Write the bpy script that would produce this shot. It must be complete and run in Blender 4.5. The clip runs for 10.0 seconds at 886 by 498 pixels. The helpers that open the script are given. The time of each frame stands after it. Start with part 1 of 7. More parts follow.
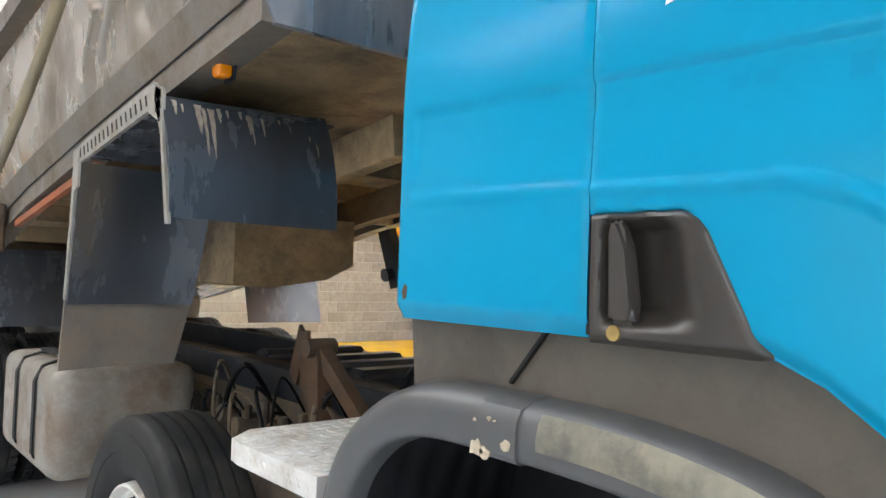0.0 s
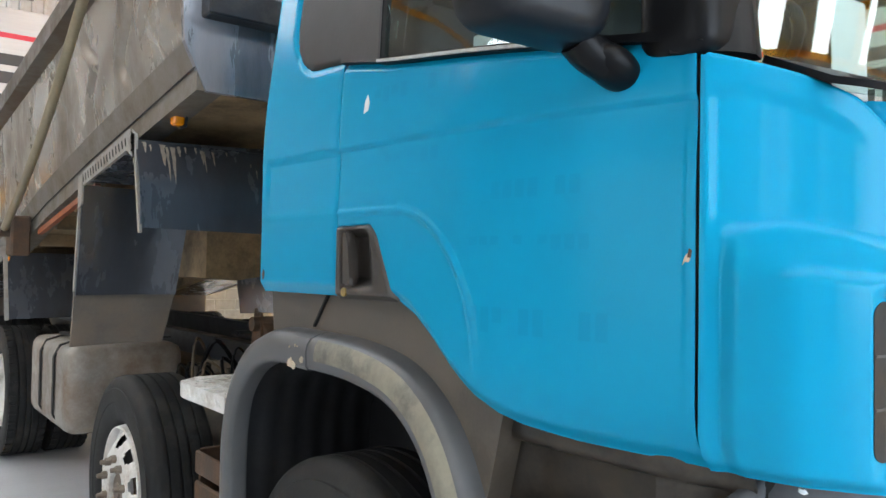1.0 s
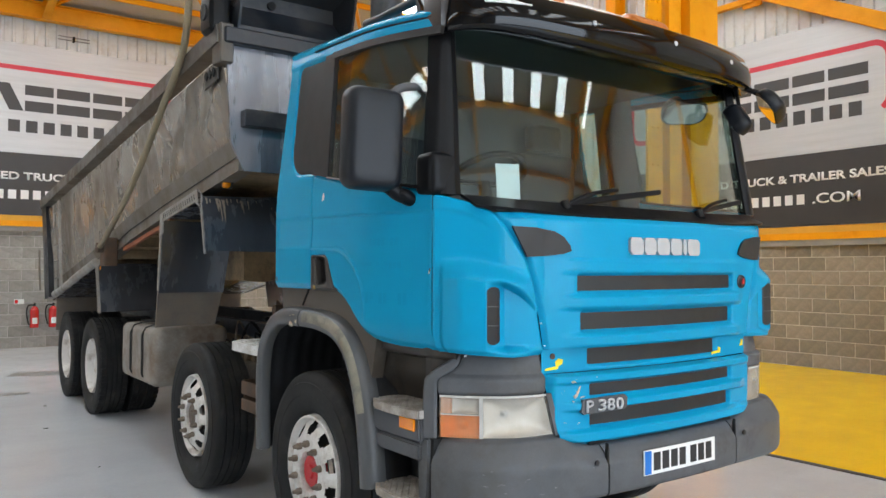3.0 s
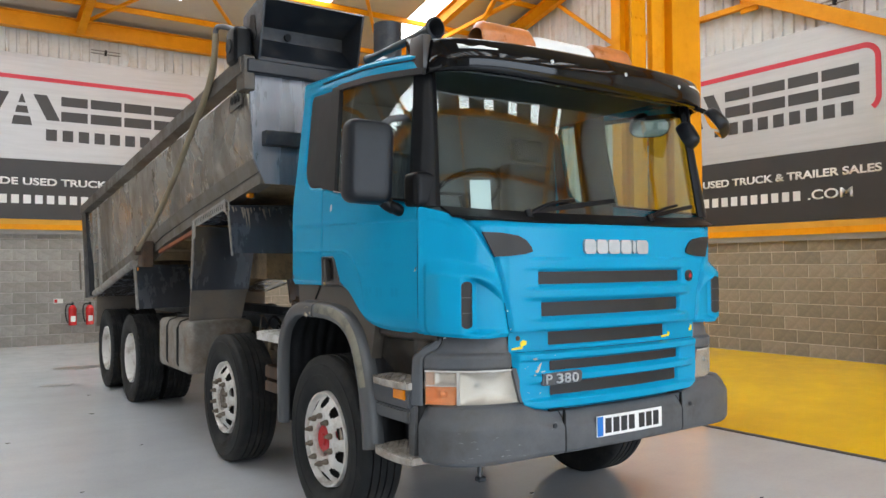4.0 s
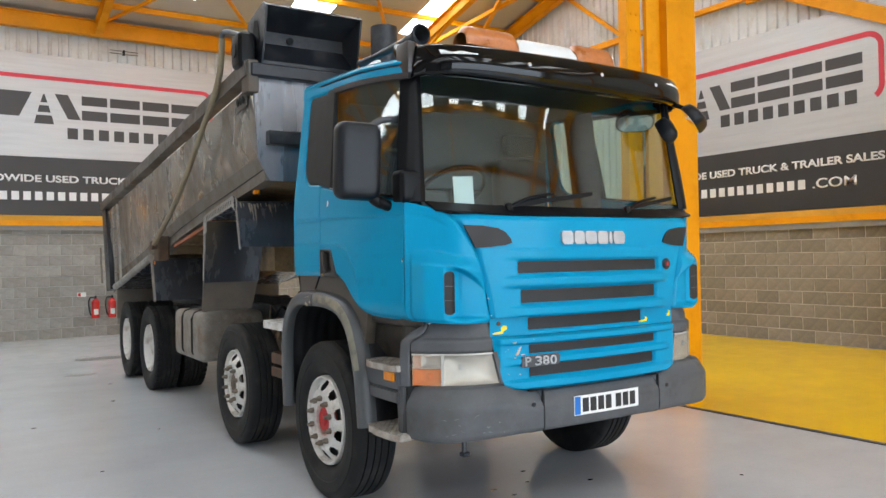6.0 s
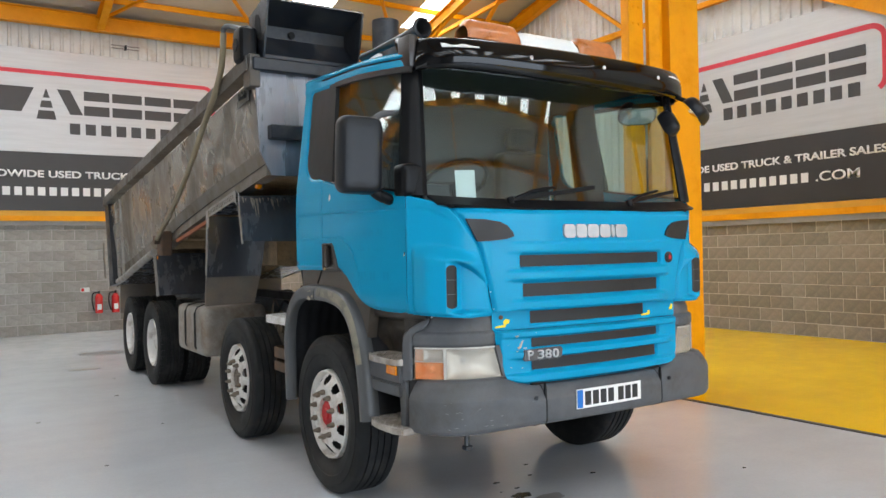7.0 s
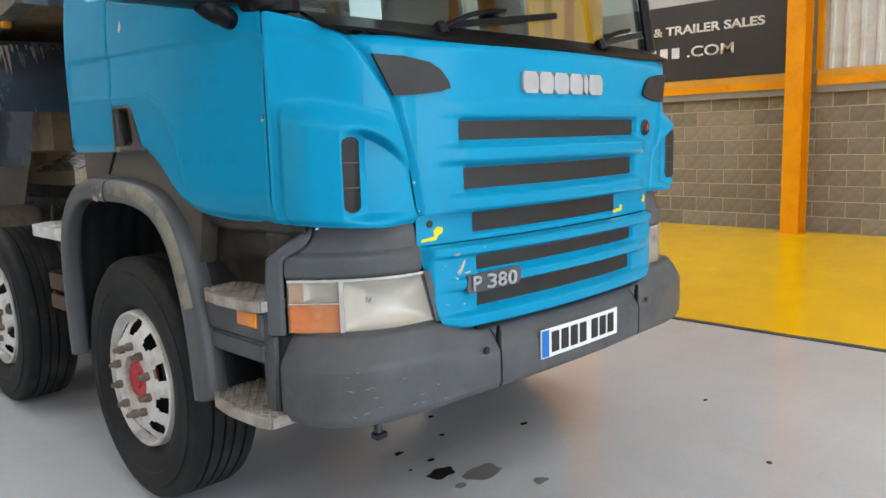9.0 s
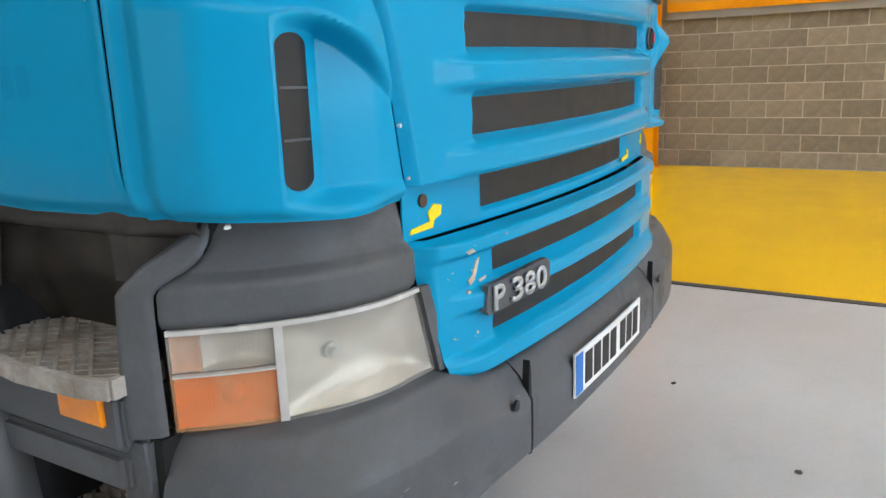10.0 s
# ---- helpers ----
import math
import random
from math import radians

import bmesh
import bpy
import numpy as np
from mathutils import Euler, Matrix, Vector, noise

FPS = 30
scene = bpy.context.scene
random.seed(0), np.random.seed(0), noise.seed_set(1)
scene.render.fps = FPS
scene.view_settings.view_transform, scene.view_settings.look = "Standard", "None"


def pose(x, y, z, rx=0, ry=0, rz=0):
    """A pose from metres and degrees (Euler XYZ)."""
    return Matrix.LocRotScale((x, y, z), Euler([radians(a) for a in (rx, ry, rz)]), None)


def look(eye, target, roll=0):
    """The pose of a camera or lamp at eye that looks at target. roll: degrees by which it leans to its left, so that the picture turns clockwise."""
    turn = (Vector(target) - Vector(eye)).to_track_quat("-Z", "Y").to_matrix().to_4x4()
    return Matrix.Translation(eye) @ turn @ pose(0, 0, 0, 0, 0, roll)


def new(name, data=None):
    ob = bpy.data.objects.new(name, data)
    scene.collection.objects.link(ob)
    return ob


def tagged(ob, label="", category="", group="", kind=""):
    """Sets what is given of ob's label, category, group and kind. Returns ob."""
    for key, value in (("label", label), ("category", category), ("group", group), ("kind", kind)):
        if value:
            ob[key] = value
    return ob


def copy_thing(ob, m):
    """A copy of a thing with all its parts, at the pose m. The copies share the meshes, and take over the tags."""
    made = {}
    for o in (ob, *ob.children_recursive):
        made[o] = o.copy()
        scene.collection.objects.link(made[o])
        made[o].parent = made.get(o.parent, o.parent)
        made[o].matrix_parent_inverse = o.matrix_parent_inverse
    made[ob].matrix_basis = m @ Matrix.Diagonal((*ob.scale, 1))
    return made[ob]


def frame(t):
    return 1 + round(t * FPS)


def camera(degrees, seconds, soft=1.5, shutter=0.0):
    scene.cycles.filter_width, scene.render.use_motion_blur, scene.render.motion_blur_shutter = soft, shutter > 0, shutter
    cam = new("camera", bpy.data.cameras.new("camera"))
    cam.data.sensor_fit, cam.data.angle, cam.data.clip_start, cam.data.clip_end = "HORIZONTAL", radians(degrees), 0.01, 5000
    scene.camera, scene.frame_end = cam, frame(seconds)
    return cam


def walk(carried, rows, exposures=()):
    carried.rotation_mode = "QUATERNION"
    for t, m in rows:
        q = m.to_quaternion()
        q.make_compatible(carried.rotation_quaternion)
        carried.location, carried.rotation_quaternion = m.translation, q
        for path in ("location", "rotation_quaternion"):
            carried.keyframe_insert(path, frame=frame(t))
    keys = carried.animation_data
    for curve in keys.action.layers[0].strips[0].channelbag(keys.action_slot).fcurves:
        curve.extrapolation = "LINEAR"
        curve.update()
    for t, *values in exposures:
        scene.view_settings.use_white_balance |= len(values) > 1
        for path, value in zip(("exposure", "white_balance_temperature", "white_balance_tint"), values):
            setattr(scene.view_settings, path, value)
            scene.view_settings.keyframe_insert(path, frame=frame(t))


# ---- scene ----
cam = camera(60.0, 10.0)
PATH = [
    (0, (-2.075, 0.681, 1.574), (-0.810, 2.198, 1.640), 1.9),
    (0.5, (-2.131, 0.202, 1.554), (-0.910, 1.752, 1.639), 0.8),
    (1, (-2.207, -0.327, 1.558), (-0.993, 1.230, 1.615), 0.9),
    (1.5, (-2.369, -0.870, 1.581), (-1.183, 0.708, 1.646), 1.1),
    (2, (-2.533, -1.408, 1.598), (-1.355, 0.176, 1.665), 0.7),
    (2.5, (-2.765, -1.854, 1.594), (-1.592, -0.266, 1.653), 0.4),
    (4, (-3.256, -2.961, 1.603), (-2.148, -1.326, 1.647), -0.5),
    (4.5, (-3.258, -3.211, 1.597), (-2.169, -1.563, 1.639), -0.7),
    (5, (-3.267, -3.293, 1.597), (-2.193, -1.636, 1.634), -0.9),
    (5.5, (-3.263, -3.313, 1.598), (-2.196, -1.650, 1.627), -1.0),
    (7, (-3.258, -3.318, 1.595), (-2.199, -1.650, 1.603), -1.2),
    (7.5, (-3.212, -3.190, 1.576), (-2.156, -1.521, 1.562), -1.4),
    (8, (-3.080, -2.774, 1.569), (-1.972, -1.141, 1.494), -1.8),
    (8.5, (-2.792, -2.272, 1.560), (-1.546, -0.748, 1.400), -2.1),
    (9, (-2.487, -1.716, 1.511), (-1.104, -0.334, 1.228), -1.6),
    (9.5, (-2.163, -1.167, 1.491), (-0.649, 0.042, 1.107), -2.0),
    (10, (-1.887, -0.625, 1.462), (-0.243, 0.371, 1.011), -2.1),
]
EXPOSURE = [(0.0, 1.12), (0.5, 0.87), (1.0, 0.68), (1.5, 0.44), (2.2, 0.31), (4.0, 0.13), (8.0, 0.16), (10.0, 0.17)]
walk(cam, [(t, look(eye, target, roll)) for t, eye, target, roll in PATH], EXPOSURE)

# ---- world and light ----
world = bpy.data.worlds.new("world")
scene.world = world
world.use_nodes = True
wn = world.node_tree
sky = wn.nodes.new("ShaderNodeTexSky")
sky.sky_type = 'NISHITA'
sky.sun_disc = False
sky.sun_elevation = radians(38)
sky.sun_rotation = radians(200)
wn.links.new(sky.outputs[0], wn.nodes["Background"].inputs[0])
wn.nodes["Background"].inputs[1].default_value = 0.06

SKYLIGHT = 6.8
FRONT_FILL = 1230.0


def area_lamp(name, eye, target, sx, sy, watts, colour):
    data = bpy.data.lights.new(name, 'AREA')
    data.shape, data.size, data.size_y = 'RECTANGLE', sx, sy
    data.energy, data.color = watts, colour
    ob = new(name, data)
    ob.matrix_world = look(eye, target)
    return ob


# added area lamp: daylight from an unseen opening assumed behind the walk
area_lamp("added_daylight", (1.1, -14.8, 3.2), (0.6, 0, 1.5), 14.6, 5.6, FRONT_FILL, (0.83, 0.965, 1.13))
# added fill lamp for the driver's side, in an assumed west wall opening
area_lamp("added_daylight", (-14.8, 2.75, 2.8), (0, 2.75, 1.2), 9.0, 5.2, 150.0, (0.97, 0.985, 1.0))


# ---- node materials ----
def material(name):
    m = bpy.data.materials.new(name)
    m.use_nodes = True
    n = m.node_tree.nodes
    return m, n, m.node_tree.links, n["Principled BSDF"]


def noise_node(n, l, scale, detail=4.0, rough=0.6, stretch=None, coords="Object"):
    t = n.new("ShaderNodeTexNoise")
    t.inputs["Scale"].default_value = scale
    t.inputs["Detail"].default_value = detail
    t.inputs["Roughness"].default_value = rough
    c = n.new("ShaderNodeTexCoord")
    if stretch:
        mp = n.new("ShaderNodeMapping")
        mp.inputs["Scale"].default_value = stretch
        l.new(c.outputs[coords], mp.inputs[0])
        l.new(mp.outputs[0], t.inputs["Vector"])
    else:
        l.new(c.outputs[coords], t.inputs["Vector"])
    return t


def ramp(n, l, src, stops):
    r = n.new("ShaderNodeValToRGB")
    e = r.color_ramp.elements
    while len(e) < len(stops):
        e.new(0.5)
    for k, (p, c) in zip(e, stops):
        k.position = p
        k.color = (*c, 1.0) if len(c) == 3 else c
    l.new(src, r.inputs[0])
    return r


def mixed(n, l, fac, a, b, mode='MIX'):
    x = n.new("ShaderNodeMix")
    x.data_type, x.blend_type = 'RGBA', mode
    for sock, v in ((x.inputs[0], fac), (x.inputs[6], a), (x.inputs[7], b)):
        if isinstance(v, (int, float)):
            sock.default_value = v
        elif isinstance(v, tuple):
            sock.default_value = (*v, 1.0)
        else:
            l.new(v, sock)
    return x.outputs[2]


def bumped(n, l, b, height, strength, distance=0.01):
    k = n.new("ShaderNodeBump")
    k.inputs["Strength"].default_value = strength
    k.inputs["Distance"].default_value = distance
    l.new(height, k.inputs["Height"])
    l.new(k.outputs[0], b.inputs["Normal"])


def simple(name, colour, rough=0.5, metal=0.0, vary=0.18, scale=6.0, bump=0.0, coat=0.0, spec=0.5,
           dirt=None, dirt_amount=0.5, dirt_scale=2.5, stretch=None, fine=60.0):
    """Paint, plastic, steel: two scales of variation, optional dirt of another colour."""
    m, n, l, b = material(name)
    big = noise_node(n, l, scale, 5, 0.65, stretch)
    small = noise_node(n, l, fine, 3, 0.6, stretch)
    lo = tuple(c * (1 - vary) for c in colour)
    hi = tuple(min(1.0, c * (1 + vary * 0.7)) for c in colour)
    col = ramp(n, l, big.outputs[0], [(0.3, lo), (0.7, hi)]).outputs[0]
    grain = ramp(n, l, small.outputs[0], [(0.25, (1 - vary * 0.5,) * 3), (0.75, (1.0,) * 3)]).outputs[0]
    col = mixed(n, l, 1.0, col, grain, 'MULTIPLY')
    rg = ramp(n, l, big.outputs[0], [(0.25, (max(0.02, rough * 0.8),) * 3), (0.8, (min(1, rough * 1.25),) * 3)]).outputs[0]
    if dirt:
        dn = noise_node(n, l, dirt_scale, 8, 0.72, stretch)
        df = ramp(n, l, dn.outputs[0], [(0.52 - 0.22 * dirt_amount, (0,) * 3), (0.72 - 0.1 * dirt_amount, (1,) * 3)]).outputs[0]
        col = mixed(n, l, df, col, dirt)
        rg = mixed(n, l, df, rg, (0.85,) * 3)
    l.new(col, b.inputs["Base Color"])
    l.new(rg, b.inputs["Roughness"])
    b.inputs["Metallic"].default_value = metal
    b.inputs["Specular IOR Level"].default_value = spec
    b.inputs["Coat Weight"].default_value = coat
    b.inputs["Coat Roughness"].default_value = 0.06
    if bump:
        bumped(n, l, b, small.outputs[0], bump, 0.004)
    return m


def pane(name, tint, rough=0.0, base=0.05):
    """Thin sheet glass: clear, with a mirror gloss that grows towards a grazing view."""
    m, n, l, b = material(name)
    n.remove(b)
    t, g, x, f = n.new("ShaderNodeBsdfTransparent"), n.new("ShaderNodeBsdfGlossy"), n.new("ShaderNodeMixShader"), n.new("ShaderNodeLayerWeight")
    t.inputs[0].default_value = (*tint, 1)
    g.inputs["Roughness"].default_value = rough
    p, k = n.new("ShaderNodeMath"), n.new("ShaderNodeMath")
    p.operation, k.operation = 'POWER', 'MULTIPLY_ADD'
    p.inputs[1].default_value = 4.0
    k.inputs[1].default_value, k.inputs[2].default_value = 0.85, base
    l.new(f.outputs["Facing"], p.inputs[0])
    l.new(p.outputs[0], k.inputs[0])
    l.new(k.outputs[0], x.inputs[0])
    l.new(t.outputs[0], x.inputs[1])
    l.new(g.outputs[0], x.inputs[2])
    l.new(x.outputs[0], n["Material Output"].inputs[0])
    return m


def hazy_lens(name, tint, haze, amount):
    """Old clear plastic: see-through, glossy, with a milky haze in patches and fine upright flutes."""
    m, n, l, b = material(name)
    t, x = n.new("ShaderNodeBsdfTransparent"), n.new("ShaderNodeMixShader")
    t.inputs[0].default_value = (*tint, 1)
    b.inputs["Base Color"].default_value = (*haze, 1)
    b.inputs["Roughness"].default_value = 0.12
    b.inputs["Specular IOR Level"].default_value = 0.8
    w = n.new("ShaderNodeTexWave")
    w.bands_direction = 'X'
    w.inputs["Scale"].default_value = 46.0
    c = n.new("ShaderNodeTexCoord")
    l.new(c.outputs["Object"], w.inputs["Vector"])
    bumped(n, l, b, w.outputs[0], 0.22, 0.003)
    patch = noise_node(n, l, 9, 4, 0.6)
    l.new(ramp(n, l, patch.outputs[0], [(0.3, (amount * 0.6,) * 3), (0.7, (amount * 1.35,) * 3)]).outputs[0], x.inputs[0])
    l.new(t.outputs[0], x.inputs[1])
    l.new(b.outputs[0], x.inputs[2])
    l.new(x.outputs[0], n["Material Output"].inputs[0])
    return m


def fluted(name, colour, rough, metal):
    """Lamp surface with fine upright flutes and a slight haze."""
    m, n, l, b = material(name)
    w = n.new("ShaderNodeTexWave")
    w.bands_direction = 'X'
    w.inputs["Scale"].default_value = 62.0
    c = n.new("ShaderNodeTexCoord")
    l.new(c.outputs["Object"], w.inputs["Vector"])
    haze = noise_node(n, l, 14, 4, 0.6)
    l.new(ramp(n, l, haze.outputs[0], [(0.3, tuple(v * 0.86 for v in colour)), (0.7, colour)]).outputs[0], b.inputs["Base Color"])
    b.inputs["Roughness"].default_value = rough
    b.inputs["Metallic"].default_value = metal
    bumped(n, l, b, w.outputs[0], 0.12, 0.003)
    return m


def glowing(name, colour, strength):
    m, n, l, b = material(name)
    b.inputs["Base Color"].default_value = (*colour, 1)
    b.inputs["Emission Color"].default_value = (*colour, 1)
    b.inputs["Emission Strength"].default_value = strength
    return m


BLUE = simple("blue_cab_paint", (0.004, 0.284, 0.495), 0.16, 0, 0.03, 1.1, 0, 0.0, 0.13, fine=14)
BLACK_GLOSS = simple("black_gloss_paint", (0.003, 0.0032, 0.004), 0.07, 0, 0.2, 3, 0, 0.0, 0.3)
GREY_PLASTIC = simple("dark_grey_moulded_plastic", (0.098, 0.102, 0.110), 0.42, 0, 0.2, 5, 0.12, spec=0.3, dirt=(0.085, 0.082, 0.078), dirt_amount=0.06, dirt_scale=3.5, fine=160)
BLACK_PLASTIC = simple("black_plastic", (0.006, 0.0063, 0.0075), 0.38, 0, 0.2, 5, 0.06, spec=0.15, fine=180)
TRIM = simple("charcoal_window_trim", (0.020, 0.019, 0.019), 0.42, 0, 0.15, 4, 0.05, spec=0.2)
DUSTY = simple("dusty_grey_plastic", (0.095, 0.080, 0.066), 0.38, 0, 0.25, 4, 0.15, dirt=(0.14, 0.122, 0.10), dirt_amount=0.3, dirt_scale=4, fine=120)
MESH = simple("grille_mesh", (0.015, 0.0145, 0.015), 0.55, 0, 0.25, 9, 0.15, fine=240)
SILVER = simple("silver_lettering", (0.48, 0.49, 0.50), 0.35, 0.25, 0.12, 8)
STEEL_DARK = simple("dark_painted_steel", (0.02, 0.024, 0.032), 0.38, 0.15, 0.3, 3, 0.12, dirt=(0.08, 0.075, 0.07), dirt_amount=0.12, dirt_scale=3)
STEEL_BLUE = simple("worn_blue_black_steel_plate", (0.25, 0.27, 0.31), 0.25, 0.5, 0.35, 2.2, 0.05, dirt=(0.30, 0.30, 0.33), dirt_amount=0.2, dirt_scale=0.9, stretch=(5, 5, 0.6))
FLAP_STEEL = simple("black_mudguard_plate", (0.085, 0.096, 0.118), 0.26, 0.3, 0.25, 2.2, 0.04, spec=0.8, stretch=(3, 3, 0.7))
BODY_STEEL = simple("worn_tipper_steel", (0.33, 0.295, 0.255), 0.25, 0.55, 0.22, 0.9, 0.06, dirt=(0.15, 0.122, 0.095), dirt_amount=0.2, dirt_scale=0.8, stretch=(1, 1, 0.55))
RAIL_STEEL = simple("grimy_steel_rail", (0.21, 0.19, 0.165), 0.45, 0.35, 0.35, 3, 0.25, dirt=(0.15, 0.115, 0.08), dirt_amount=0.4, dirt_scale=3)
UNDER = simple("muddy_underside_steel", (0.11, 0.09, 0.072), 0.75, 0.1, 0.45, 3, 0.35, dirt=(0.21, 0.15, 0.09), dirt_amount=0.4, dirt_scale=2.5)
BODY_UNDER = simple("tan_muddy_body_underside", (0.42, 0.30, 0.17), 0.7, 0.1, 0.4, 2.0, 0.3, dirt=(0.06, 0.045, 0.032), dirt_amount=0.4, dirt_scale=1.8)
EDGE_ALU = simple("grimy_aluminium_edge", (0.33, 0.315, 0.29), 0.5, 0.3, 0.2, 8, 0.1, dirt=(0.26, 0.22, 0.18), dirt_amount=0.35, dirt_scale=7)
ARCH_BLACK = simple("black_grey_arch_plastic", (0.082, 0.084, 0.088), 0.40, 0, 0.12, 3, 0.0, spec=0.5, fine=60)
MUD = simple("dried_mud_scrape", (0.40, 0.34, 0.27), 0.8, 0, 0.3, 30)
ROOF_BRACKET = simple("brown_black_bracket", (0.022, 0.014, 0.010), 0.35, 0, 0.4, 14, 0.1)
HANDLE = simple("brown_black_handle_plastic", (0.05, 0.044, 0.040), 0.34, 0, 0.2, 6, 0.06, spec=0.4, fine=160)
BRASS = simple("worn_brass_lock", (0.50, 0.36, 0.14), 0.35, 0.7, 0.3, 40)
DUST = simple("pale_dust_band", (0.24, 0.222, 0.17), 0.6, 0, 0.3, 5, 0.1, dirt=(0.10, 0.095, 0.085), dirt_amount=0.2, dirt_scale=7)
SCUFF = simple("pale_scuff", (0.20, 0.205, 0.21), 0.7, 0, 0.3, 30)
TOP_RAIL = simple("dark_grimy_top_rail", (0.10, 0.088, 0.076), 0.42, 0.35, 0.35, 3, 0.2, dirt=(0.13, 0.105, 0.08), dirt_amount=0.3, dirt_scale=3)
RUST = simple("rusty_steel", (0.12, 0.065, 0.035), 0.8, 0.1, 0.45, 9, 0.5, dirt=(0.06, 0.045, 0.035), dirt_amount=0.5, dirt_scale=5)
RED_RAIL = simple("faded_orange_red_rail", (0.42, 0.11, 0.035), 0.6, 0, 0.35, 5, 0.2, dirt=(0.12, 0.09, 0.07), dirt_amount=0.4)
KHAKI = simple("khaki_tube", (0.27, 0.22, 0.14), 0.5, 0.1, 0.25, 4, 0.1)
ALU = simple("checker_aluminium", (0.74, 0.735, 0.72), 0.45, 0.3, 0.15, 7, 0.1, dirt=(0.45, 0.41, 0.36), dirt_amount=0.25, dirt_scale=6)
STEP_VOID = simple("muddy_dark_tread_void", (0.10, 0.085, 0.068), 0.85, 0, 0.3, 9, 0.3)
RIM_CLEAR = simple("hazy_clear_lamp_rim", (0.52, 0.50, 0.47), 0.25, 0, 0.15, 9, spec=0.6)
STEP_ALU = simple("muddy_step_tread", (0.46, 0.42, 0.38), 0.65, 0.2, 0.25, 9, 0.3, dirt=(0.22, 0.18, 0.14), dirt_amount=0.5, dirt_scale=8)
TANK = simple("grimy_grey_tank", (0.31, 0.285, 0.25), 0.45, 0.25, 0.3, 2.4, 0.15, dirt=(0.17, 0.105, 0.065), dirt_amount=0.4, dirt_scale=2.2)
RUBBER = simple("tyre_rubber", (0.0155, 0.0157, 0.0165), 0.60, 0, 0.3, 6, 0.2, spec=0.22, dirt=(0.045, 0.043, 0.04), dirt_amount=0.2, dirt_scale=4, fine=110)
FLAP_RUBBER = simple("muddy_rubber_flap", (0.17, 0.15, 0.13), 0.8, 0, 0.35, 3, 0.3, dirt=(0.2, 0.155, 0.115), dirt_amount=0.5, dirt_scale=2.5)
RIM = simple("white_painted_rim", (0.74, 0.72, 0.69), 0.42, 0.1, 0.1, 5, 0.1, dirt=(0.3, 0.25, 0.2), dirt_amount=0.18, dirt_scale=5)
RED = simple("red_hub_paint", (0.5, 0.015, 0.02), 0.4, 0, 0.2, 6)
NUT = simple("brown_nut_cap", (0.2, 0.16, 0.125), 0.6, 0.3, 0.3, 20, 0.2)
# near-black: paints shade into gaps and the space under the cab; also black fittings
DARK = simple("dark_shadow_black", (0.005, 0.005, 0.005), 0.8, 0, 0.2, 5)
AMBER = fluted("amber_lens", (0.95, 0.33, 0.04), 0.25, 0.0)
AMBER_PALE = fluted("pale_amber_lens", (0.85, 0.42, 0.22), 0.25, 0.0)
AMBER_FADED = simple("faded_amber_dome", (0.52, 0.17, 0.045), 0.3, 0, 0.25, 10, 0, 0.3)
ORANGE_LAMP = simple("orange_marker_lens", (0.95, 0.28, 0.0), 0.2, 0, 0.12, 14, 0, 0.5)
WHITE = simple("white_plastic", (0.78, 0.79, 0.78), 0.4, 0, 0.06, 4)
REFLECTOR = fluted("lamp_reflector", (0.64, 0.60, 0.56), 0.36, 0.7)
AMBER_LENS = hazy_lens("hazy_amber_lens", (0.97, 0.78, 0.55), (0.82, 0.52, 0.30), 0.28)
LENS = hazy_lens("hazy_clear_lens", (0.93, 0.92, 0.89), (0.70, 0.67, 0.63), 0.17)
GLASS = pane("green_tint_glass", (0.82, 0.91, 0.90), 0.0, 0.065)
MIRROR_GLASS = simple("mirror_glass", (0.85, 0.87, 0.88), 0.02, 1.0, 0.0)
# cab interior colours, all kept dark
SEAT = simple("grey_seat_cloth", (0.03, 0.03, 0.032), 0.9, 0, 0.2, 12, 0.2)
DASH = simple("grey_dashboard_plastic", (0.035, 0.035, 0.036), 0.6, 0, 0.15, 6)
DARK_LINING = simple("cab_lining", (0.085, 0.09, 0.09), 0.85, 0, 0.1, 6)
YELLOW_PAINT = simple("yellow_touch_up", (0.9, 0.68, 0.0), 0.5, 0, 0.1, 12)
SEAL_PALE = simple("weathered_window_strip", (0.42, 0.43, 0.42), 0.4, 0.2, 0.3, 30)
CHIP = simple("bare_primer_chip", (0.52, 0.44, 0.33), 0.7, 0, 0.3, 30)
PLATE = simple("white_number_plate", (0.82, 0.82, 0.80), 0.35, 0, 0.05, 6)
PLATE_BLUE = simple("plate_blue_band", (0.01, 0.16, 0.55), 0.35, 0, 0.05, 6)
INK = simple("black_print", (0.02, 0.02, 0.022), 0.5, 0, 0.1, 6)
ORANGE = simple("orange_steelwork_paint", (0.80, 0.325, 0.0), 0.45, 0, 0.10, 1.5, 0.05, spec=0.25, dirt=(0.66, 0.24, 0.0), dirt_amount=0.12)
PANEL_SILVER = simple("brushed_silver_panel", (0.50, 0.505, 0.51), 0.42, 0.35, 0.09, 0.8, 0, stretch=(1, 1, 14), fine=40)
PANEL_BLACK = simple("charcoal_sign_panel", (0.035, 0.032, 0.031), 0.42, 0, 0.15, 1.2)
SIGN_DARK = simple("charcoal_sign_print", (0.045, 0.042, 0.042), 0.45, 0, 0.1, 2)
SIGN_RED = simple("red_sign_print", (0.62, 0.035, 0.06), 0.45, 0, 0.08, 2)
SIGN_WHITE = simple("white_sign_print", (0.75, 0.75, 0.74), 0.45, 0, 0.05, 2)
CLAD = simple("white_wall_cladding", (0.63, 0.64, 0.63), 0.5, 0, 0.08, 0.9, 0, dirt=(0.5, 0.47, 0.42), dirt_amount=0.15)
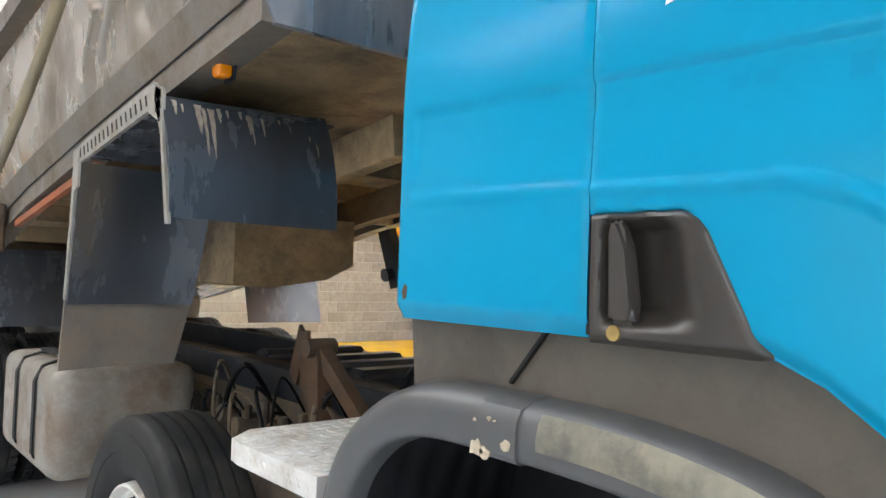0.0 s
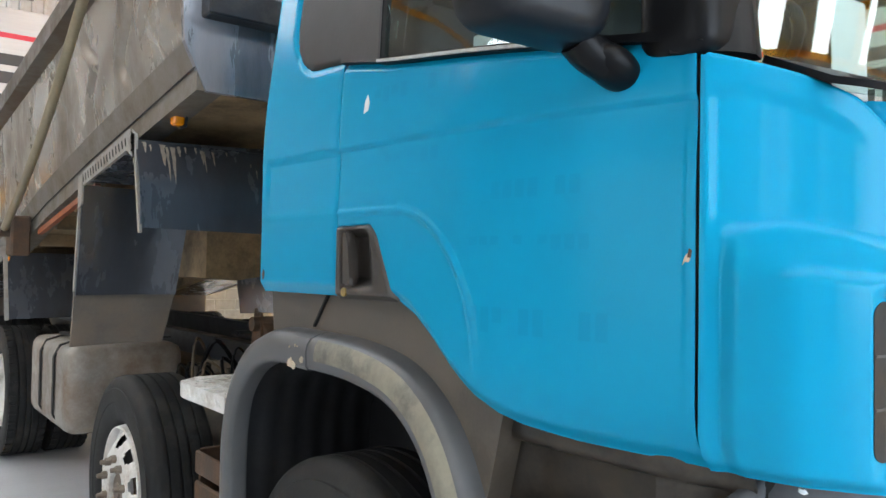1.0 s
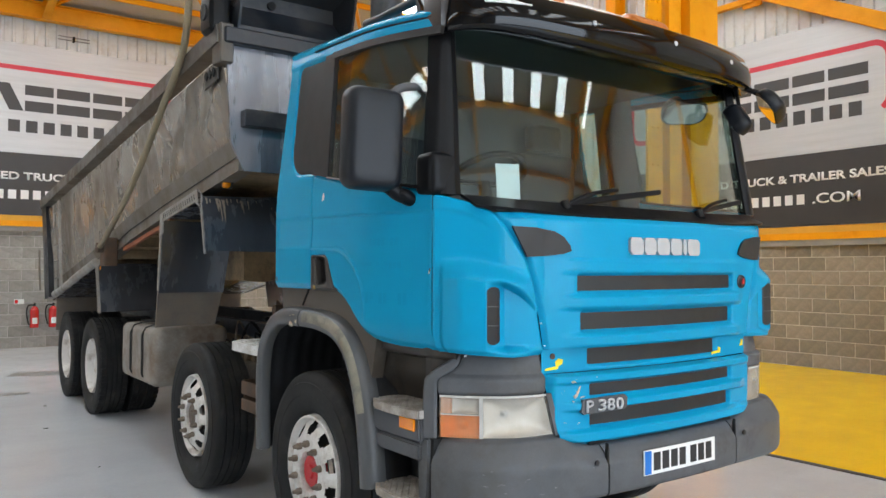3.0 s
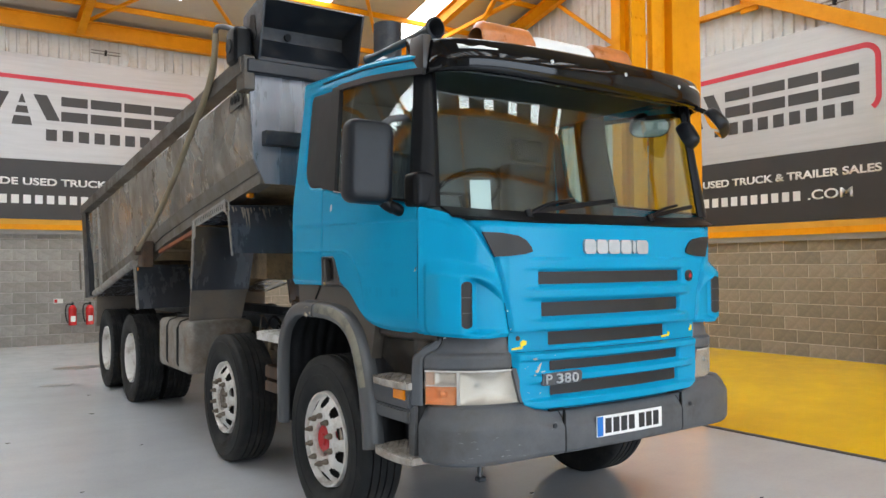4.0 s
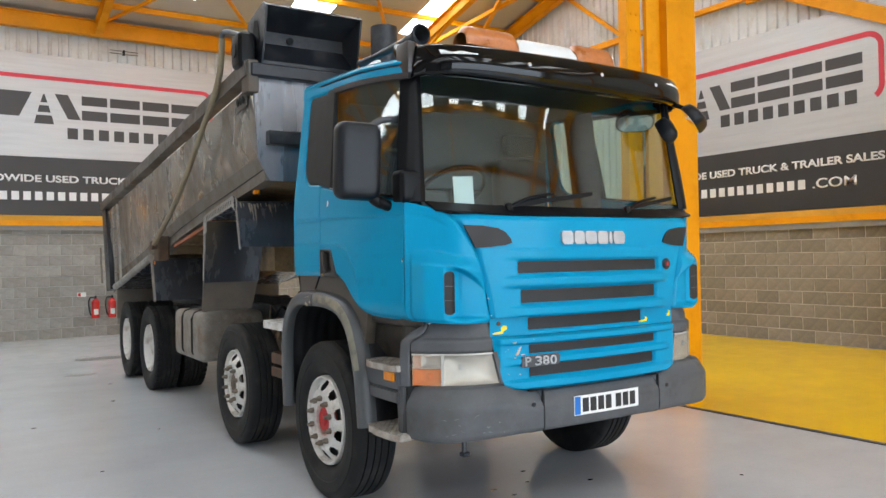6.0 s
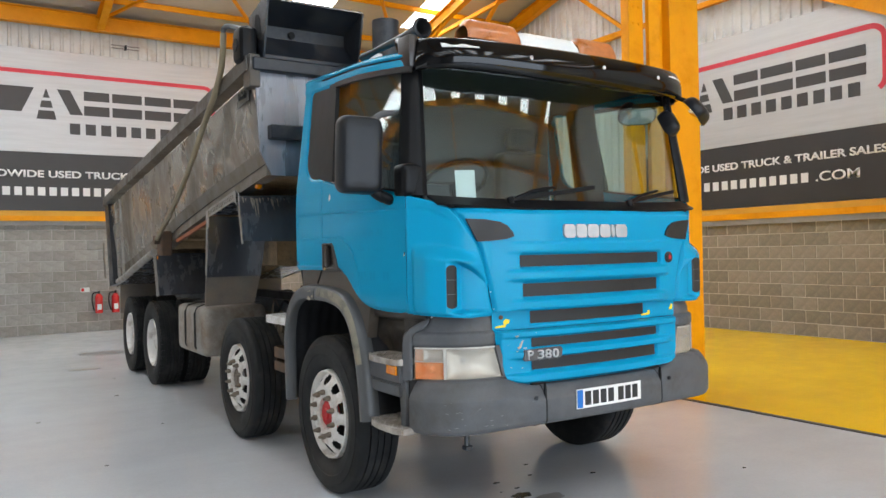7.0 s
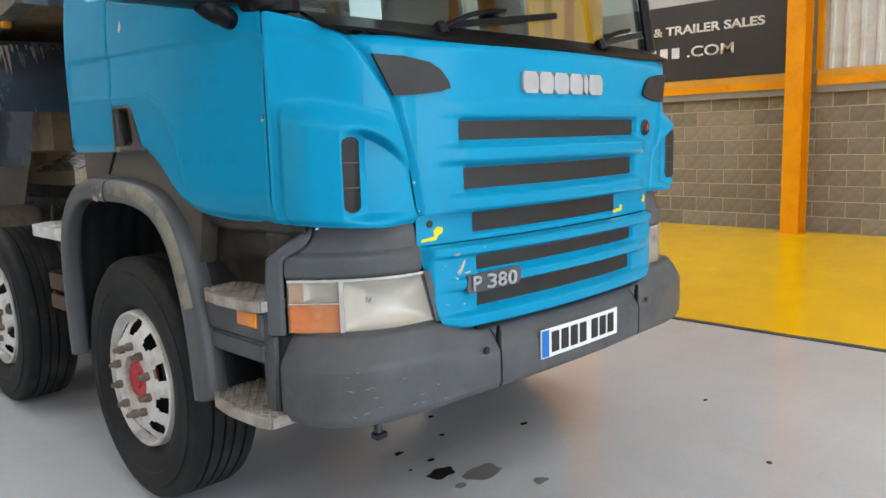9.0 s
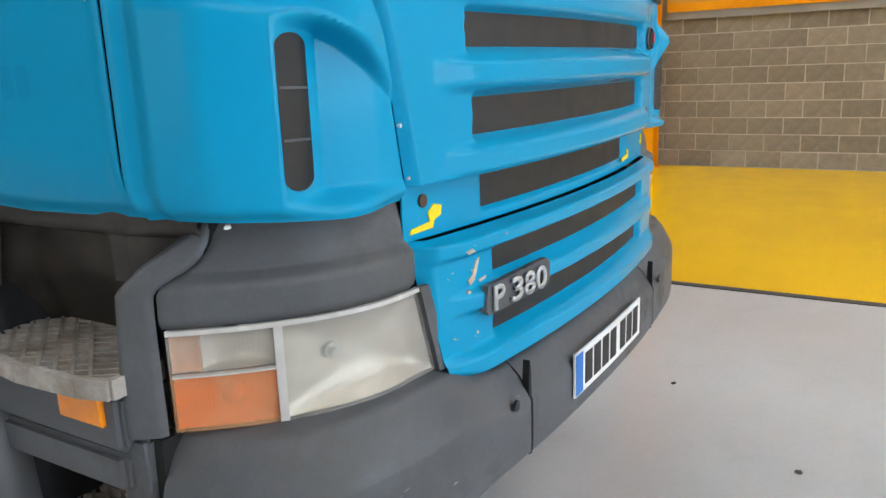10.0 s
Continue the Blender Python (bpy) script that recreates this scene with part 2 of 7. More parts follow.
ROOF = simple("beige_roof_lining", (0.50, 0.47, 0.415), 0.8, 0, 0.1, 0.5)
MORTAR = simple("pale_mortar", (0.55, 0.49, 0.40), 0.9, 0, 0.2, 5, 0.3)
MORTAR_GREY = simple("painted_mortar", (0.42, 0.40, 0.375), 0.85, 0, 0.15, 5, 0.3)
WEST_WALL = simple("unseen_grey_wall", (0.42, 0.41, 0.39), 0.9, 0, 0.2, 2, 0.2)
CONCRETE = simple("grey_concrete_lintel", (0.27, 0.26, 0.245), 0.8, 0, 0.15, 4, 0.2)
EXT_RED = simple("red_extinguisher_paint", (0.6, 0.02, 0.02), 0.25, 0, 0.1, 5, 0, 0.4)
STRIP = simple("dark_floor_joint_strip", (0.07, 0.064, 0.058), 0.7, 0, 0.3, 4, 0.2)
FLASHING = simple("pale_orange_flashing_paint", (0.66, 0.34, 0.045), 0.5, 0, 0.12, 2, 0.05, spec=0.25)
SILL_BROWN = simple("dark_brown_step_panel", (0.040, 0.034, 0.029), 0.34, 0, 0.3, 4, 0.1, spec=0.35, dirt=(0.085, 0.07, 0.055), dirt_amount=0.25, dirt_scale=5, fine=120)
LINER = simple("black_wheel_well_liner", (0.030, 0.031, 0.034), 0.5, 0, 0.3, 5, 0.1, spec=0.25)
MIRROR_SHELL = simple("blue_black_mirror_shell", (0.011, 0.0125, 0.016), 0.36, 0, 0.2, 5, 0.05, spec=0.25, fine=200)
OIL = simple("oil_spill", (0.012, 0.012, 0.012), 0.12, 0, 0.2, 5)
SKY_GLOW = glowing("translucent_rooflight", (0.90, 0.975, 1.03), SKYLIGHT)


def blocks_material(name, lo, hi):
    """Blockwork: each block takes its own tone, with pitting and stains."""
    m, n, l, b = material(name)
    info = n.new("ShaderNodeObjectInfo")
    geo = n.new("ShaderNodeNewGeometry")
    add = n.new("ShaderNodeMath")
    add.operation = 'ADD'
    l.new(info.outputs["Random"], add.inputs[0])
    l.new(geo.outputs["Random Per Island"], add.inputs[1])
    fr = n.new("ShaderNodeMath")
    fr.operation = 'FRACT'
    l.new(add.outputs[0], fr.inputs[0])
    tone = ramp(n, l, fr.outputs[0], [(0.0, lo), (0.55, tuple((a + c) / 2 for a, c in zip(lo, hi))), (1.0, hi)]).outputs[0]
    big = noise_node(n, l, 2.2, 6, 0.7, coords="Generated")
    fine = noise_node(n, l, 90, 4, 0.7)
    wear = noise_node(n, l, 9, 6, 0.7)
    s = ramp(n, l, wear.outputs[0], [(0.3, (0.70,) * 3), (0.7, (1.06,) * 3)]).outputs[0]
    col = mixed(n, l, 1.0, tone, s, 'MULTIPLY')
    s2 = ramp(n, l, fine.outputs[0], [(0.3, (0.82,) * 3), (0.65, (1.0,) * 3)]).outputs[0]
    l.new(mixed(n, l, 1.0, col, s2, 'MULTIPLY'), b.inputs["Base Color"])
    b.inputs["Roughness"].default_value = 0.9
    bumped(n, l, b, fine.outputs[0], 0.5, 0.006)
    return m


BLOCK_TAN = blocks_material("tan_concrete_block", (0.245, 0.21, 0.16), (0.345, 0.297, 0.232))
BLOCK_GREY = blocks_material("grey_concrete_block", (0.30, 0.287, 0.262), (0.41, 0.395, 0.37))


def floor_material(name, base, stain, rough, streak, spec=0.5):
    """Painted warehouse floor: glossy, scuffed, with worn patches and tyre streaks."""
    m, n, l, b = material(name)
    a = noise_node(n, l, 0.45, 6, 0.65)
    c = noise_node(n, l, 3.0, 8, 0.7)
    d = noise_node(n, l, 40, 4, 0.7)
    e = noise_node(n, l, 1.1, 5, 0.6, (0.35, 2.2, 1))
    col = ramp(n, l, a.outputs[0], [(0.3, tuple(v * 0.86 for v in base)), (0.7, base)]).outputs[0]
    s = ramp(n, l, c.outputs[0], [(0.52, (0,) * 3), (0.78, (streak,) * 3)]).outputs[0]
    col = mixed(n, l, s, col, stain)
    s2 = ramp(n, l, d.outputs[0], [(0.28, (0.95,) * 3), (0.6, (1.0,) * 3)]).outputs[0]
    col = mixed(n, l, 1.0, col, s2, 'MULTIPLY')
    s3 = ramp(n, l, e.outputs[0], [(0.35, (0.965,) * 3), (0.65, (1.0,) * 3)]).outputs[0]
    l.new(mixed(n, l, 1.0, col, s3, 'MULTIPLY'), b.inputs["Base Color"])
    l.new(ramp(n, l, c.outputs[0], [(0.3, (rough * 0.75,) * 3), (0.75, (rough * 1.5,) * 3)]).outputs[0], b.inputs["Roughness"])
    b.inputs["Specular IOR Level"].default_value = spec
    bumped(n, l, b, c.outputs[0], 0.05, 0.004)
    return m


FLOOR = floor_material("grey_painted_floor", (0.57, 0.582, 0.60), (0.43, 0.445, 0.435), 0.15, 0.4)
YELLOW_FLOOR = floor_material("yellow_painted_floor", (0.93, 0.56, 0.0), (0.86, 0.50, 0.0), 0.19, 0.25, 0.18)


# ---- mesh helpers ----
def link_mesh(name, bm, mat, parent=None, label="", smooth=30):
    me = bpy.data.meshes.new(name)
    bmesh.ops.recalc_face_normals(bm, faces=bm.faces)
    bm.to_mesh(me)
    bm.free()
    me.materials.append(mat)
    if smooth:
        me.polygons.foreach_set("use_smooth", [True] * len(me.polygons))
        me.set_sharp_from_angle(angle=radians(smooth))
    ob = new(name, me)
    if parent:
        ob.parent = parent
    if label:
        ob["label"] = label
    return ob


def part(name, bm, mat, parent, label="", smooth=30):
    return link_mesh(name, bm, mat, parent, label, smooth)


def thing(name, label, category, group="", at=(0, 0, 0), kind=""):
    ob = new(name)
    ob.location = at
    ob.empty_display_size = 0.2
    return tagged(ob, label, category, group, kind)


def single(name, bm, mat, label, category, group="", kind="", smooth=30):
    return tagged(link_mesh(name, bm, mat, None, "", smooth), label, category, group, kind)


def B():
    return bmesh.new()


def box(bm, x0, x1, y0, y1, z0, z1, bevel=0.0, seg=1):
    """A box, its edges rounded."""
    r = bmesh.ops.create_cube(bm, size=1.0, matrix=Matrix.LocRotScale(((x0 + x1) / 2, (y0 + y1) / 2, (z0 + z1) / 2), None, (abs(x1 - x0), abs(y1 - y0), abs(z1 - z0))))
    if bevel:
        es = {e for v in r["verts"] for e in v.link_edges}
        bmesh.ops.bevel(bm, geom=list(es), offset=bevel, segments=seg, affect='EDGES', profile=0.6)
    return bm


def rod(bm, p, q, r, seg=12, r2=None):
    p, q = Vector(p), Vector(q)
    d = q - p
    m = Matrix.Translation((p + q) / 2) @ d.to_track_quat('Z', 'Y').to_matrix().to_4x4()
    bmesh.ops.create_cone(bm, cap_ends=True, segments=seg, radius1=r, radius2=r if r2 is None else r2, depth=d.length, matrix=m)
    return bm


def bar(bm, p, q, w, h, up=(0, 0, 1)):
    """A straight beam of rectangular section w x h from p to q."""
    p, q = Vector(p), Vector(q)
    d = (q - p).normalized()
    s = d.cross(Vector(up))
    s = s.normalized() if s.length > 1e-4 else Vector((1, 0, 0))
    u = s.cross(d).normalized()
    m = Matrix((s, d, u)).transposed().to_4x4()
    m.translation = (p + q) / 2
    bmesh.ops.create_cube(bm, size=1.0, matrix=m @ Matrix.Diagonal((w, (q - p).length, h, 1)))
    return bm


def pipe(bm, pts, r, seg=10):
    """A bent tube through the points."""
    pts = [Vector(p) for p in pts]
    rings = []
    for i, p in enumerate(pts):
        d = (pts[min(i + 1, len(pts) - 1)] - pts[max(i - 1, 0)]).normalized()
        a = d.cross(Vector((0.31, 0.27, 0.91))).normalized()
        b = d.cross(a)
        rings.append([bm.verts.new(p + (a * math.cos(k * 2 * math.pi / seg) + b * math.sin(k * 2 * math.pi / seg)) * r) for k in range(seg)])
    for r0, r1 in zip(rings, rings[1:]):
        for k in range(seg):
            bm.faces.new((r0[k], r0[(k + 1) % seg], r1[(k + 1) % seg], r1[k]))
    bm.faces.new(rings[0])
    bm.faces.new(rings[-1][::-1])
    return bm


def smooth_path(pts, n=8):
    """Catmull-Rom points through pts."""
    pts = [Vector(p) for p in pts]
    out = []
    for i in range(len(pts) - 1):
        p0, p1, p2, p3 = pts[max(i - 1, 0)], pts[i], pts[i + 1], pts[min(i + 2, len(pts) - 1)]
        for k in range(n):
            t = k / n
            out.append(0.5 * (2 * p1 + (p2 - p0) * t + (2 * p0 - 5 * p1 + 4 * p2 - p3) * t * t + (3 * p1 - p0 - 3 * p2 + p3) * t ** 3))
    return out + [pts[-1]]


def prism(bm, poly, put, lo, hi):
    """A flat polygon of (a, b) pairs, given thickness: put(a, b, c) makes a point, c from lo to hi."""
    a = [bm.verts.new(put(u, v, lo)) for u, v in poly]
    b = [bm.verts.new(put(u, v, hi)) for u, v in poly]
    bm.faces.new(a)
    bm.faces.new(b[::-1])
    for i in range(len(a)):
        j = (i + 1) % len(a)
        bm.faces.new((a[i], b[i], b[j], a[j]))
    return bm


def sheet(bm, f, nu, nv, th):
    """A curved panel f(u, v), u and v from 0 to 1, th thick (towards the inside of its normal)."""
    p = [[Vector(f(i / nu, j / nv)) for j in range(nv + 1)] for i in range(nu + 1)]
    out, inn = [], []
    for i in range(nu + 1):
        ro, ri = [], []
        for j in range(nv + 1):
            du = p[min(i + 1, nu)][j] - p[max(i - 1, 0)][j]
            dv = p[i][min(j + 1, nv)] - p[i][max(j - 1, 0)]
            nn = du.cross(dv)
            nn = nn.normalized() if nn.length > 1e-9 else Vector((0, 0, 1))
            ro.append(bm.verts.new(p[i][j]))
            ri.append(bm.verts.new(p[i][j] - nn * th))
        out.append(ro)
        inn.append(ri)
    for i in range(nu):
        for j in range(nv):
            bm.faces.new((out[i][j], out[i + 1][j], out[i + 1][j + 1], out[i][j + 1]))
            bm.faces.new((inn[i][j], inn[i][j + 1], inn[i + 1][j + 1], inn[i + 1][j]))
    for i in range(nu):
        bm.faces.new((out[i][0], inn[i][0], inn[i + 1][0], out[i + 1][0]))
        bm.faces.new((out[i][nv], out[i + 1][nv], inn[i + 1][nv], inn[i][nv]))
    for j in range(nv):
        bm.faces.new((out[0][j], out[0][j + 1], inn[0][j + 1], inn[0][j]))
        bm.faces.new((out[nu][j], inn[nu][j], inn[nu][j + 1], out[nu][j + 1]))
    return bm


def revolve(bm, prof, seg, closed=False, skip=None):
    """Spins a profile of (x, r) pairs round the x axis. skip(row, k) leaves a face out."""
    rows = [[bm.verts.new((x, r * math.cos(2 * math.pi * k / seg), r * math.sin(2 * math.pi * k / seg))) for k in range(seg)] for x, r in prof]
    pairs = list(zip(rows, rows[1:])) + ([(rows[-1], rows[0])] if closed else [])
    for i, (a, b) in enumerate(pairs):
        for k in range(seg):
            if not (skip and skip(i, k)):
                bm.faces.new((a[k], a[(k + 1) % seg], b[(k + 1) % seg], b[k]))
    return bm


def step01(a, b, t):
    t = min(1.0, max(0.0, (t - a) / (b - a)))
    return t * t * (3 - 2 * t)


def lerp_at(t, table):
    """Piecewise linear table of (t, value)."""
    return float(np.interp(t, [a for a, _ in table], [b for _, b in table]))


def lettering(name, words, height, mat, parent, m, width, depth=0.004, bold=0.0, label=""):
    """Words in the built-in font as a mesh on the plane m: capitals of that height, the whole of that width."""
    cu = bpy.data.curves.new(name, 'FONT')
    cu.body, cu.size, cu.extrude, cu.offset = words, 1.0, 0.0, bold
    tmp = bpy.data.objects.new(name, cu)
    scene.collection.objects.link(tmp)
    dg = bpy.context.evaluated_depsgraph_get()
    flat = bpy.data.meshes.new_from_object(tmp.evaluated_get(dg))
    bpy.data.objects.remove(tmp)
    bm = bmesh.new()
    bm.from_mesh(flat)
    bpy.data.meshes.remove(flat)
    xs, ys = [v.co.x for v in bm.verts], [v.co.y for v in bm.verts]
    x0, y0, kx, ky = min(xs), min(ys), width / (max(xs) - min(xs)), height / (max(ys) - min(ys))
    for v in bm.verts:
        v.co = Vector(((v.co.x - x0) * kx, (v.co.y - y0) * ky, 0))
    r = bmesh.ops.extrude_face_region(bm, geom=bm.faces[:])
    bmesh.ops.translate(bm, verts=[v for v in r["geom"] if isinstance(v, bmesh.types.BMVert)], vec=(0, 0, depth))
    bm.transform(m)
    return part(name, bm, mat, parent, label, 0)


# ---- the hall ----
WR, WL = 9.22, 15.2            # inner faces of the gable wall (x) and of the far wall (y)
XW, YS = -15.0, -15.0          # far sides behind the walk
COURSE, LONG, JOINT = 0.225, 0.45, 0.016

single("floor", box(B(), XW - 0.2, WR + 0.2, YS - 0.2, WL + 0.2, -0.25, 0.0), FLOOR, "glossy grey painted concrete warehouse floor", "floor", kind="structure", smooth=0)
single("yellow_floor", box(B(), 3.20, WR - 0.02, YS + 0.05, WL - 0.02, 0.0005, 0.006), YELLOW_FLOOR, "glossy yellow painted floor area", "floor", kind="structure", smooth=0)
single("floor_edge_strip", box(B(), 3.135, 3.20, YS + 0.05, WL - 0.02, 0.0005, 0.0075), STRIP, "dark grey strip along the yellow floor", "floor strip", kind="structure", smooth=0)


def clad_sheet(bm, length, z0, z1, put, pitch=0.2, depth=0.035):
    """Box-profile wall cladding with upright ribs; put(a, z, out)."""
    prof = []
    a = 0.0
    while a < length:
        for da, o in ((0.0, 0.0), (pitch * 0.62, 0.0), (pitch * 0.70, depth), (pitch * 0.92, depth)):
            prof.append((min(a + da, length), o))
        a += pitch
    lo = [bm.verts.new(put(a, z0, o)) for a, o in prof]
    hi = [bm.verts.new(put(a, z1, o)) for a, o in prof]
    for i in range(len(prof) - 1):
        bm.faces.new((lo[i], lo[i + 1], hi[i + 1], hi[i]))
    return bm


EAVE = 7.0
PITCH = math.tan(radians(13))
RIDGE_Y = 1.0
ridge_z = EAVE + (WL - RIDGE_Y) * PITCH


def roof_z(y):
    return EAVE + (WL - abs(y - RIDGE_Y) - RIDGE_Y) * PITCH


# backing walls: far wall, gable wall, and the plain closing walls behind the walk
wall_far = single("wall_far", box(B(), XW - 0.2, WR + 0.45, WL + 0.012, WL + 0.25, 0, EAVE + 0.3), MORTAR_GREY, "far wall of grey blocks below white cladding", "wall", kind="structure", smooth=0)
gable = B()
prism(gable, [(YS, 0), (WL + 0.012, 0), (WL + 0.012, EAVE), (RIDGE_Y, ridge_z), (YS, roof_z(YS))], lambda a, b, c: (c, a, b), WR + 0.012, WR + 0.25)
wall_gable = single("wall_gable", gable, MORTAR, "gable wall of tan blocks below white cladding", "wall", kind="structure", smooth=0)

# unseen closing wall behind the walk, with an opening added for the lamp
w = B()
box(w, XW - 0.2, -6.25, YS - 0.25, YS, 0, 9.0)
box(w, 8.45, WR + 0.012, YS - 0.25, YS, 0, 9.0)
box(w, -6.25, 8.45, YS - 0.25, YS, 6.0, 9.0)
single("wall_south", w, CLAD, "unseen white clad closing wall with an added opening", "wall", kind="structure", smooth=0)
# unseen west wall, toned grey to hold down side fill, opening added
w = B()
box(w, XW - 0.25, XW, YS, -2.0, 0, 10.6)
box(w, XW - 0.25, XW, 7.5, WL + 0.012, 0, 10.6)
box(w, XW - 0.25, XW, -2.0, 7.5, 5.6, 10.6)
single("wall_west", w, WEST_WALL, "unseen plain grey closing wall with an added opening", "wall", kind="structure", smooth=0)

# cladding above the blockwork
single("cladding_far", clad_sheet(B(), WR - XW, 2.62, EAVE + 0.2, lambda a, z, o: (XW + a, WL - 0.01 - o, z)), CLAD, "white ribbed steel wall cladding", "cladding", kind="structure", smooth=0)
bmc = B()
clad_sheet(bmc, WL - YS, 2.28, ridge_z - 0.1, lambda a, z, o: (WR - 0.01 - o, YS + a, min(z, roof_z(YS + a)) if z > 3 else z))
single("cladding_gable", bmc, CLAD, "white ribbed steel gable cladding", "cladding", kind="structure", smooth=0)


# roof: two slopes with strips of rooflight let into them
def slope(bm, x0, x1, y0, y1, up=0.0, th=0.08):
    pts = [(x0, y0), (x1, y0), (x1, y1), (x0, y1)]
    lo = [bm.verts.new((x, y, roof_z(y) + up)) for x, y in pts]
    hi = [bm.verts.new((x, y, roof_z(y) + up + th)) for x, y in pts]
    bm.faces.new(lo)
    bm.faces.new(hi[::-1])
    for i in range(4):
        j = (i + 1) % 4
        bm.faces.new((lo[i], hi[i], hi[j], lo[j]))


LIGHT_X = [(6.39 - 3.03 * k, 7.37 - 3.03 * k) for k in range(6, -1, -1)]
FAR_LIGHT_X = LIGHT_X[:1] + LIGHT_X[2:]
NEAR_LIGHT_X = [(7.0 - 1.85 * k, 7.68 - 1.85 * k) for k in range(11, -1, -1)]
roof = B()
lights = B()
SPANS = ((RIDGE_Y, 3.0, 13.7, WL + 0.25), (RIDGE_Y, -4.6, -9.8, YS - 0.25))
for ya, yb, yc, yd in SPANS:
    slope(roof, XW - 0.25, WR + 0.25, ya, yb)
    slope(roof, XW - 0.25, WR + 0.25, yc, yd)
    edge = XW - 0.25
    for a, b in (FAR_LIGHT_X if yb > 0 else NEAR_LIGHT_X):
        slope(roof, edge, a, yb, yc)
        slope(lights, a, b, yb, yc, 0.01, 0.03)
        edge = b
    slope(roof, edge, WR + 0.25, yb, yc)
single("ceiling", roof, ROOF, "beige lined pitched roof of the hall", "ceiling", kind="structure", smooth=0)
single("rooflights", lights, SKY_GLOW, "bright translucent rooflight strips", "rooflight", kind="structure", smooth=0)


# ---- blockwork, course by course ----
def brick_mesh(name, across, mat):
    """One block with slightly rounded arrises; across: the wall's run, 'x' or 'y'."""
    bm = B()
    l, h, d = (LONG - JOINT) / 2, (COURSE - JOINT) / 2, -0.004
    c = 0.004
    if across == 'x':
        put = lambda a, z, o: (a, -o, z)
    else:
        put = lambda a, z, o: (-o, a, z)
    back = [bm.verts.new(put(a, z, -0.012)) for a, z in ((-l, -h), (l, -h), (l, h), (-l, h))]
    mid = [bm.verts.new(put(a, z, d - c)) for a, z in ((-l, -h), (l, -h), (l, h), (-l, h))]
    fr = [bm.verts.new(put(a, z, d)) for a, z in ((-l + c, -h + c), (l - c, -h + c), (l - c, h - c), (-l + c, h - c))]
    for a, b in ((back, mid), (mid, fr)):
        for i in range(4):
            bm.faces.new((a[i], a[(i + 1) % 4], b[(i + 1) % 4], b[i]))
    bm.faces.new(fr)
    bmesh.ops.recalc_face_normals(bm, faces=bm.faces)
    me = bpy.data.meshes.new(name)
    bm.to_mesh(me)
    bm.free()
    me.materials.append(mat)
    return me


def lay(parent, across, fixed, run0, run1, courses, near, mat):
    """Stretcher bond. Blocks within the stretch near are objects of their own; the rest are one joined mesh."""
    me = brick_mesh("concrete_block", across, mat)
    verts, faces = [], []
    base = [v.co.copy() for v in me.vertices]
    polys = [tuple(p.vertices) for p in me.polygons]
    rnd = random.Random(4)
    for c in range(courses):
        z = (c + 0.5) * COURSE
        a = run0 + (LONG / 2 if c % 2 else 0)
        while a < run1:
            nudge = rnd.uniform(-0.0025, 0.0025)
            at = Vector((a, fixed + nudge, z)) if across == 'x' else Vector((fixed + nudge, a, z))
            if near[0] <= a <= near[1]:
                ob = new("concrete_block", me)
                ob.location = at
                ob.parent = parent
            else:
                k = len(verts)
                verts += [tuple(v + at) for v in base]
                faces += [tuple(i + k for i in f) for f in polys]
            a += LONG
    rest = bpy.data.meshes.new("blockwork")
    rest.from_pydata(verts, [], faces)
    rest.materials.append(mat)
    ob = new("blockwork", rest)
    ob.parent = parent
    tagged(ob, kind="stuff")


# ---- orange steelwork ----
def i_beam(bm, p, q, depth, width, tf=0.016, up=(0, 0, 1)):
    """Universal beam: two flanges and a web between p and q; depth runs along up."""
    p, q, u = Vector(p), Vector(q), Vector(up)
    d = (q - p).normalized()
    s = d.cross(u).normalized()
    u = s.cross(d).normalized()
    for o in (1, -1):
        k = u * (depth / 2 - tf / 2) * o
        bar(bm, p + k, q + k, width, tf, u)
    bar(bm, p, q, tf * 0.8, depth - 2 * tf, u)
    return bm


def steel(name, bm, label, category="beam", group="orange steel frame"):
    return single(name, bm, ORANGE, label, category, group, smooth=0)


# gable columns with base plates; flanges face the hall
def gable_column(y):
    col = thing("steel_column", "orange painted steel column against the gable wall", "column", "gable columns", (8.92, y, 0))
    i = B()
    box(i, -0.15, -0.134, -0.125, 0.125, 0.012, roof_z(y) - 0.35)
    box(i, 0.134, 0.15, -0.125, 0.125, 0.012, roof_z(y) - 0.35)
    box(i, -0.134, 0.134, -0.006, 0.006, 0.012, roof_z(y) - 0.35)
    part("shaft", i, ORANGE, col, smooth=0)
    part("base_plate", box(B(), -0.2, 0.2, -0.18, 0.18, 0.0062, 0.014), ORANGE, col, smooth=0)
    return col


for y in (-9.1, -3.3, 2.50, 8.25, 14.0):
    gable_column(y)

# the large built-up column at the edge of the yellow floor
col = thing("steel_column", "large orange built-up steel column on yellow floor", "column", "", (3.45, 2.5, 0))
for nm, b in (("box_flange", (-0.085, 0.345, -0.10, 0.25)), ("lip", (0.346, 0.43, -0.06, 0.2)), ("web", (-0.24, -0.086, 0.0, 0.02)), ("flange", (-0.41, -0.24, -0.10, -0.05)), ("web_plate", (-0.63, -0.411, -0.02, 0.01))):
    part(nm, box(B(), *b, 0.02, 10.0, 0.003), ORANGE, col, smooth=0)
part("base_plate", box(B(), -0.64, 0.38, -0.14, 0.28, 0.0065, 0.022, 0.002), ORANGE, col, smooth=0)
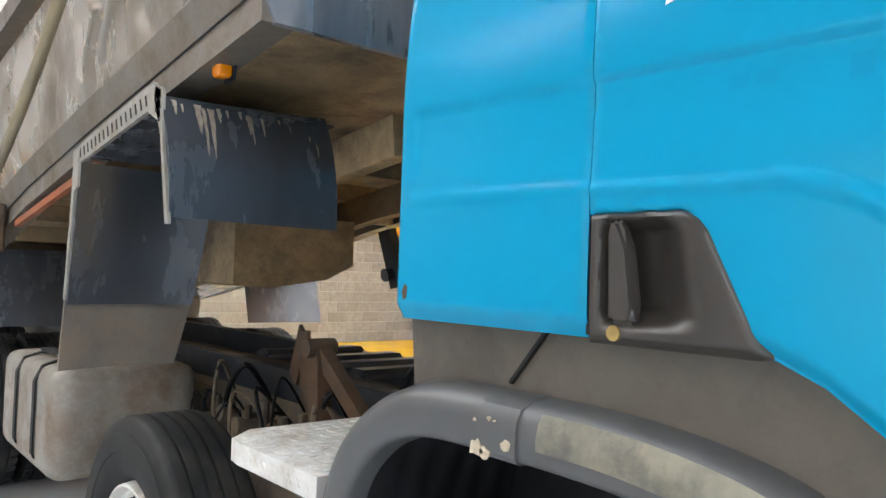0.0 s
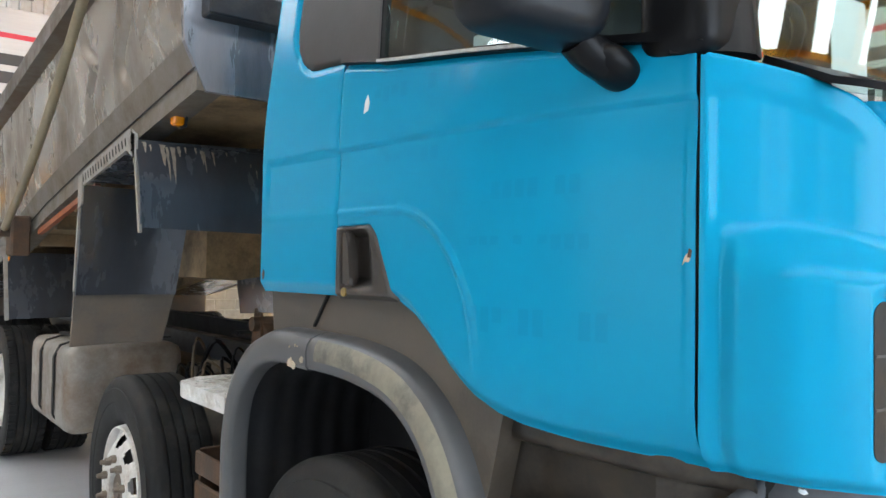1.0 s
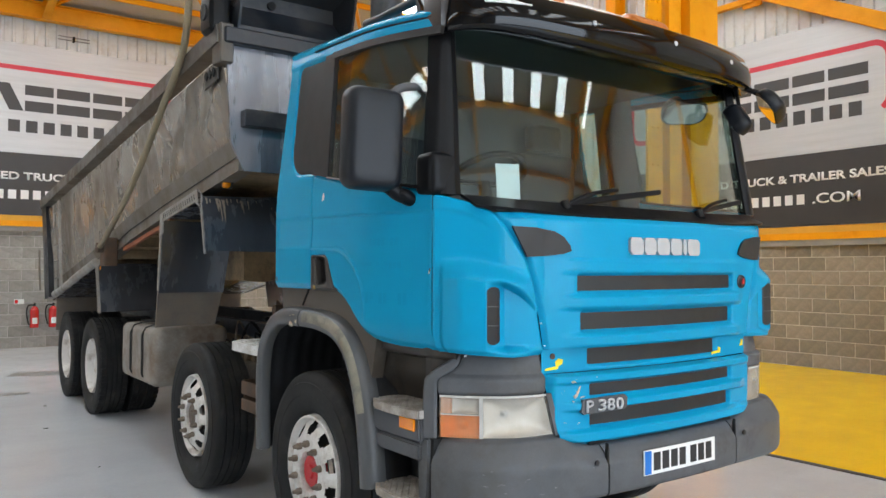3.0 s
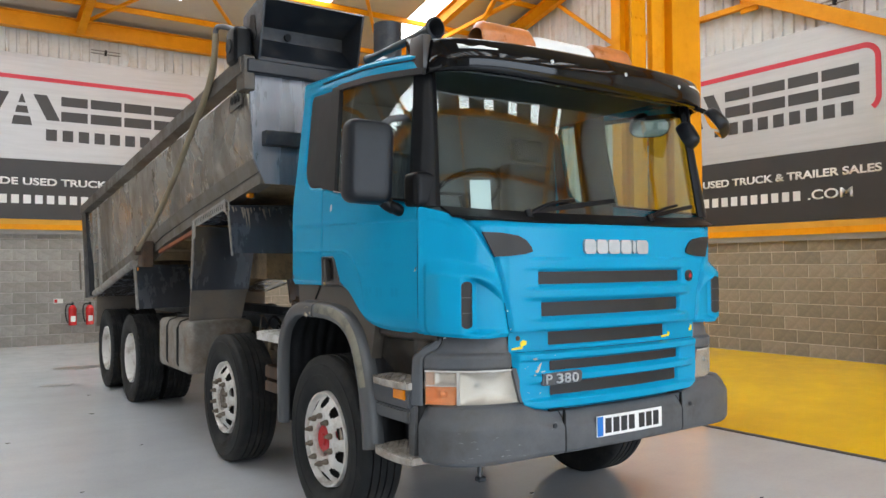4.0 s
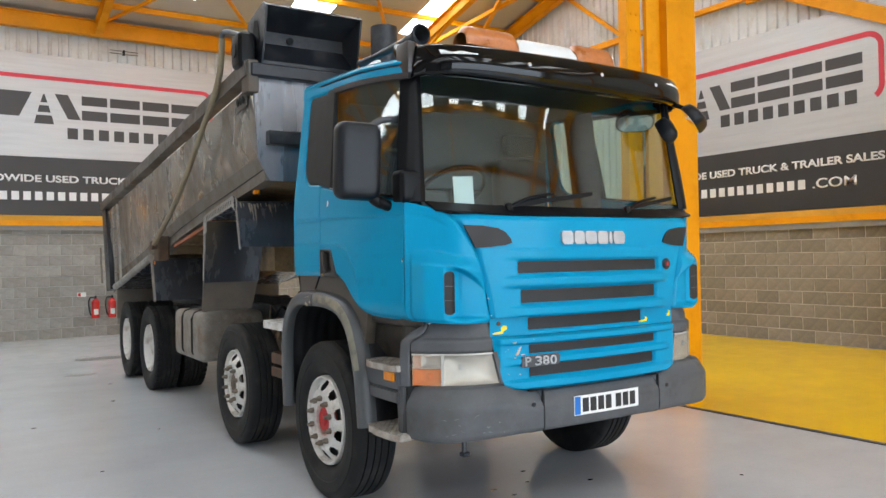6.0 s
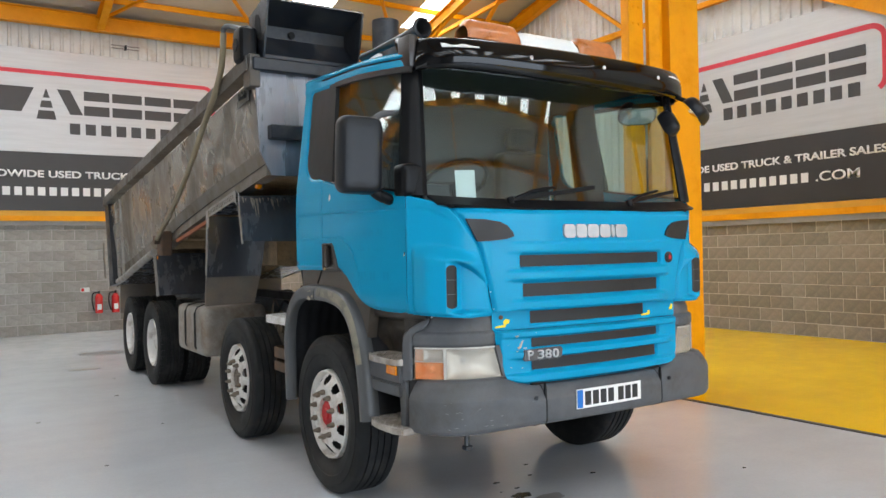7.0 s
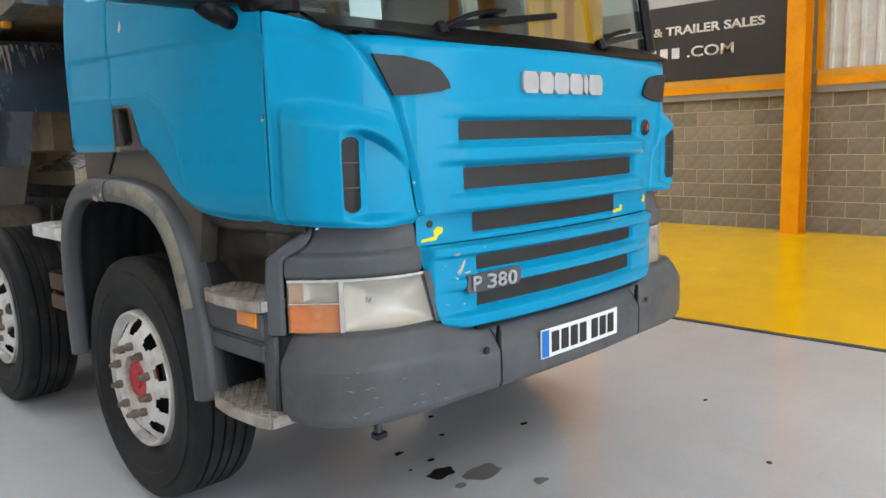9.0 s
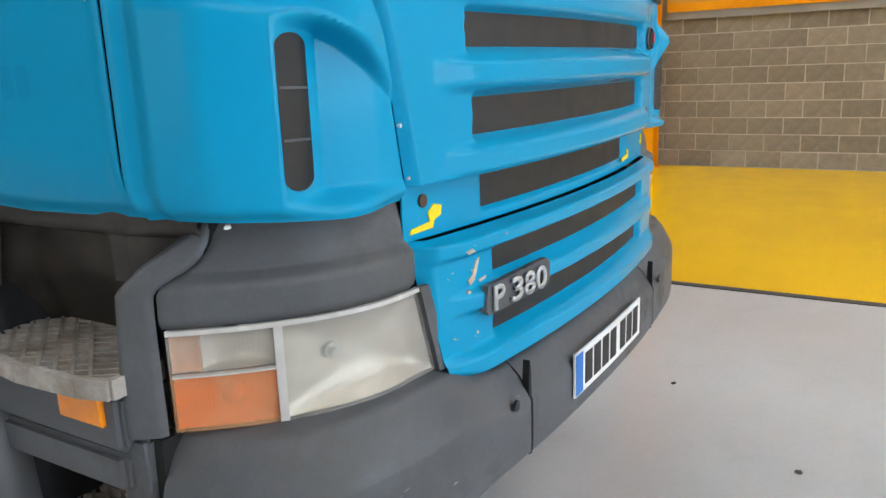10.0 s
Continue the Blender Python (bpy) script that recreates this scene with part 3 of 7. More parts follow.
for k in range(10):
    for dx in (-0.56, -0.48):
        z = 2.6 + 0.18 * (k % 5) + 1.4 * (k // 5)
        part("bolt", rod(B(), (dx, -0.035, z), (dx, -0.02, z), 0.016, 6), ORANGE, col, smooth=0)

# eaves beam along the far wall, rafters, purlins and ties
steel("eaves_beam", i_beam(B(), (XW, WL - 0.25, 6.78), (WR - 0.1, WL - 0.25, 6.78), 0.34, 0.2), "orange eaves beam along the far wall")
for x in (-12.2, -6.4, -0.5, 6.9, 9.0):
    b = B()
    i_beam(b, (x, WL - 0.2, roof_z(WL) - 0.25), (x, RIDGE_Y, ridge_z - 0.27), 0.3, 0.16)
    steel("rafter", b, "orange steel roof rafter over the far bay", "rafter", "rafters")
    steel("rafter", i_beam(B(), (x, YS + 0.1, roof_z(YS) - 0.25), (x, RIDGE_Y, ridge_z - 0.27), 0.3, 0.16), "orange steel roof rafter over the near bay", "rafter", "rafters")
for k in range(9):
    y = WL - 0.9 - k * 1.6
    steel("purlin", bar(B(), (XW, y, roof_z(y) - 0.07), (WR - 0.05, y, roof_z(y) - 0.07), 0.05, 0.12), "thin orange roof purlin", "purlin", "purlins")
for k in range(7):
    y = YS + 1.0 + k * 2.1
    steel("purlin", bar(B(), (XW, y, roof_z(y) - 0.07), (WR - 0.05, y, roof_z(y) - 0.07), 0.05, 0.12), "thin orange roof purlin", "purlin", "purlins")


def tie(a, b, w=0.07, label="orange diagonal brace under the roof"):
    return steel("brace", bar(B(), a, b, w, w), label, "brace", "roof braces")


def on_roof(x, y, d=0.22):
    return (x, y, roof_z(y) - d)


tie(on_roof(-0.5, 14.9), on_roof(3.0, 9.4), 0.06)
tie(on_roof(3.2, 14.9), on_roof(-0.5, 10.0), 0.06)
tie(on_roof(6.9, 14.8), on_roof(3.2, 9.6), 0.07)
tie(on_roof(6.9, 8.8), on_roof(9.0, 14.6), 0.09)
tie(on_roof(9.0, 8.2), on_roof(6.9, 14.8), 0.09)
tie((6.9, 12.0, roof_z(12.0) - 0.4), (6.9, 14.9, 6.2), 0.08, "orange knee brace under the roof")
tie((3.4, 2.6, 8.2), (6.9, 9.0, roof_z(9) - 0.3), 0.09)
# gable bracing
g = WR - 0.14
tie((g, 2.45, 4.98), (g, 8.3, 7.98), 0.24, "heavy orange diagonal gable brace")
tie((g, 8.1, 6.28), (g, 2.6, 6.28), 0.10, "thin orange rail on the gable wall")
tie((g, 8.4, 6.28), (g, 14.0, 6.28), 0.12, "thin orange rail on the gable wall")
tie((g, 5.3, 6.3), (g, 7.6, 8.6), 0.08, "thin orange strut on the gable wall")
tie((g, 5.3, 6.3), (g, 3.2, 8.6), 0.08, "thin orange strut on the gable wall")
tie((g, 8.5, 6.3), (g, 11.2, 8.4), 0.08, "thin orange strut on the gable wall")
tie((g, 13.9, 6.3), (g, 11.2, 8.4), 0.08, "thin orange strut on the gable wall")
gp = B()
box(gp, g - 0.02, g - 0.008, 5.12, 5.48, 6.14, 6.44, 0.02)
steel("gusset_plate", gp, "orange steel gusset plate", "plate")


# sill beams on top of the blockwork
def sill(name, p, q, z0, up):
    t = thing(name, "orange and grey sill beam above the blockwork", "beam", "", (0, 0, 0))
    part("beam", bar(B(), (*p, z0 + 0.055), (*q, z0 + 0.055), 0.10, 0.11), ORANGE, t, smooth=0)
    part("flashing", bar(B(), (*p, z0 + 0.165), (*q, z0 + 0.165), 0.06, 0.11), FLASHING, t, "paler orange flashing", smooth=0)
    part("lintel", bar(B(), (*p, z0 - 0.05), (*q, z0 - 0.05), 0.05, 0.10), CONCRETE, t, "grey concrete lintel course", smooth=0)
    return t


for a, b in ((2.58, 8.12), (8.38, 13.87)):
    sill("sill_beam", (WR - 0.05, a), (WR - 0.05, b), 2.085, 1)
sill("sill_beam", (WR - 0.05, -3.17), (WR - 0.05, 2.32), 2.10, 1)
sill("sill_beam", (XW, WL - 0.05), (WR - 0.3, WL - 0.05), 2.44, 1)
# orange frame round the clad bay
steel("window_frame", box(B(), WR - 0.09, WR - 0.02, 2.26, 2.34, 2.32, 6.1), "orange upright trim beside the column", "trim")


# ---- company signs: silver panel over a charcoal panel ----
def sign(label, m, w0, w1, z0, zm, z1, red, words, logo, small, web):
    """m maps (a, z, out) to the world; a runs to the reader's right."""
    t = thing("wall_sign", label, "sign", "wall signs")
    put = lambda a, z, o: m @ Vector((a, z, o))
    rect = lambda a0, a1, b0, b1: [(a0, b0), (a1, b0), (a1, b1), (a0, b1)]
    part("silver_panel", prism(B(), rect(w0, w1, zm, z1), put, 0.0, 0.03), PANEL_SILVER, t, smooth=0)
    part("charcoal_panel", prism(B(), rect(w0, w1, z0, zm - 0.004), put, 0.0, 0.03), PANEL_BLACK, t, smooth=0)
    # red line with rounded corners
    (ra, rb, rt, rl, rr) = red
    q = 0.22
    pts = [(ra, rl)] + [(ra, rt - q)] if ra is not None else []
    arc = [(rb - q + q * math.sin(k * math.pi / 16), rt - q + q * math.cos(k * math.pi / 16)) for k in range(9)]
    arc0 = [(ra + q - q * math.cos(k * math.pi / 16), rt - q + q * math.sin(k * math.pi / 16)) for k in range(9)]
    tail = [(rb - q * (1 - math.cos(k * math.pi / 16)), rr + q - q * math.sin(k * math.pi / 16)) for k in range(6)]
    line = [(ra + 0.9, rl), (ra + q, rl)] + [(ra + q - q * math.sin(k * math.pi / 16), rl + q - q * math.cos(k * math.pi / 16)) for k in range(9)] + arc0 + arc + tail
    bm = B()
    h = 0.045
    prev = None
    for i, (x, z) in enumerate(line):
        p0, p1 = line[max(i - 1, 0)], line[min(i + 1, len(line) - 1)]
        dx, dz = p1[0] - p0[0], p1[1] - p0[1]
        k = math.hypot(dx, dz) or 1
        nx, nz = -dz / k * h, dx / k * h
        cur = [bm.verts.new(put(x + nx, z + nz, 0.036)), bm.verts.new(put(x - nx, z - nz, 0.036)), bm.verts.new(put(x - nx, z - nz, 0.031)), bm.verts.new(put(x + nx, z + nz, 0.031))]
        if prev:
            for j in range(4):
                bm.faces.new((prev[j], prev[(j + 1) % 4], cur[(j + 1) % 4], cur[j]))
        prev = cur
    part("red_line", bm, SIGN_RED, t, smooth=0)
    # the company mark as plain shapes
    for poly in logo:
        part("mark_shape", prism(B(), poly, put, 0.031, 0.036), SIGN_DARK, t, smooth=0)
    for a0, a1 in small[0]:
        part("mark_bar", prism(B(), rect(a0, a1, small[1], small[2]), put, 0.031, 0.036), SIGN_DARK, t, smooth=0)
    for text, a0, zb, size, st, bold in words:
        lettering("lettering", text, size, SIGN_WHITE, t, m @ Matrix.Translation((a0, zb, 0.031)), st, 0.004, bold, "white printed words")
    for a0, a1 in web[0]:
        part("mark_bar", prism(B(), rect(a0, a1, web[1], web[2]), put, 0.031, 0.036), SIGN_WHITE, t, smooth=0)
    return t


def mark_shapes(xs, zb, h):
    """The mark as plain blocks: xs are the left edges of its eight shapes, the last the right end."""
    def N(a, b):
        """Two stacked plain bars."""
        return [[(a, zb + h * p), (b, zb + h * p), (b, zb + h * q), (a, zb + h * q)] for p, q in ((0.0, 0.40), (0.62, 1.0))]
    wa, wb = xs[1] - 0.02, xs[2] - 0.02
    c, w = (wa + wb) / 2, (wb - wa) / 2
    steps = [[(c - w * f0, zb + h * z0), (c + w * f0, zb + h * z0), (c + w * f1, zb + h * z1), (c - w * f1, zb + h * z1)] for f0, z0, f1, z1 in ((1.0, -0.25, 0.78, 0.10), (0.66, 0.22, 0.48, 0.50), (0.36, 0.62, 0.06, 0.96))]
    zig = [(xs[0], zb + h), (xs[1] - 0.06, zb + h), (xs[1] - 0.30, zb), (xs[0] + 0.24, zb)]
    return [zig] + steps + [[(xs[2], zb + h), ((xs[2] + xs[3]) / 2 - 0.01, zb + h), (xs[3] - 0.02, zb), ((xs[2] + xs[3]) / 2 - 0.01, zb)]] + [q for a, b in ((xs[3], xs[4]), (xs[4], xs[5]), (xs[5], xs[6]), (xs[6], xs[7] + 0.06)) for q in N(a, b - 0.06)]


def bars(a0, a1, n, gap=0.22):
    w = (a1 - a0) / n
    return [(a0 + i * w, a0 + i * w + w * (1 - gap)) for i in range(n)]


# sign on the gable wall: the reader's right is -y
mg = Matrix(((0, 0, -1, WR - 0.06), (-1, 0, 0, 0), (0, 1, 0, 0), (0, 0, 0, 1)))
sign("silver and charcoal company sign on the gable wall", mg, -8.12, -2.60, 2.31, 3.49, 5.56, (-8.0, -3.10, 5.06, 4.10, 4.02),
     [("WORLDWIDE USED TRUCK & TRAILER SALES", -8.0, 3.03, 0.138, 4.92, 0.028), (".COM", -4.30, 2.665, 0.165, 0.76, 0.012)],
     mark_shapes([-7.72, -6.72, -6.36, -5.88, -5.31, -4.62, -4.02, -3.40], 4.31, 0.49), (bars(-6.12, -3.40, 9, 0.34), 3.985, 4.21), (bars(-7.42, -4.36, 15, 0.36), 2.665, 2.83))
# sign on the far wall: the reader's right is +x
mf = Matrix(((1, 0, 0, 0), (0, 0, -1, WL - 0.06), (0, 1, 0, 0), (0, 0, 0, 1)))
sign("silver and charcoal company sign on the far wall", mf, -3.6, 2.9, 2.66, 3.91, 6.12, (-3.35, 2.0, 5.62, 4.62, 4.5),
     [("WORLDWIDE USED TRUCK & TRAILER SALES", -3.34, 3.37, 0.155, 5.5, 0.028), (".COM", 0.93, 2.985, 0.18, 0.85, 0.012)],
     mark_shapes([-2.85, -1.74, -1.36, -0.83, -0.25, 0.44, 1.08, 1.72], 4.76, 0.53), (bars(-1.12, 1.72, 9, 0.34), 4.33, 4.57), (bars(-2.42, 0.88, 15, 0.36), 2.985, 3.165))


# fire extinguishers on the far wall
def extinguisher(x, label):
    t = thing("fire_extinguisher", label, "fire extinguisher", "extinguishers on the wall", (x, WL - 0.15, 0.41))
    body = B()
    revolve(body, [(0.0, 0.001), (0.0, 0.07), (0.01, 0.08), (0.36, 0.08), (0.41, 0.05), (0.43, 0.025), (0.43, 0.001)], 20)
    bmesh.ops.rotate(body, verts=body.verts, matrix=Matrix.Rotation(radians(-90), 3, 'Y'))
    part("cylinder", body, EXT_RED, t)
    part("label_panel", box(B(), -0.045, 0.045, -0.084, -0.078, 0.08, 0.2, 0.002), WHITE, t)
    v = B()
    box(v, -0.02, 0.02, -0.03, 0.03, 0.43, 0.48, 0.005)
    box(v, -0.012, 0.012, -0.09, 0.03, 0.48, 0.495, 0.003)
    part("valve", v, BLACK_PLASTIC, t)
    part("hose", pipe(B(), smooth_path([(-0.02, 0, 0.45), (-0.11, 0, 0.44), (-0.14, -0.01, 0.3), (-0.115, -0.02, 0.12), (-0.09, -0.03, 0.06)]), 0.013), BLACK_PLASTIC, t)
    part("bracket", box(B(), -0.03, 0.03, 0.07, 0.13, 0.2, 0.24, 0.002), DARK, t)
    return t


extinguisher(-0.61, "red fire extinguisher hung on the block wall")
extinguisher(-0.27, "red fire extinguisher hung beside its twin")
sg = thing("safety_sign", "small white and red extinguisher sign", "sign", "", (-0.87, WL - 0.02, 0.93))
part("board", box(B(), -0.09, 0.09, -0.012, 0.0, -0.05, 0.05, 0.002), WHITE, sg)
part("red_field", box(B(), -0.075, -0.02, -0.015, -0.013, -0.035, 0.035), EXT_RED, sg)

# strip lamp on the cladding above each sign
for x, y, rz in ((0.05, WL - 0.12, 0), (WR - 0.12, 3.75, 90)):
    t = thing("conduit_bracket", "small grey cable tray bracket on the cladding", "bracket", "", (x, y, 6.33 if rz == 0 else 5.86))
    t.rotation_euler = (0, 0, radians(rz))
    part("tray", box(B(), -0.3, 0.3, -0.02, 0.02, -0.015, 0.0, 0.004), CONCRETE, t)
    part("tray", box(B(), -0.3, 0.3, -0.02, 0.02, 0.05, 0.065, 0.004), CONCRETE, t)
    part("clip", box(B(), -0.02, 0.02, -0.03, 0.06, -0.03, 0.08, 0.004), DARK, t)

# oil drops on the floor before the bumper
def puddle(x, y, r, seed, mat=OIL, label="black oil drops on the floor"):
    rnd = random.Random(seed)
    n = 26
    rr = [r * rnd.uniform(0.55, 1.15) for _ in range(n)]
    rr = [(rr[i - 1] + rr[i] + rr[(i + 1) % n]) / 3 for i in range(n)]
    poly = [(x + rr[i] * 1.6 * math.cos(i * 2 * math.pi / n), y + rr[i] * math.sin(i * 2 * math.pi / n)) for i in range(n)]
    single("oil_stain", prism(B(), poly, lambda a, b, c: (a, b, c), 0.0004, 0.0022), mat, label, "oil stain", "oil stains", smooth=0)


DAMP = simple("dull_damp_mark", (0.2, 0.19, 0.18), 0.5, 0, 0.2, 6)


# ---- the tipper lorry: front at -y, driver's side at -x ----
truck = thing("tipper_truck", "blue four-axle tipper lorry with a raised worn steel body", "lorry")
R = 0.525
AXLES = (1.465, 3.385, 6.9, 8.35)


def front_y(a):
    """Plan of the cab's front: y at the distance a from the middle."""
    a = abs(a)
    return 0.065 + 0.055 * (a / 0.7) ** 2 if a < 0.75 else 0.128 + 0.3 * ((a - 0.75) / 0.42) ** 2.2


def side_x(y, z):
    """Half width of the cab at y and z."""
    x = 1.212 - 0.056 * min(1.0, max(0.0, (0.9 - y) / 0.5)) ** 1.6
    if z < 1.36:
        x -= 0.028 * ((1.36 - z) / 0.11) ** 2
    if z > 1.85:
        k = z - 1.85
        x -= 0.125 * (k * k / 0.52 if k < 0.26 else k - 0.13)
    return x


# half plan from the middle of the front round to the rear of the cab
PLAN = [(a, front_y(a)) for a in np.linspace(0, 1.165, 60)] + [(side_x(y, 1.6), y) for y in np.linspace(0.45, 1.865, 40)]
PS = [0.0]
for (xa, ya), (xb, yb) in zip(PLAN, PLAN[1:]):
    PS.append(PS[-1] + math.hypot(xb - xa, yb - ya))
PX, PY = [p[0] for p in PLAN], [p[1] for p in PLAN]


def plan(s):
    return float(np.interp(s, PS, PX)), float(np.interp(s, PS, PY))


def s_of_x(a):
    return float(np.interp(abs(a), PX[:60], PS[:60]))


def s_of_y(y):
    return float(np.interp(y, PY[59:], PS[59:]))


def skin(s, z, out=0.0, sx=-1):
    """A point on the cab's skin at the plan length s and height z, moved out by out."""
    x, y = plan(s)
    x1, y1 = plan(s + 0.01)
    x0, y0 = plan(max(0, s - 0.01))
    tx, ty = x1 - x0, y1 - y0
    k = math.hypot(tx, ty) or 1
    nx, ny = ty / k, -tx / k
    if 1.24 < z < 1.36 and y > 0.2:
        out -= 0.02 * ((1.36 - z) / 0.11) ** 2 * min(1, (y - 0.2) / 0.3)
    return (sx * (x + nx * out), y + ny * out, z)


def face(x, z, out=0.0, th=0.0):
    """A point on the cab's front, moved out by out."""
    return (x, front_y(x) - out, z)


def slot(x, z, x0, x1, z0, z1, soft=0.012):
    """1 inside a slot with soft edges, 0 outside."""
    return step01(x0 - soft, x0 + soft, x) * (1 - step01(x1 - soft, x1 + soft, x)) * step01(z0 - soft, z0 + soft, z) * (1 - step01(z1 - soft, z1 + soft, z))


def ledge(x, z, z0, half, h=0.03):
    """A flat-faced bar across the front with soft shoulders, fading at its ends."""
    q = step01(z0 - 1.35 * h, z0 - 0.5 * h, z) * (1 - step01(z0 + 0.5 * h, z0 + 1.35 * h, z))
    return q * (1 - step01(half - 0.1, half + 0.03, abs(x)))


def seam_x(z):
    return lerp_at(z, [(1.25, 0.738), (1.44, 0.772), (1.635, 0.828), (1.785, 0.924), (1.835, 0.965)])


# front flap
def flap_pt(u, v):
    z = 1.257 + (1.835 - 1.257) * v
    x = (2 * u - 1) * seam_x(z)
    d = 0.0
    d += 0.022 * ledge(x, z, 1.452, 0.66) + 0.022 * ledge(x, z, 1.285, 0.64)
    d += 0.006 * ledge(x, z, 1.61, 0.66)
    d -= 0.03 * slot(x, z, -0.567, 0.567, 1.498, 1.572) + 0.03 * slot(x, z, -0.55, 0.55, 1.328, 1.41)
    d -= 0.02 * step01(1.80, 1.835, z)
    d -= 0.018 * step01(seam_x(z) - 0.02, seam_x(z), abs(x))
    return face(x, z, d)


flap = part("front_flap", sheet(B(), flap_pt, 190, 130, 0.004), BLUE, truck, "glossy blue front flap", 50)


def grille(x0, x1, z0, z1, depth, parent, dz=0.0):
    def f(u, v):
        x = x0 + (x1 - x0) * u
        return face(x, z0 + (z1 - z0) * v, -depth)
    g = part("grille_insert", sheet(B(), f, 40, 2, 0.003), MESH, parent, "dark brown-grey grille mesh")
    return g


for z0, z1, h in ((1.494, 1.576, 0.575), (1.324, 1.414, 0.558)):
    grille(-h, h, z0, z1, 0.022, flap)

# corner inlets of the flap, dark
for sx in (-1, 1):
    poly = [(0.905, 1.776), (0.80, 1.772), (0.70, 1.757), (0.655, 1.735), (0.622, 1.698), (0.615, 1.675), (0.66, 1.662), (0.75, 1.652), (0.842, 1.648)]
    part("corner_inlet", prism(B(), poly, lambda a, b, c: (sx * a, front_y(a) - c, b), 0.002, 0.012), MESH, flap, "dark wedge-shaped inlet")
# the maker's mark as plain silver shapes
mark_x = [(-0.278, -0.195), (-0.188, -0.108), (-0.102, -0.012), (-0.004, 0.082), (0.09, 0.118), (0.126, 0.226)]
for i, (a, b) in enumerate(mark_x):
    k = 0.016
    poly = [(a + k, 1.664), (b - k * 0.5, 1.664), (b, 1.68), (b, 1.724), (b - k, 1.742), (a + k * 0.5, 1.742), (a, 1.727), (a, 1.68)]
    part("silver_mark", prism(B(), poly, lambda p, q, c: (p, front_y(p) - c, q), 0.001, 0.016), SILVER, flap)
bd = B()
revolve(bd, [(0, 0.001), (0, 0.034), (0.008, 0.036), (0.012, 0.030)], 28)
bmesh.ops.rotate(bd, verts=bd.verts, matrix=Matrix.Rotation(radians(-90), 3, 'Z'))
bmesh.ops.translate(bd, verts=bd.verts, vec=(0.648, front_y(0.648) - 0.001, 1.533))
bdg = part("round_badge", bd, STEEL_DARK, flap, "small round dark badge")
bd = B()
revolve(bd, [(0, 0.001), (0, 0.026), (0.006, 0.024), (0.008, 0.001)], 24)
bmesh.ops.rotate(bd, verts=bd.verts, matrix=Matrix.Rotation(radians(-90), 3, 'Z'))
bmesh.ops.translate(bd, verts=bd.verts, vec=(0.648, front_y(0.648) - 0.010, 1.533))
part("badge_field", bd, INK, bdg, "dark badge field")
part("badge_emblem", prism(B(), [(0.637, 1.52), (0.66, 1.52), (0.662, 1.538), (0.648, 1.551), (0.636, 1.538)], lambda a, b, c: (a, front_y(a) - 0.0175 - c, b), 0.0, 0.003), RED, bdg, "small red shape")


# fixed strip between the flap and the lower grille panel
def strip_pt(u, v):
    x, z = -0.74 + 1.48 * u, 1.150 + 0.104 * v
    return face(x, z, -0.028 - 0.02 * slot(x, z, -0.49, 0.43, 1.172, 1.252))


strip = part("grille_strip", sheet(B(), strip_pt, 110, 16, 0.004), BLUE, truck, "recessed blue strip with yellow touch-up paint", 50)
grille(-0.487, 0.425, 1.176, 1.247, 0.042, strip)
for pts in ([(-0.725, 1.163), (-0.66, 1.166), (-0.655, 1.18), (-0.635, 1.188), (-0.632, 1.206), (-0.655, 1.212), (-0.672, 1.198), (-0.668, 1.179), (-0.72, 1.172)],
            [(0.39, 1.168), (0.47, 1.172), (0.475, 1.195), (0.455, 1.2), (0.452, 1.184), (0.39, 1.178)],
            [(0.69, 1.19), (0.722, 1.192), (0.724, 1.222), (0.706, 1.226), (0.702, 1.206), (0.69, 1.204)]):
    part("yellow_paint_mark", prism(B(), pts, lambda p, q, c: (p, front_y(p) + 0.028 - c, q), 0.0005, 0.003), YELLOW_PAINT, strip)
rod_hole = rod(B(), (-0.685, front_y(0.685) + 0.024, 1.222), (-0.685, front_y(0.685) + 0.034, 1.222), 0.013, 14)
part("bolt_hole", rod_hole, RUST, strip)


# lower grille panel
def lower_edge(x):
    return 0.838 + 0.03 * step01(0.55, 0.73, abs(x))


def lower_pt(u, v):
    t = 2 * u - 1
    x = 0.735 * t * (1 - 0.075 * (1 - v) ** 1.5 * abs(t))
    lo = lower_edge(x)
    z = lo + (1.150 - lo) * v
    d = 0.02 * ledge(x, z, 1.125, 0.72, 0.02) + 0.024 * ledge(x, z, 1.008, 0.66, 0.022) + 0.026 * ledge(x, z, 0.875, 0.7, 0.028)
    d -= 0.03 * slot(x, z, -0.513, 0.518, 1.044, 1.098) + 0.03 * slot(x, z, -0.513, 0.50, 0.915, 0.982)
    d -= 0.03 * step01(0.70, 0.735, abs(x)) + 0.02 * step01(1.138, 1.150, z) + 0.02 * (1 - step01(lo, lo + 0.02, z))
    return face(x, z, d + 0.012)


lower = part("lower_grille_panel", sheet(B(), lower_pt, 170, 110, 0.004), BLUE, truck, "glossy blue lower grille panel with paint chips", 50)
grille(-0.505, 0.51, 1.040, 1.100, 0.006, lower)
grille(-0.505, 0.492, 0.911, 0.985, 0.006, lower)
# model plate: the readable model number
pp = part("model_plate", prism(B(), [(-0.590, 0.985), (-0.582, 1.036), (-0.347, 1.044), (-0.330, 1.03), (-0.334, 0.990), (-0.350, 0.979), (-0.578, 0.974)], lambda a, b, c: (a, front_y(a) - 0.026 - c, b), 0.0, 0.014), GREY_PLASTIC, lower, "dark plate with silver model number")
rx = math.atan2(front_y(0.56) - front_y(0.33), 0.23)
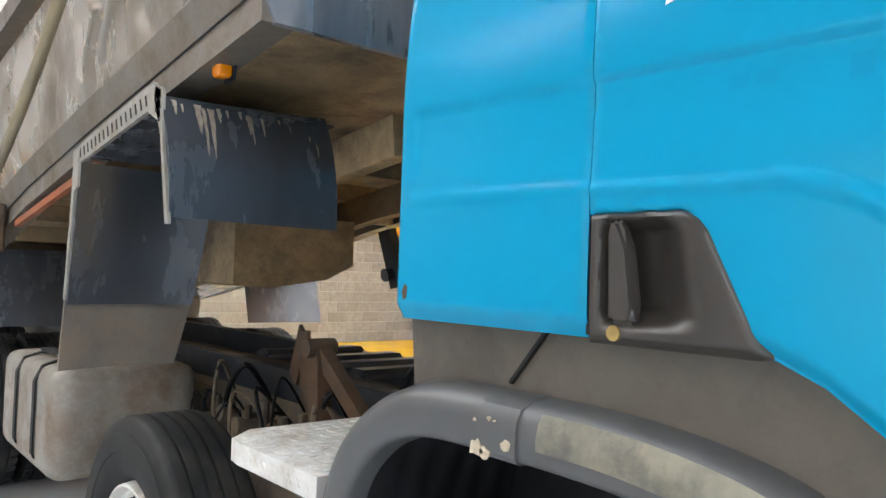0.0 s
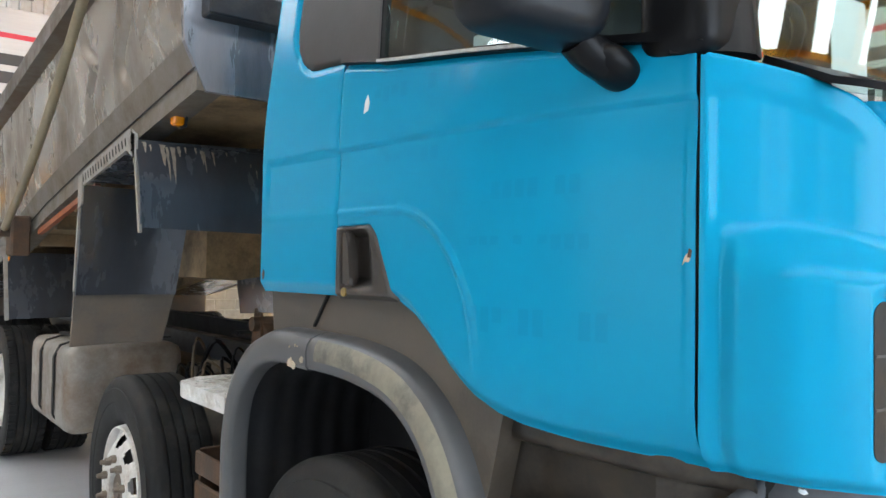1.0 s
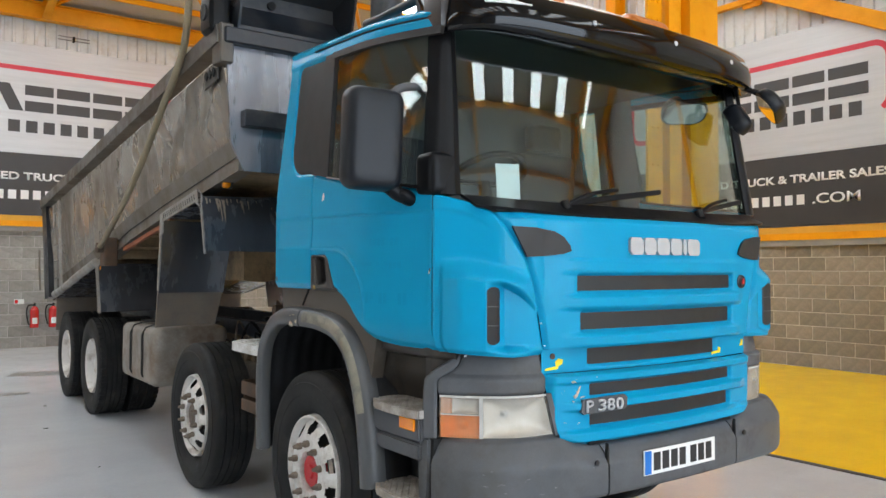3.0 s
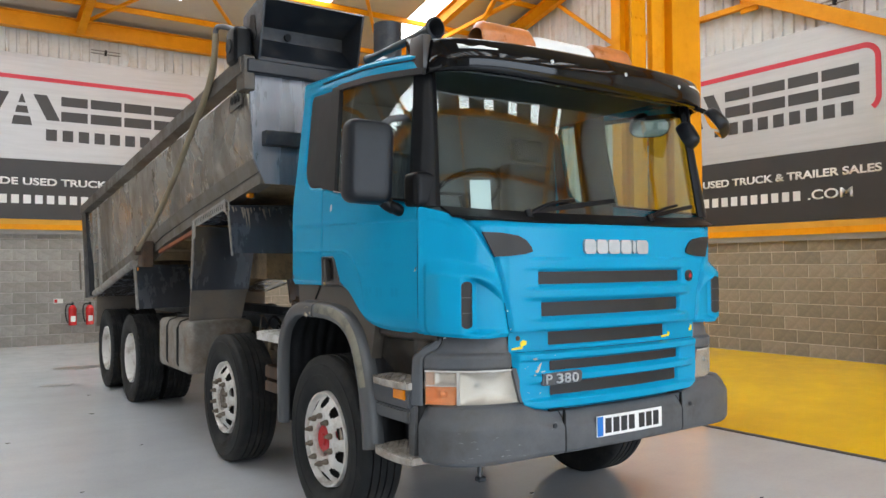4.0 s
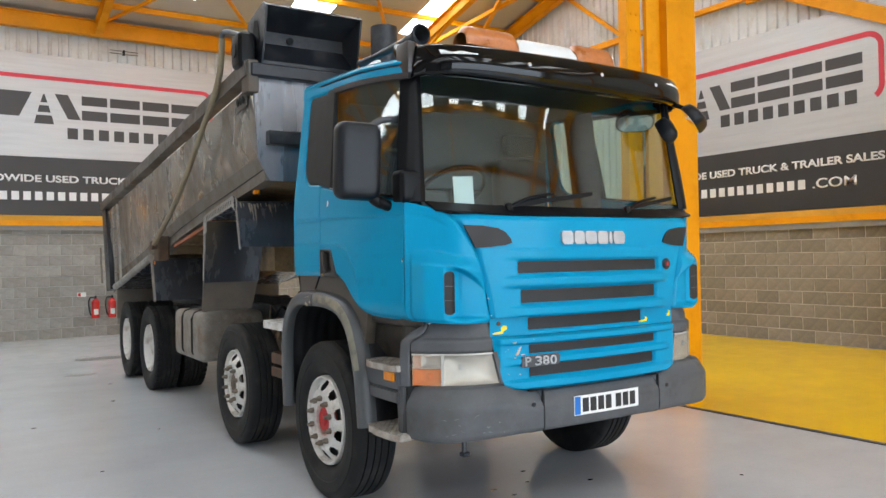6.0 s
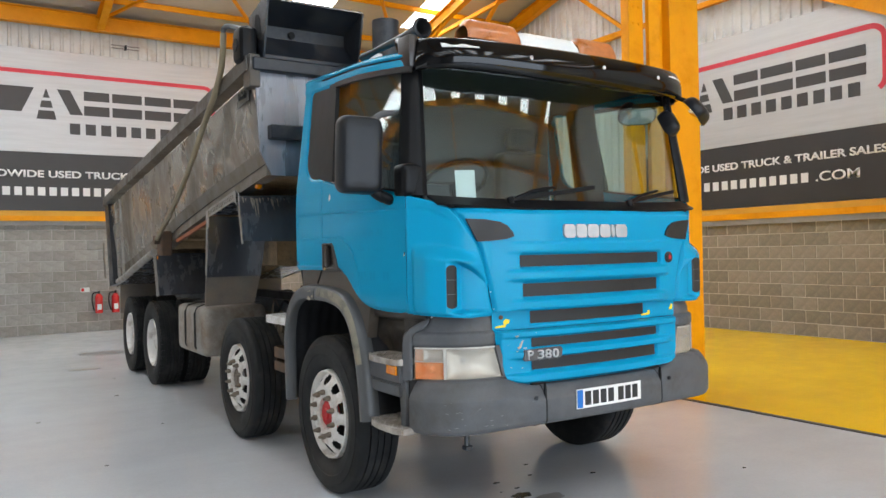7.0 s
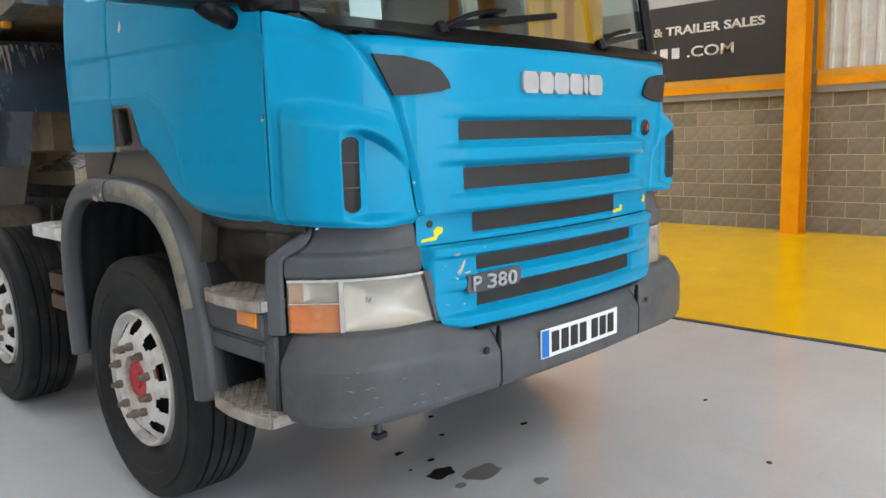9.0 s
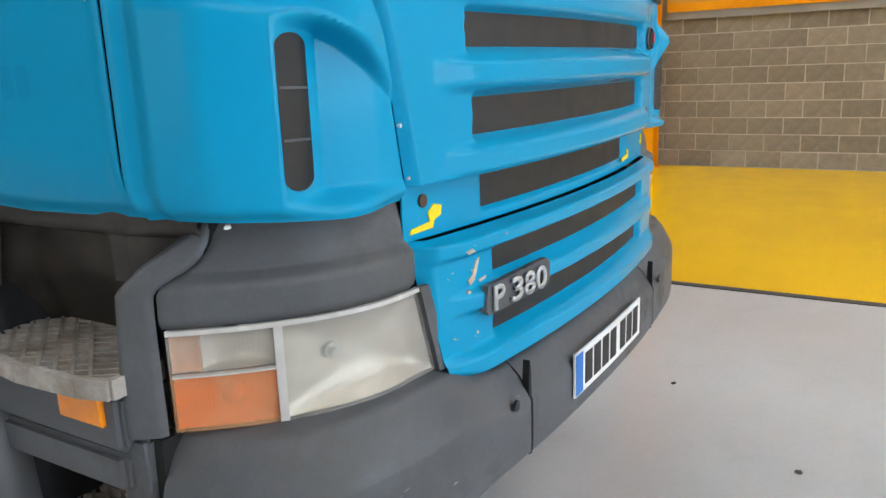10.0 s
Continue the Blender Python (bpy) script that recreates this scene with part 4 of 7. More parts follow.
mm = Matrix.Translation((-0.570, front_y(0.570) - 0.043, 0.982)) @ Matrix.Rotation(-rx, 4, 'Z') @ Matrix.Rotation(radians(90), 4, 'X')
lettering("model_letter", "P", 0.052, SILVER, pp, mm, 0.04, 0.004, 0.02)
for k, d in enumerate("380"):
    a = 0.066 + 0.050 * k
    md = Matrix.Translation((-0.570 + a, front_y(0.570 - a) - 0.043, 0.982)) @ Matrix.Rotation(-rx, 4, 'Z') @ Matrix.Rotation(radians(90), 4, 'X')
    lettering("model_digit", d, 0.052, SILVER, pp, md, 0.044, 0.004, 0.02)
rnd = random.Random(11)
for k in range(16):
    x = rnd.uniform(-0.71, -0.50)
    z = rnd.uniform(0.90, 1.13)
    if slot(x, z, -0.53, 0.5, 1.03, 1.11) > 0.1 or slot(x, z, -0.6, -0.3, 0.95, 1.06) > 0.1 or slot(x, z, -0.53, 0.5, 0.9, 0.99) > 0.1:
        continue
    r = rnd.uniform(0.001, 0.0025) if k > 2 else rnd.uniform(0.004, 0.006)
    poly = [(x + r * rnd.uniform(0.5, 1.4) * math.cos(j * 0.9), z + r * rnd.uniform(0.5, 1.2) * math.sin(j * 0.9)) for j in range(7)]
    d = 0.012 + 0.02 * ledge(x, z, 1.125, 0.72, 0.02) + 0.024 * ledge(x, z, 1.008, 0.66, 0.022) + 0.026 * ledge(x, z, 0.875, 0.7, 0.028)
    part("paint_chip", prism(B(), poly, lambda a, b, c: (a, front_y(a) - d - c, b), -0.004, 0.0015), CHIP, lower)


for poly in ([(-0.612, 1.052), (-0.594, 1.062), (-0.584, 1.085), (-0.572, 1.092), (-0.580, 1.070), (-0.590, 1.048), (-0.604, 1.040)],
             [(-0.640, 1.118), (-0.622, 1.122), (-0.612, 1.114), (-0.628, 1.110)], [(-0.574, 1.046), (-0.550, 1.049), (-0.552, 1.044), (-0.572, 1.041)]):
    part("scraped_patch", prism(B(), poly, lambda a, b, c: (a, front_y(a) - 0.0132 - 0.02 * ledge(a, b, 1.125, 0.72, 0.02) - c, b), -0.003, 0.0012), CHIP, lower, smooth=0)
rnd = random.Random(17)
for z in (1.272, 1.368):
    x = -(seam_x(z) - 0.004)
    r = rnd.uniform(0.0015, 0.003)
    poly = [(x + r * rnd.uniform(0.5, 1.2) * math.cos(j * 0.9), z + 1.5 * r * rnd.uniform(0.5, 1.2) * math.sin(j * 0.9)) for j in range(7)]
    part("paint_chip", prism(B(), poly, lambda a, b, c: (a, front_y(a) + 0.016 - c, b), -0.004, 0.006), SIGN_WHITE, flap, smooth=0)


def rounded(w, h, r, n=5):
    """A rectangle's outline with round corners, centred."""
    out = []
    for cx, cz, a0 in ((w / 2 - r, h / 2 - r, 0), (-w / 2 + r, h / 2 - r, 90), (-w / 2 + r, -h / 2 + r, 180), (w / 2 - r, -h / 2 + r, 270)):
        out += [(cx + r * math.cos(radians(a0 + 90 * k / n)), cz + r * math.sin(radians(a0 + 90 * k / n))) for k in range(n + 1)]
    return out


# corner panels with the air inlet
def fender_top(s):
    return lerp_at(s, [(s_of_x(0.92), 1.79), (s_of_x(0.98), 1.845), (s_of_x(1.08), 1.885), (s_of_y(0.345), 1.9)])


def shut_bend(z):
    """How far the door's front edge runs forward near its foot."""
    return 0.022 * max(0.0, (1.315 - z) / 0.065) ** 2


def fender_pt(sx):
    def f(u, v):
        z0 = 1.236 + 0.016 * step01(0.3, 0.95, u)
        zt0 = 1.905
        z = z0 + (zt0 - z0) * v
        sa = s_of_x(seam_x(min(z, 1.835))) + 0.006
        if z > 1.80:
            sa = s_of_x(lerp_at(z, [(1.80, 0.936), (1.835, 0.968), (1.87, 1.03), (1.905, 1.12)])) + 0.006
        sb = s_of_x(1.139) - shut_bend(z)
        s = sa + (sb - sa) * u
        x, y = plan(s)
        d = 0.018 * step01(sb - 0.16, sb, s)
        # lower pod that carries the inlet; inboard of the inlet the skin sinks below a curved brow
        shoulder = 1.602 - 0.22 * max(0.0, 1.05 - x)
        brow = 1.550 - 0.11 * max(0.0, (0.953 - x) / 0.16) ** 1.5
        slope = min(1.0, max(0.0, (x - 0.930) / 0.062))
        scoop = (1 - step01(brow - 0.026, brow + 0.004, z)) * (1 - slope) * step01(1.240, 1.282, z)
        d += 0.060 * (1 - step01(shoulder - 0.05, shoulder + 0.044, z)) * step01(0.775, 0.93, x) * (1 - 0.7 * step01(sb - 0.14, sb - 0.02, s) - 0.3 * step01(sb - 0.054, sb - 0.028, s)) * (1 - scoop) - 0.008 * scoop
        arc = 1.848 - 1.9 * max(0.0, 1.12 - x) ** 1.7
        d -= 0.006 * (1 - step01(arc - 0.016, arc + 0.012, z)) * step01(shoulder, shoulder + 0.06, z) * step01(0.95, 1.02, x) * (1 - step01(sb - 0.03, sb, s))
        d -= 0.016 * (1 - step01(0, 0.02, s - sa)) + 0.003 * step01(sb - 0.008, sb, s) + 0.02 * (1 - step01(z0, z0 + 0.022, z))
        return skin(s, z, d, sx)
    return f


for sx in (-1, 1):
    fd = part("corner_panel", sheet(B(), fender_pt(sx), 130 if sx < 0 else 70, 140 if sx < 0 else 80, 0.004), BLUE, truck, "blue corner panel with an upright air inlet", 50)
    lift = 0.036 if sx < 0 else 0.033
    on_slope = lambda a, q, c: skin(s_of_x(0.969 + a), q, lift + 1.06 * (a + 0.006) + c, sx)
    vt = part("air_inlet", prism(B(), rounded(0.041, 0.236, 0.0202, 8), lambda a, q, c: on_slope(a, 1.405 + q, c), -0.012, 0.0), MESH, fd, "upright dark air inlet", 60)
    for k in (0.33, 0.66):
        zz = 1.287 + 0.236 * k
        b = B()
        prism(b, [(-0.0185, zz - 0.003), (0.0185, zz - 0.001), (0.0185, zz + 0.003), (-0.0185, zz + 0.001)], lambda a, q, c: on_slope(a, q, c), -0.005, 0.002)
        part("vane", b, GREY_PLASTIC, vt)


# doors, rear quarters
def sill_z(y):
    """Lower edge of the window line."""
    return lerp_at(y, [(0.3, 1.90), (0.38, 1.935), (1.18, 2.05), (1.36, 2.085), (1.84, 2.12)])


def door_low(y):
    return lerp_at(y, [(0.33, 1.254), (0.62, 1.258), (0.74, 1.269), (0.80, 1.283), (0.86, 1.31), (0.93, 1.36), (1.0, 1.42), (1.06, 1.462), (1.12, 1.488), (1.2, 1.492), (1.84, 1.492)])


def crease(y, z):
    zl = 1.857 + 0.02 * (y - 1.0)
    d = -0.0065 * (1 - step01(zl - 0.010, zl + 0.004, z)) * step01(1.68, 1.84, z)
    # raised line that runs over the handle and curves down to the wheel arch
    d *= 1 - step01(1.79, 1.815, y)
    if y > 1.12:
        d += (1 - step01(1.80, 1.82, y)) * 0.0038 * math.exp(-((z - 1.700 - 0.02 * (y - 1.3)) / 0.007) ** 2)
    else:
        q = math.hypot((y - 1.14) / 0.30, (z - 1.37) / 0.33) if z > 1.37 else abs(y - 1.14) / 0.30
        d += 0.0048 * math.exp(-((q - 1.0) / 0.028) ** 2) * step01(1.33, 1.40, z)
    return d


def roof_edge(y):
    return lerp_at(y, [(0.36, 2.735), (1.0, 2.80), (1.84, 2.845)])


def quarter_window(y, z):
    """Signed distance to the rounded outline of the blanked rear side window, below 0 inside."""
    lo, hi = sill_z(y) + 0.006, roof_edge(y) - 0.105
    rear = 1.690 + 0.035 * (z - 2.1) / 0.6
    r = 0.14 if z < 2.4 else 0.05
    ax, az = y - (rear - r), max((lo + r) - z, z - (hi - r))
    if ax > 0 and az > 0:
        return math.hypot(ax, az) - r
    return max(ax, az) - r


def rail(y, z):
    """Roof rail: proud band, gutter line and the round turn to the roof."""
    e = roof_edge(y)
    d = 0.007 * step01(e - 0.115, e - 0.098, z) + 0.006 * step01(e - 0.040, e - 0.03, z)
    d -= 0.010 * math.exp(-((z - e + 0.047) / 0.005) ** 2) * (1 - step01(1.52, 1.60, y))
    return d - 0.05 * max(0.0, (z - e + 0.03) / 0.03) ** 2


def side_panel(sx, y0, y1, top, nu, nv, edge=0.003):
    whole = y0 > 1.3
    def f(u, v):
        y = y0 + (y1 - y0) * u
        lo, hi = door_low(y), top(y)
        z = lo + (hi - lo) * v
        if not whole:
            y -= shut_bend(z) * (1 - u) ** 6
        d = crease(y, z) - edge * (1 - step01(0, 0.011, y - y0))
        d -= (0.03 * step01(y1 - 0.035, y1, y) ** 2 if whole else edge * step01(y1 - 0.011, y1, y))
        d -= 0.015 * (1 - step01(0, 0.03, z - lo))
        if whole:
            d += rail(y, z) - 0.014 * (1 - step01(-0.004, 0.012, quarter_window(y, z))) * step01(1.9, 2.0, z)
        else:
            d -= 0.010 * step01(hi - 0.022, hi, z)
            d -= 0.06 * slot(y, z, 1.165 + 0.5 * max(0.0, z - 1.53), 1.380, 1.503, 1.666, 0.006)
        return (sx * (side_x(y, z) + d), y, z)
    return sheet(B(), f, nu, nv, 0.004)


def upper(sx, y0, y1, z0, z1, n=10, out=0.0):
    """Part of the cab's upper side between y0(t) .. y1(t) for t from 0 at z0 to 1 at z1."""
    def f(u, v):
        ya, yb = y0(v), y1(v)
        y = ya + (yb - ya) * u
        za, zb = z0(y), z1(y)
        z = za + (zb - za) * v
        return (sx * (side_x(y, z) + out), y, z)
    return sheet(B(), f, n, n, 0.02)


for sx in (-1, 1):
    door = part("door", side_panel(sx, 0.379, 1.3885, sill_z, *((190, 170) if sx < 0 else (80, 60))), BLUE, truck, "blue cab door with faint ghost marks of removed lettering", 50)
    rq = side_panel(sx, 1.392, 1.865, roof_edge, 60, 150)
    if sx > 0:
        bmesh.ops.delete(rq, geom=[v for v in rq.verts if v.co.z > 2.05 and quarter_window(v.co.y, v.co.z) < -0.012], context='VERTS')
    part("rear_quarter", rq, BLUE, truck, "blue rear quarter panel with the rear cab pillar", 50)
    # near-black strip behind the shut line, put in as the gap's shade
    for ya, za, zb in ((0.3775, 1.262, 1.90), (1.390, 1.495, 2.075)):
        def gap(u, v, sx=sx, ya=ya, za=za, zb=zb):
            z = za + (zb - za) * v
            return (sx * (side_x(ya, z) + (crease(ya, z) - 0.003 if ya > 1 else -0.007)), ya - (shut_bend(z) if ya < 1 else 0.0) + (0.012 if ya < 1 else 0.008) * (u - 0.5), z)
        part("shut_line", sheet(B(), gap, 2, 24, 0.02 * sx), DARK, truck, "dark strip for the shade in the door gap")
    # door glass and its frame
    gl = part("window_glass", upper(sx, lambda t: 0.405 + 0.09 * t, lambda t: 1.19 + 0.08 * t, lambda y: sill_z(y) + 0.004, lambda y: roof_edge(y) - 0.125, 8, -0.012), GLASS, door, "green-tinted door window")
    gl.visible_shadow = False
    part("window_seal", upper(sx, lambda t: 0.36 + 0.03 * t, lambda t: 1.20 + 0.1 * t, lambda y: sill_z(y) - 0.006, lambda y: sill_z(y) + 0.008, 10, -0.004), BLACK_PLASTIC, door, "black window seal")
    part("sill_strip", upper(sx, lambda t: 0.60, lambda t: 1.205, lambda y: sill_z(y) - 0.0035, lambda y: sill_z(y) + 0.0035, 8, 0.0015), SEAL_PALE, door, "pale weathered window strip")
    part("door_frame", upper(sx, lambda t: 1.19 + 0.08 * t, lambda t: 1.385, lambda y: sill_z(y) - 0.002, lambda y: roof_edge(y) - 0.10, 8, -0.003), TRIM, door, "charcoal door pillar trim")
    part("frame_edge", upper(sx, lambda t: 1.19 + 0.08 * t, lambda t: 1.20 + 0.08 * t, lambda y: sill_z(y) - 0.002, lambda y: roof_edge(y) - 0.12, 6, 0.001), BLACK_PLASTIC, door, "black window edge")
    part("door_frame", upper(sx, lambda t: 0.40, lambda t: 1.30, lambda y: roof_edge(y) - 0.13, lambda y: roof_edge(y) - 0.095, 8, 0.001), TRIM, door, "charcoal window top trim")

    def blank(u, v, sx=sx):
        y = 1.394 + 0.345 * u
        za, zb = sill_z(y) + 0.004, roof_edge(y) - 0.103
        z = za + (zb - za) * v
        return (sx * (side_x(y, z) - 0.006 - 0.02 * step01(-0.004, 0.008, quarter_window(y, z))), y, z)
    part("quarter_trim", sheet(B(), blank, 40, 60, 0.004), TRIM if sx < 0 else GLASS, truck, "charcoal blanked rear side window" if sx < 0 else "rear side window", 50)

    def rail_pt(u, v, sx=sx):
        y = 0.42 + 0.972 * u
        z = roof_edge(y) - 0.112 + 0.112 * v
        return (sx * (side_x(y, z) + rail(y, z)), y, z)
    part("roof_rail", sheet(B(), rail_pt, 30, 40, 0.006), BLUE, truck, "blue roof rail with a dark gutter", 50)
    part("gutter", upper(sx, lambda t: 0.44, lambda t: 1.54, lambda y: roof_edge(y) - 0.0485, lambda y: roof_edge(y) - 0.0455, 10, -0.003), DARK, truck, "dark gutter line")
    # front pillar beside the screen
    def pil(u, v, sx=sx):
        z = 1.912 + (2.76 - 1.912) * v
        k = (z - 1.9) / 0.8
        pts = [(side_x(0.50, z) - 0.0, 0.415 + 0.09 * k), (side_x(0.42, z) - 0.02, 0.36 + 0.095 * k), (1.105 - 0.075 * k, 0.335 + 0.10 * k), (1.07 - 0.05 * k, 0.325 + 0.105 * k), (1.035 - 0.045 * k, 0.335 + 0.11 * k)]
        t = u * (len(pts) - 1)
        i = min(int(t), len(pts) - 2)
        q = t - i
        return (sx * (pts[i][0] * (1 - q) + pts[i + 1][0] * q), pts[i][1] * (1 - q) + pts[i + 1][1] * q, z)
    part("screen_pillar", sheet(B(), pil, 16, 14, 0.02), BLACK_PLASTIC, truck, "black windscreen pillar", 60)
    # recessed handle
    def plate_edge(z):
        return lerp_at(z, [(1.484, 1.135), (1.488, 1.118), (1.50, 1.122), (1.53, 1.134), (1.64, 1.189), (1.655, 1.202), (1.665, 1.22), (1.672, 1.255), (1.675, 1.30)])

    def plate(u, v, sx=sx):
        z = 1.484 + 0.191 * v
        y = 1.392 + (plate_edge(z) - 1.392) * u
        e = min((y - plate_edge(z)) * 0.9, 1.675 - z, z - 1.484, 1.392 - y)
        d = -0.004 + 0.020 * step01(0, 0.016, e)
        # the finger well: steep behind the grip, shallow towards the front
        top, low = 1 - step01(1.640, 1.664, z), step01(1.505, 1.54, z)
        d -= 0.052 * step01(1.205 - 0.25 * (1.60 - z), 1.305, y) * (1 - step01(1.352, 1.366, y)) * top * low
        return (sx * (1.207 + d), y, z)
    hp = part("handle_recess", sheet(B(), plate, 70, 50, 0.003), HANDLE, door, "dark grey recessed handle plate", 60)
    gb = prism(B(), [(1.354, 1.648), (1.347, 1.658), (1.335, 1.660), (1.327, 1.652), (1.322, 1.62), (1.311, 1.54), (1.303, 1.512), (1.350, 1.515)], lambda a, b, c: (sx * (1.207 + c), a, b), -0.012, 0.016)
    bmesh.ops.bevel(gb, geom=[e for e in gb.edges], offset=0.008, segments=3, affect='EDGES')
    part("handle_grip", gb, HANDLE, hp, "dark grey upright grip", 60)
    lk = rod(B(), (sx * 1.220, 1.334, 1.502), (sx * 1.226, 1.334, 1.502), 0.011, 16)
    part("lock", lk, BRASS, hp, "worn brass lock")

# chips of bare primer on the driver's door, faint ghost of removed lettering stays in the paint
part("paint_chip", prism(B(), [(1.27, 1.94), (1.25, 1.945), (1.245, 1.965), (1.255, 1.985), (1.265, 1.97)], lambda a, b, c: (-(side_x(a, b) + 0.004 + c), a, b), -0.004, 0.0015), WHITE, truck, "white chip in the paint")
part("paint_chip", prism(B(), [(0.398, 1.574), (0.394, 1.579), (0.387, 1.578), (0.384, 1.588), (0.390, 1.592), (0.395, 1.585)], lambda a, b, c: (-(side_x(a, b) + 0.003 + c), a, b), -0.006, 0.002), CHIP, truck, "chip in the paint")
part("paint_chip", prism(B(), [(0.389, 1.586), (0.384, 1.585), (0.3825, 1.597), (0.386, 1.600)], lambda a, b, c: (-(side_x(a, b) + 0.0035 + c), a, b), -0.006, 0.002), RUST, truck, "rusty chip in the paint")
part("paint_chip", prism(B(), [(1.054, 1.239), (1.051, 1.237), (1.047, 1.239), (1.048, 1.243), (1.052, 1.243)], lambda a, b, c: skin(s_of_x(a), b, 0.044 + c), -0.012, 0.002), WHITE, truck, "white chip in the paint")
part("rust_spot", prism(B(), [(1.82, 1.525), (1.812, 1.53), (1.81, 1.55), (1.818, 1.555), (1.825, 1.54)], lambda a, b, c: (-(side_x(a, b) + 0.004 + c), a, b), -0.003, 0.0015), RUST, truck, "rust spot")

# pale scuffs along the pressed lines of the driver's side
SCUFF_LINE = simple("rubbed_paint_line", (0.36, 0.45, 0.45), 0.6, 0, 0.4, 30)


def rubbed(points, half):
    bm = B()
    rows = [[bm.verts.new((-(side_x(y, z + k * half) + crease(y, z) + 0.0006), y, z + k * half)) for k in (-1, 1)] for y, z in points]
    for p, q in zip(rows, rows[1:]):
        bm.faces.new((p[0], p[1], q[1], q[0]))
    part("rubbed_line", bm, SCUFF_LINE, truck, "pale rubbed line in the paint", 60)


rubbed([(y, 1.7005 + 0.02 * (y - 1.3)) for y in np.linspace(1.40, 1.785, 24)], 0.0022)
rubbed([(y, 1.6995 + 0.02 * (y - 1.3)) for y in np.linspace(1.15, 1.382, 14)], 0.0014)
rubbed([(1.14 - 0.30 * math.sin(a), 1.37 + 0.33 * math.cos(a)) for a in np.linspace(0.1, 1.5, 30)], 0.0016)
rubbed([(y, 1.8575 + 0.02 * (y - 1.0)) for y in np.linspace(0.72, 1.38, 30)], 0.0013)

# ghost marks of removed lettering on the driver's door: slightly darker paint
GHOST = simple("ghost_marked_blue_paint", (0.004, 0.264, 0.467), 0.19, 0, 0.03, 1.6, 0, 0.0, 0.13, fine=25)
rnd = random.Random(21)
for y0, y1, z0, h, n in ((1.26, 0.90, 1.955, 0.035, 10), (1.25, 0.93, 1.80, 0.03, 9), (0.80, 0.58, 1.70, 0.035, 7), (0.86, 0.50, 1.60, 0.028, 12), (0.86, 0.52, 1.44, 0.05, 10)):
    wd = (y0 - y1) / n
    for k in range(n):
        if rnd.random() < 0.35:
            continue
        a = y0 - k * wd
        lo = z0 + (0 if rnd.random() < 0.6 else h * 0.4)
        bm = B()
        sheet(bm, lambda u, v: (-(side_x(a - wd * 0.72 * u, lo + (z0 + h - lo) * v) + crease(a - wd * 0.72 * u, lo + (z0 + h - lo) * v) + 0.0047), a - wd * 0.72 * u, lo + (z0 + h - lo) * v), 3, 2, 0.0001)
        part("ghost_mark", bm, GHOST, truck)

# roof skin
def roof_pt(u, v):
    y = 0.52 + 1.345 * v
    half = side_x(y, roof_edge(y)) - 0.004
    t = 2 * u - 1
    return (half * t, y, roof_edge(y) - 0.002 + 0.085 * (1 - abs(t) ** 3.2))


part("roof", sheet(B(), roof_pt, 30, 12, 0.02), BLUE, truck, "blue cab roof", 60)
# cab rear wall, floor, lining
for sx in (-1, 1):
    def inner(u, v, sx=sx):
        y = 1.20 + 0.60 * u
        z = 1.53 + 1.22 * v
        return (sx * (side_x(y, z) - 0.05), y, z)
    il = sheet(B(), inner, 40, 70, 0.004)
    if sx > 0:
        bmesh.ops.delete(il, geom=[v for v in il.verts if v.co.y > 1.53 and v.co.z > 2.05 and quarter_window(v.co.y, v.co.z) < -0.012], context='VERTS')
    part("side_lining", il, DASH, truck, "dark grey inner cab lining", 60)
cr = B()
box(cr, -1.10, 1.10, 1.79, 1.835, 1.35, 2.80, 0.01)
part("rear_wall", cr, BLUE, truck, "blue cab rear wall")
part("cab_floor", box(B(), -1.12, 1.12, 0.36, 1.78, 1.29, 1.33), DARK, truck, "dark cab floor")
part("lining", box(B(), -1.05, 1.05, 1.74, 1.785, 1.40, 2.74, 0.01), DARK_LINING, truck, "dark grey cab lining")
part("headlining", box(B(), -1.03, 1.03, 0.50, 1.74, 2.735, 2.75), DARK_LINING, truck, "dark grey cab headlining")


# windscreen
def screen_y(x, z):
    return 0.165 + 0.155 * (abs(x) / 1.0) ** 2.4 + 0.125 * (z - 1.88) / 0.8


def screen_pt(u, v):
    z = 1.875 + (2.70 - 1.875) * v
    x = (2 * u - 1) * (1.035 - 0.05 * v)
    return (x, screen_y(x, z), z)


ws = part("windscreen", sheet(B(), screen_pt, 30, 12, 0.005), GLASS, truck, "green-tinted windscreen", 60)
ws.visible_shadow = False


def cowl_pt(u, v):
    t = 2 * u - 1
    x = t * 1.04
    z = 1.832 + 0.055 * v + 0.03 * abs(t) ** 3
    return (x, front_y(x * 0.94) + 0.012 + (screen_y(x, 1.88) - 0.006 - front_y(x * 0.94) - 0.012) * v, z)


part("cowl", sheet(B(), cowl_pt, 40, 6, 0.012), BLACK_PLASTIC, truck, "black scuttle panel below the screen", 60)
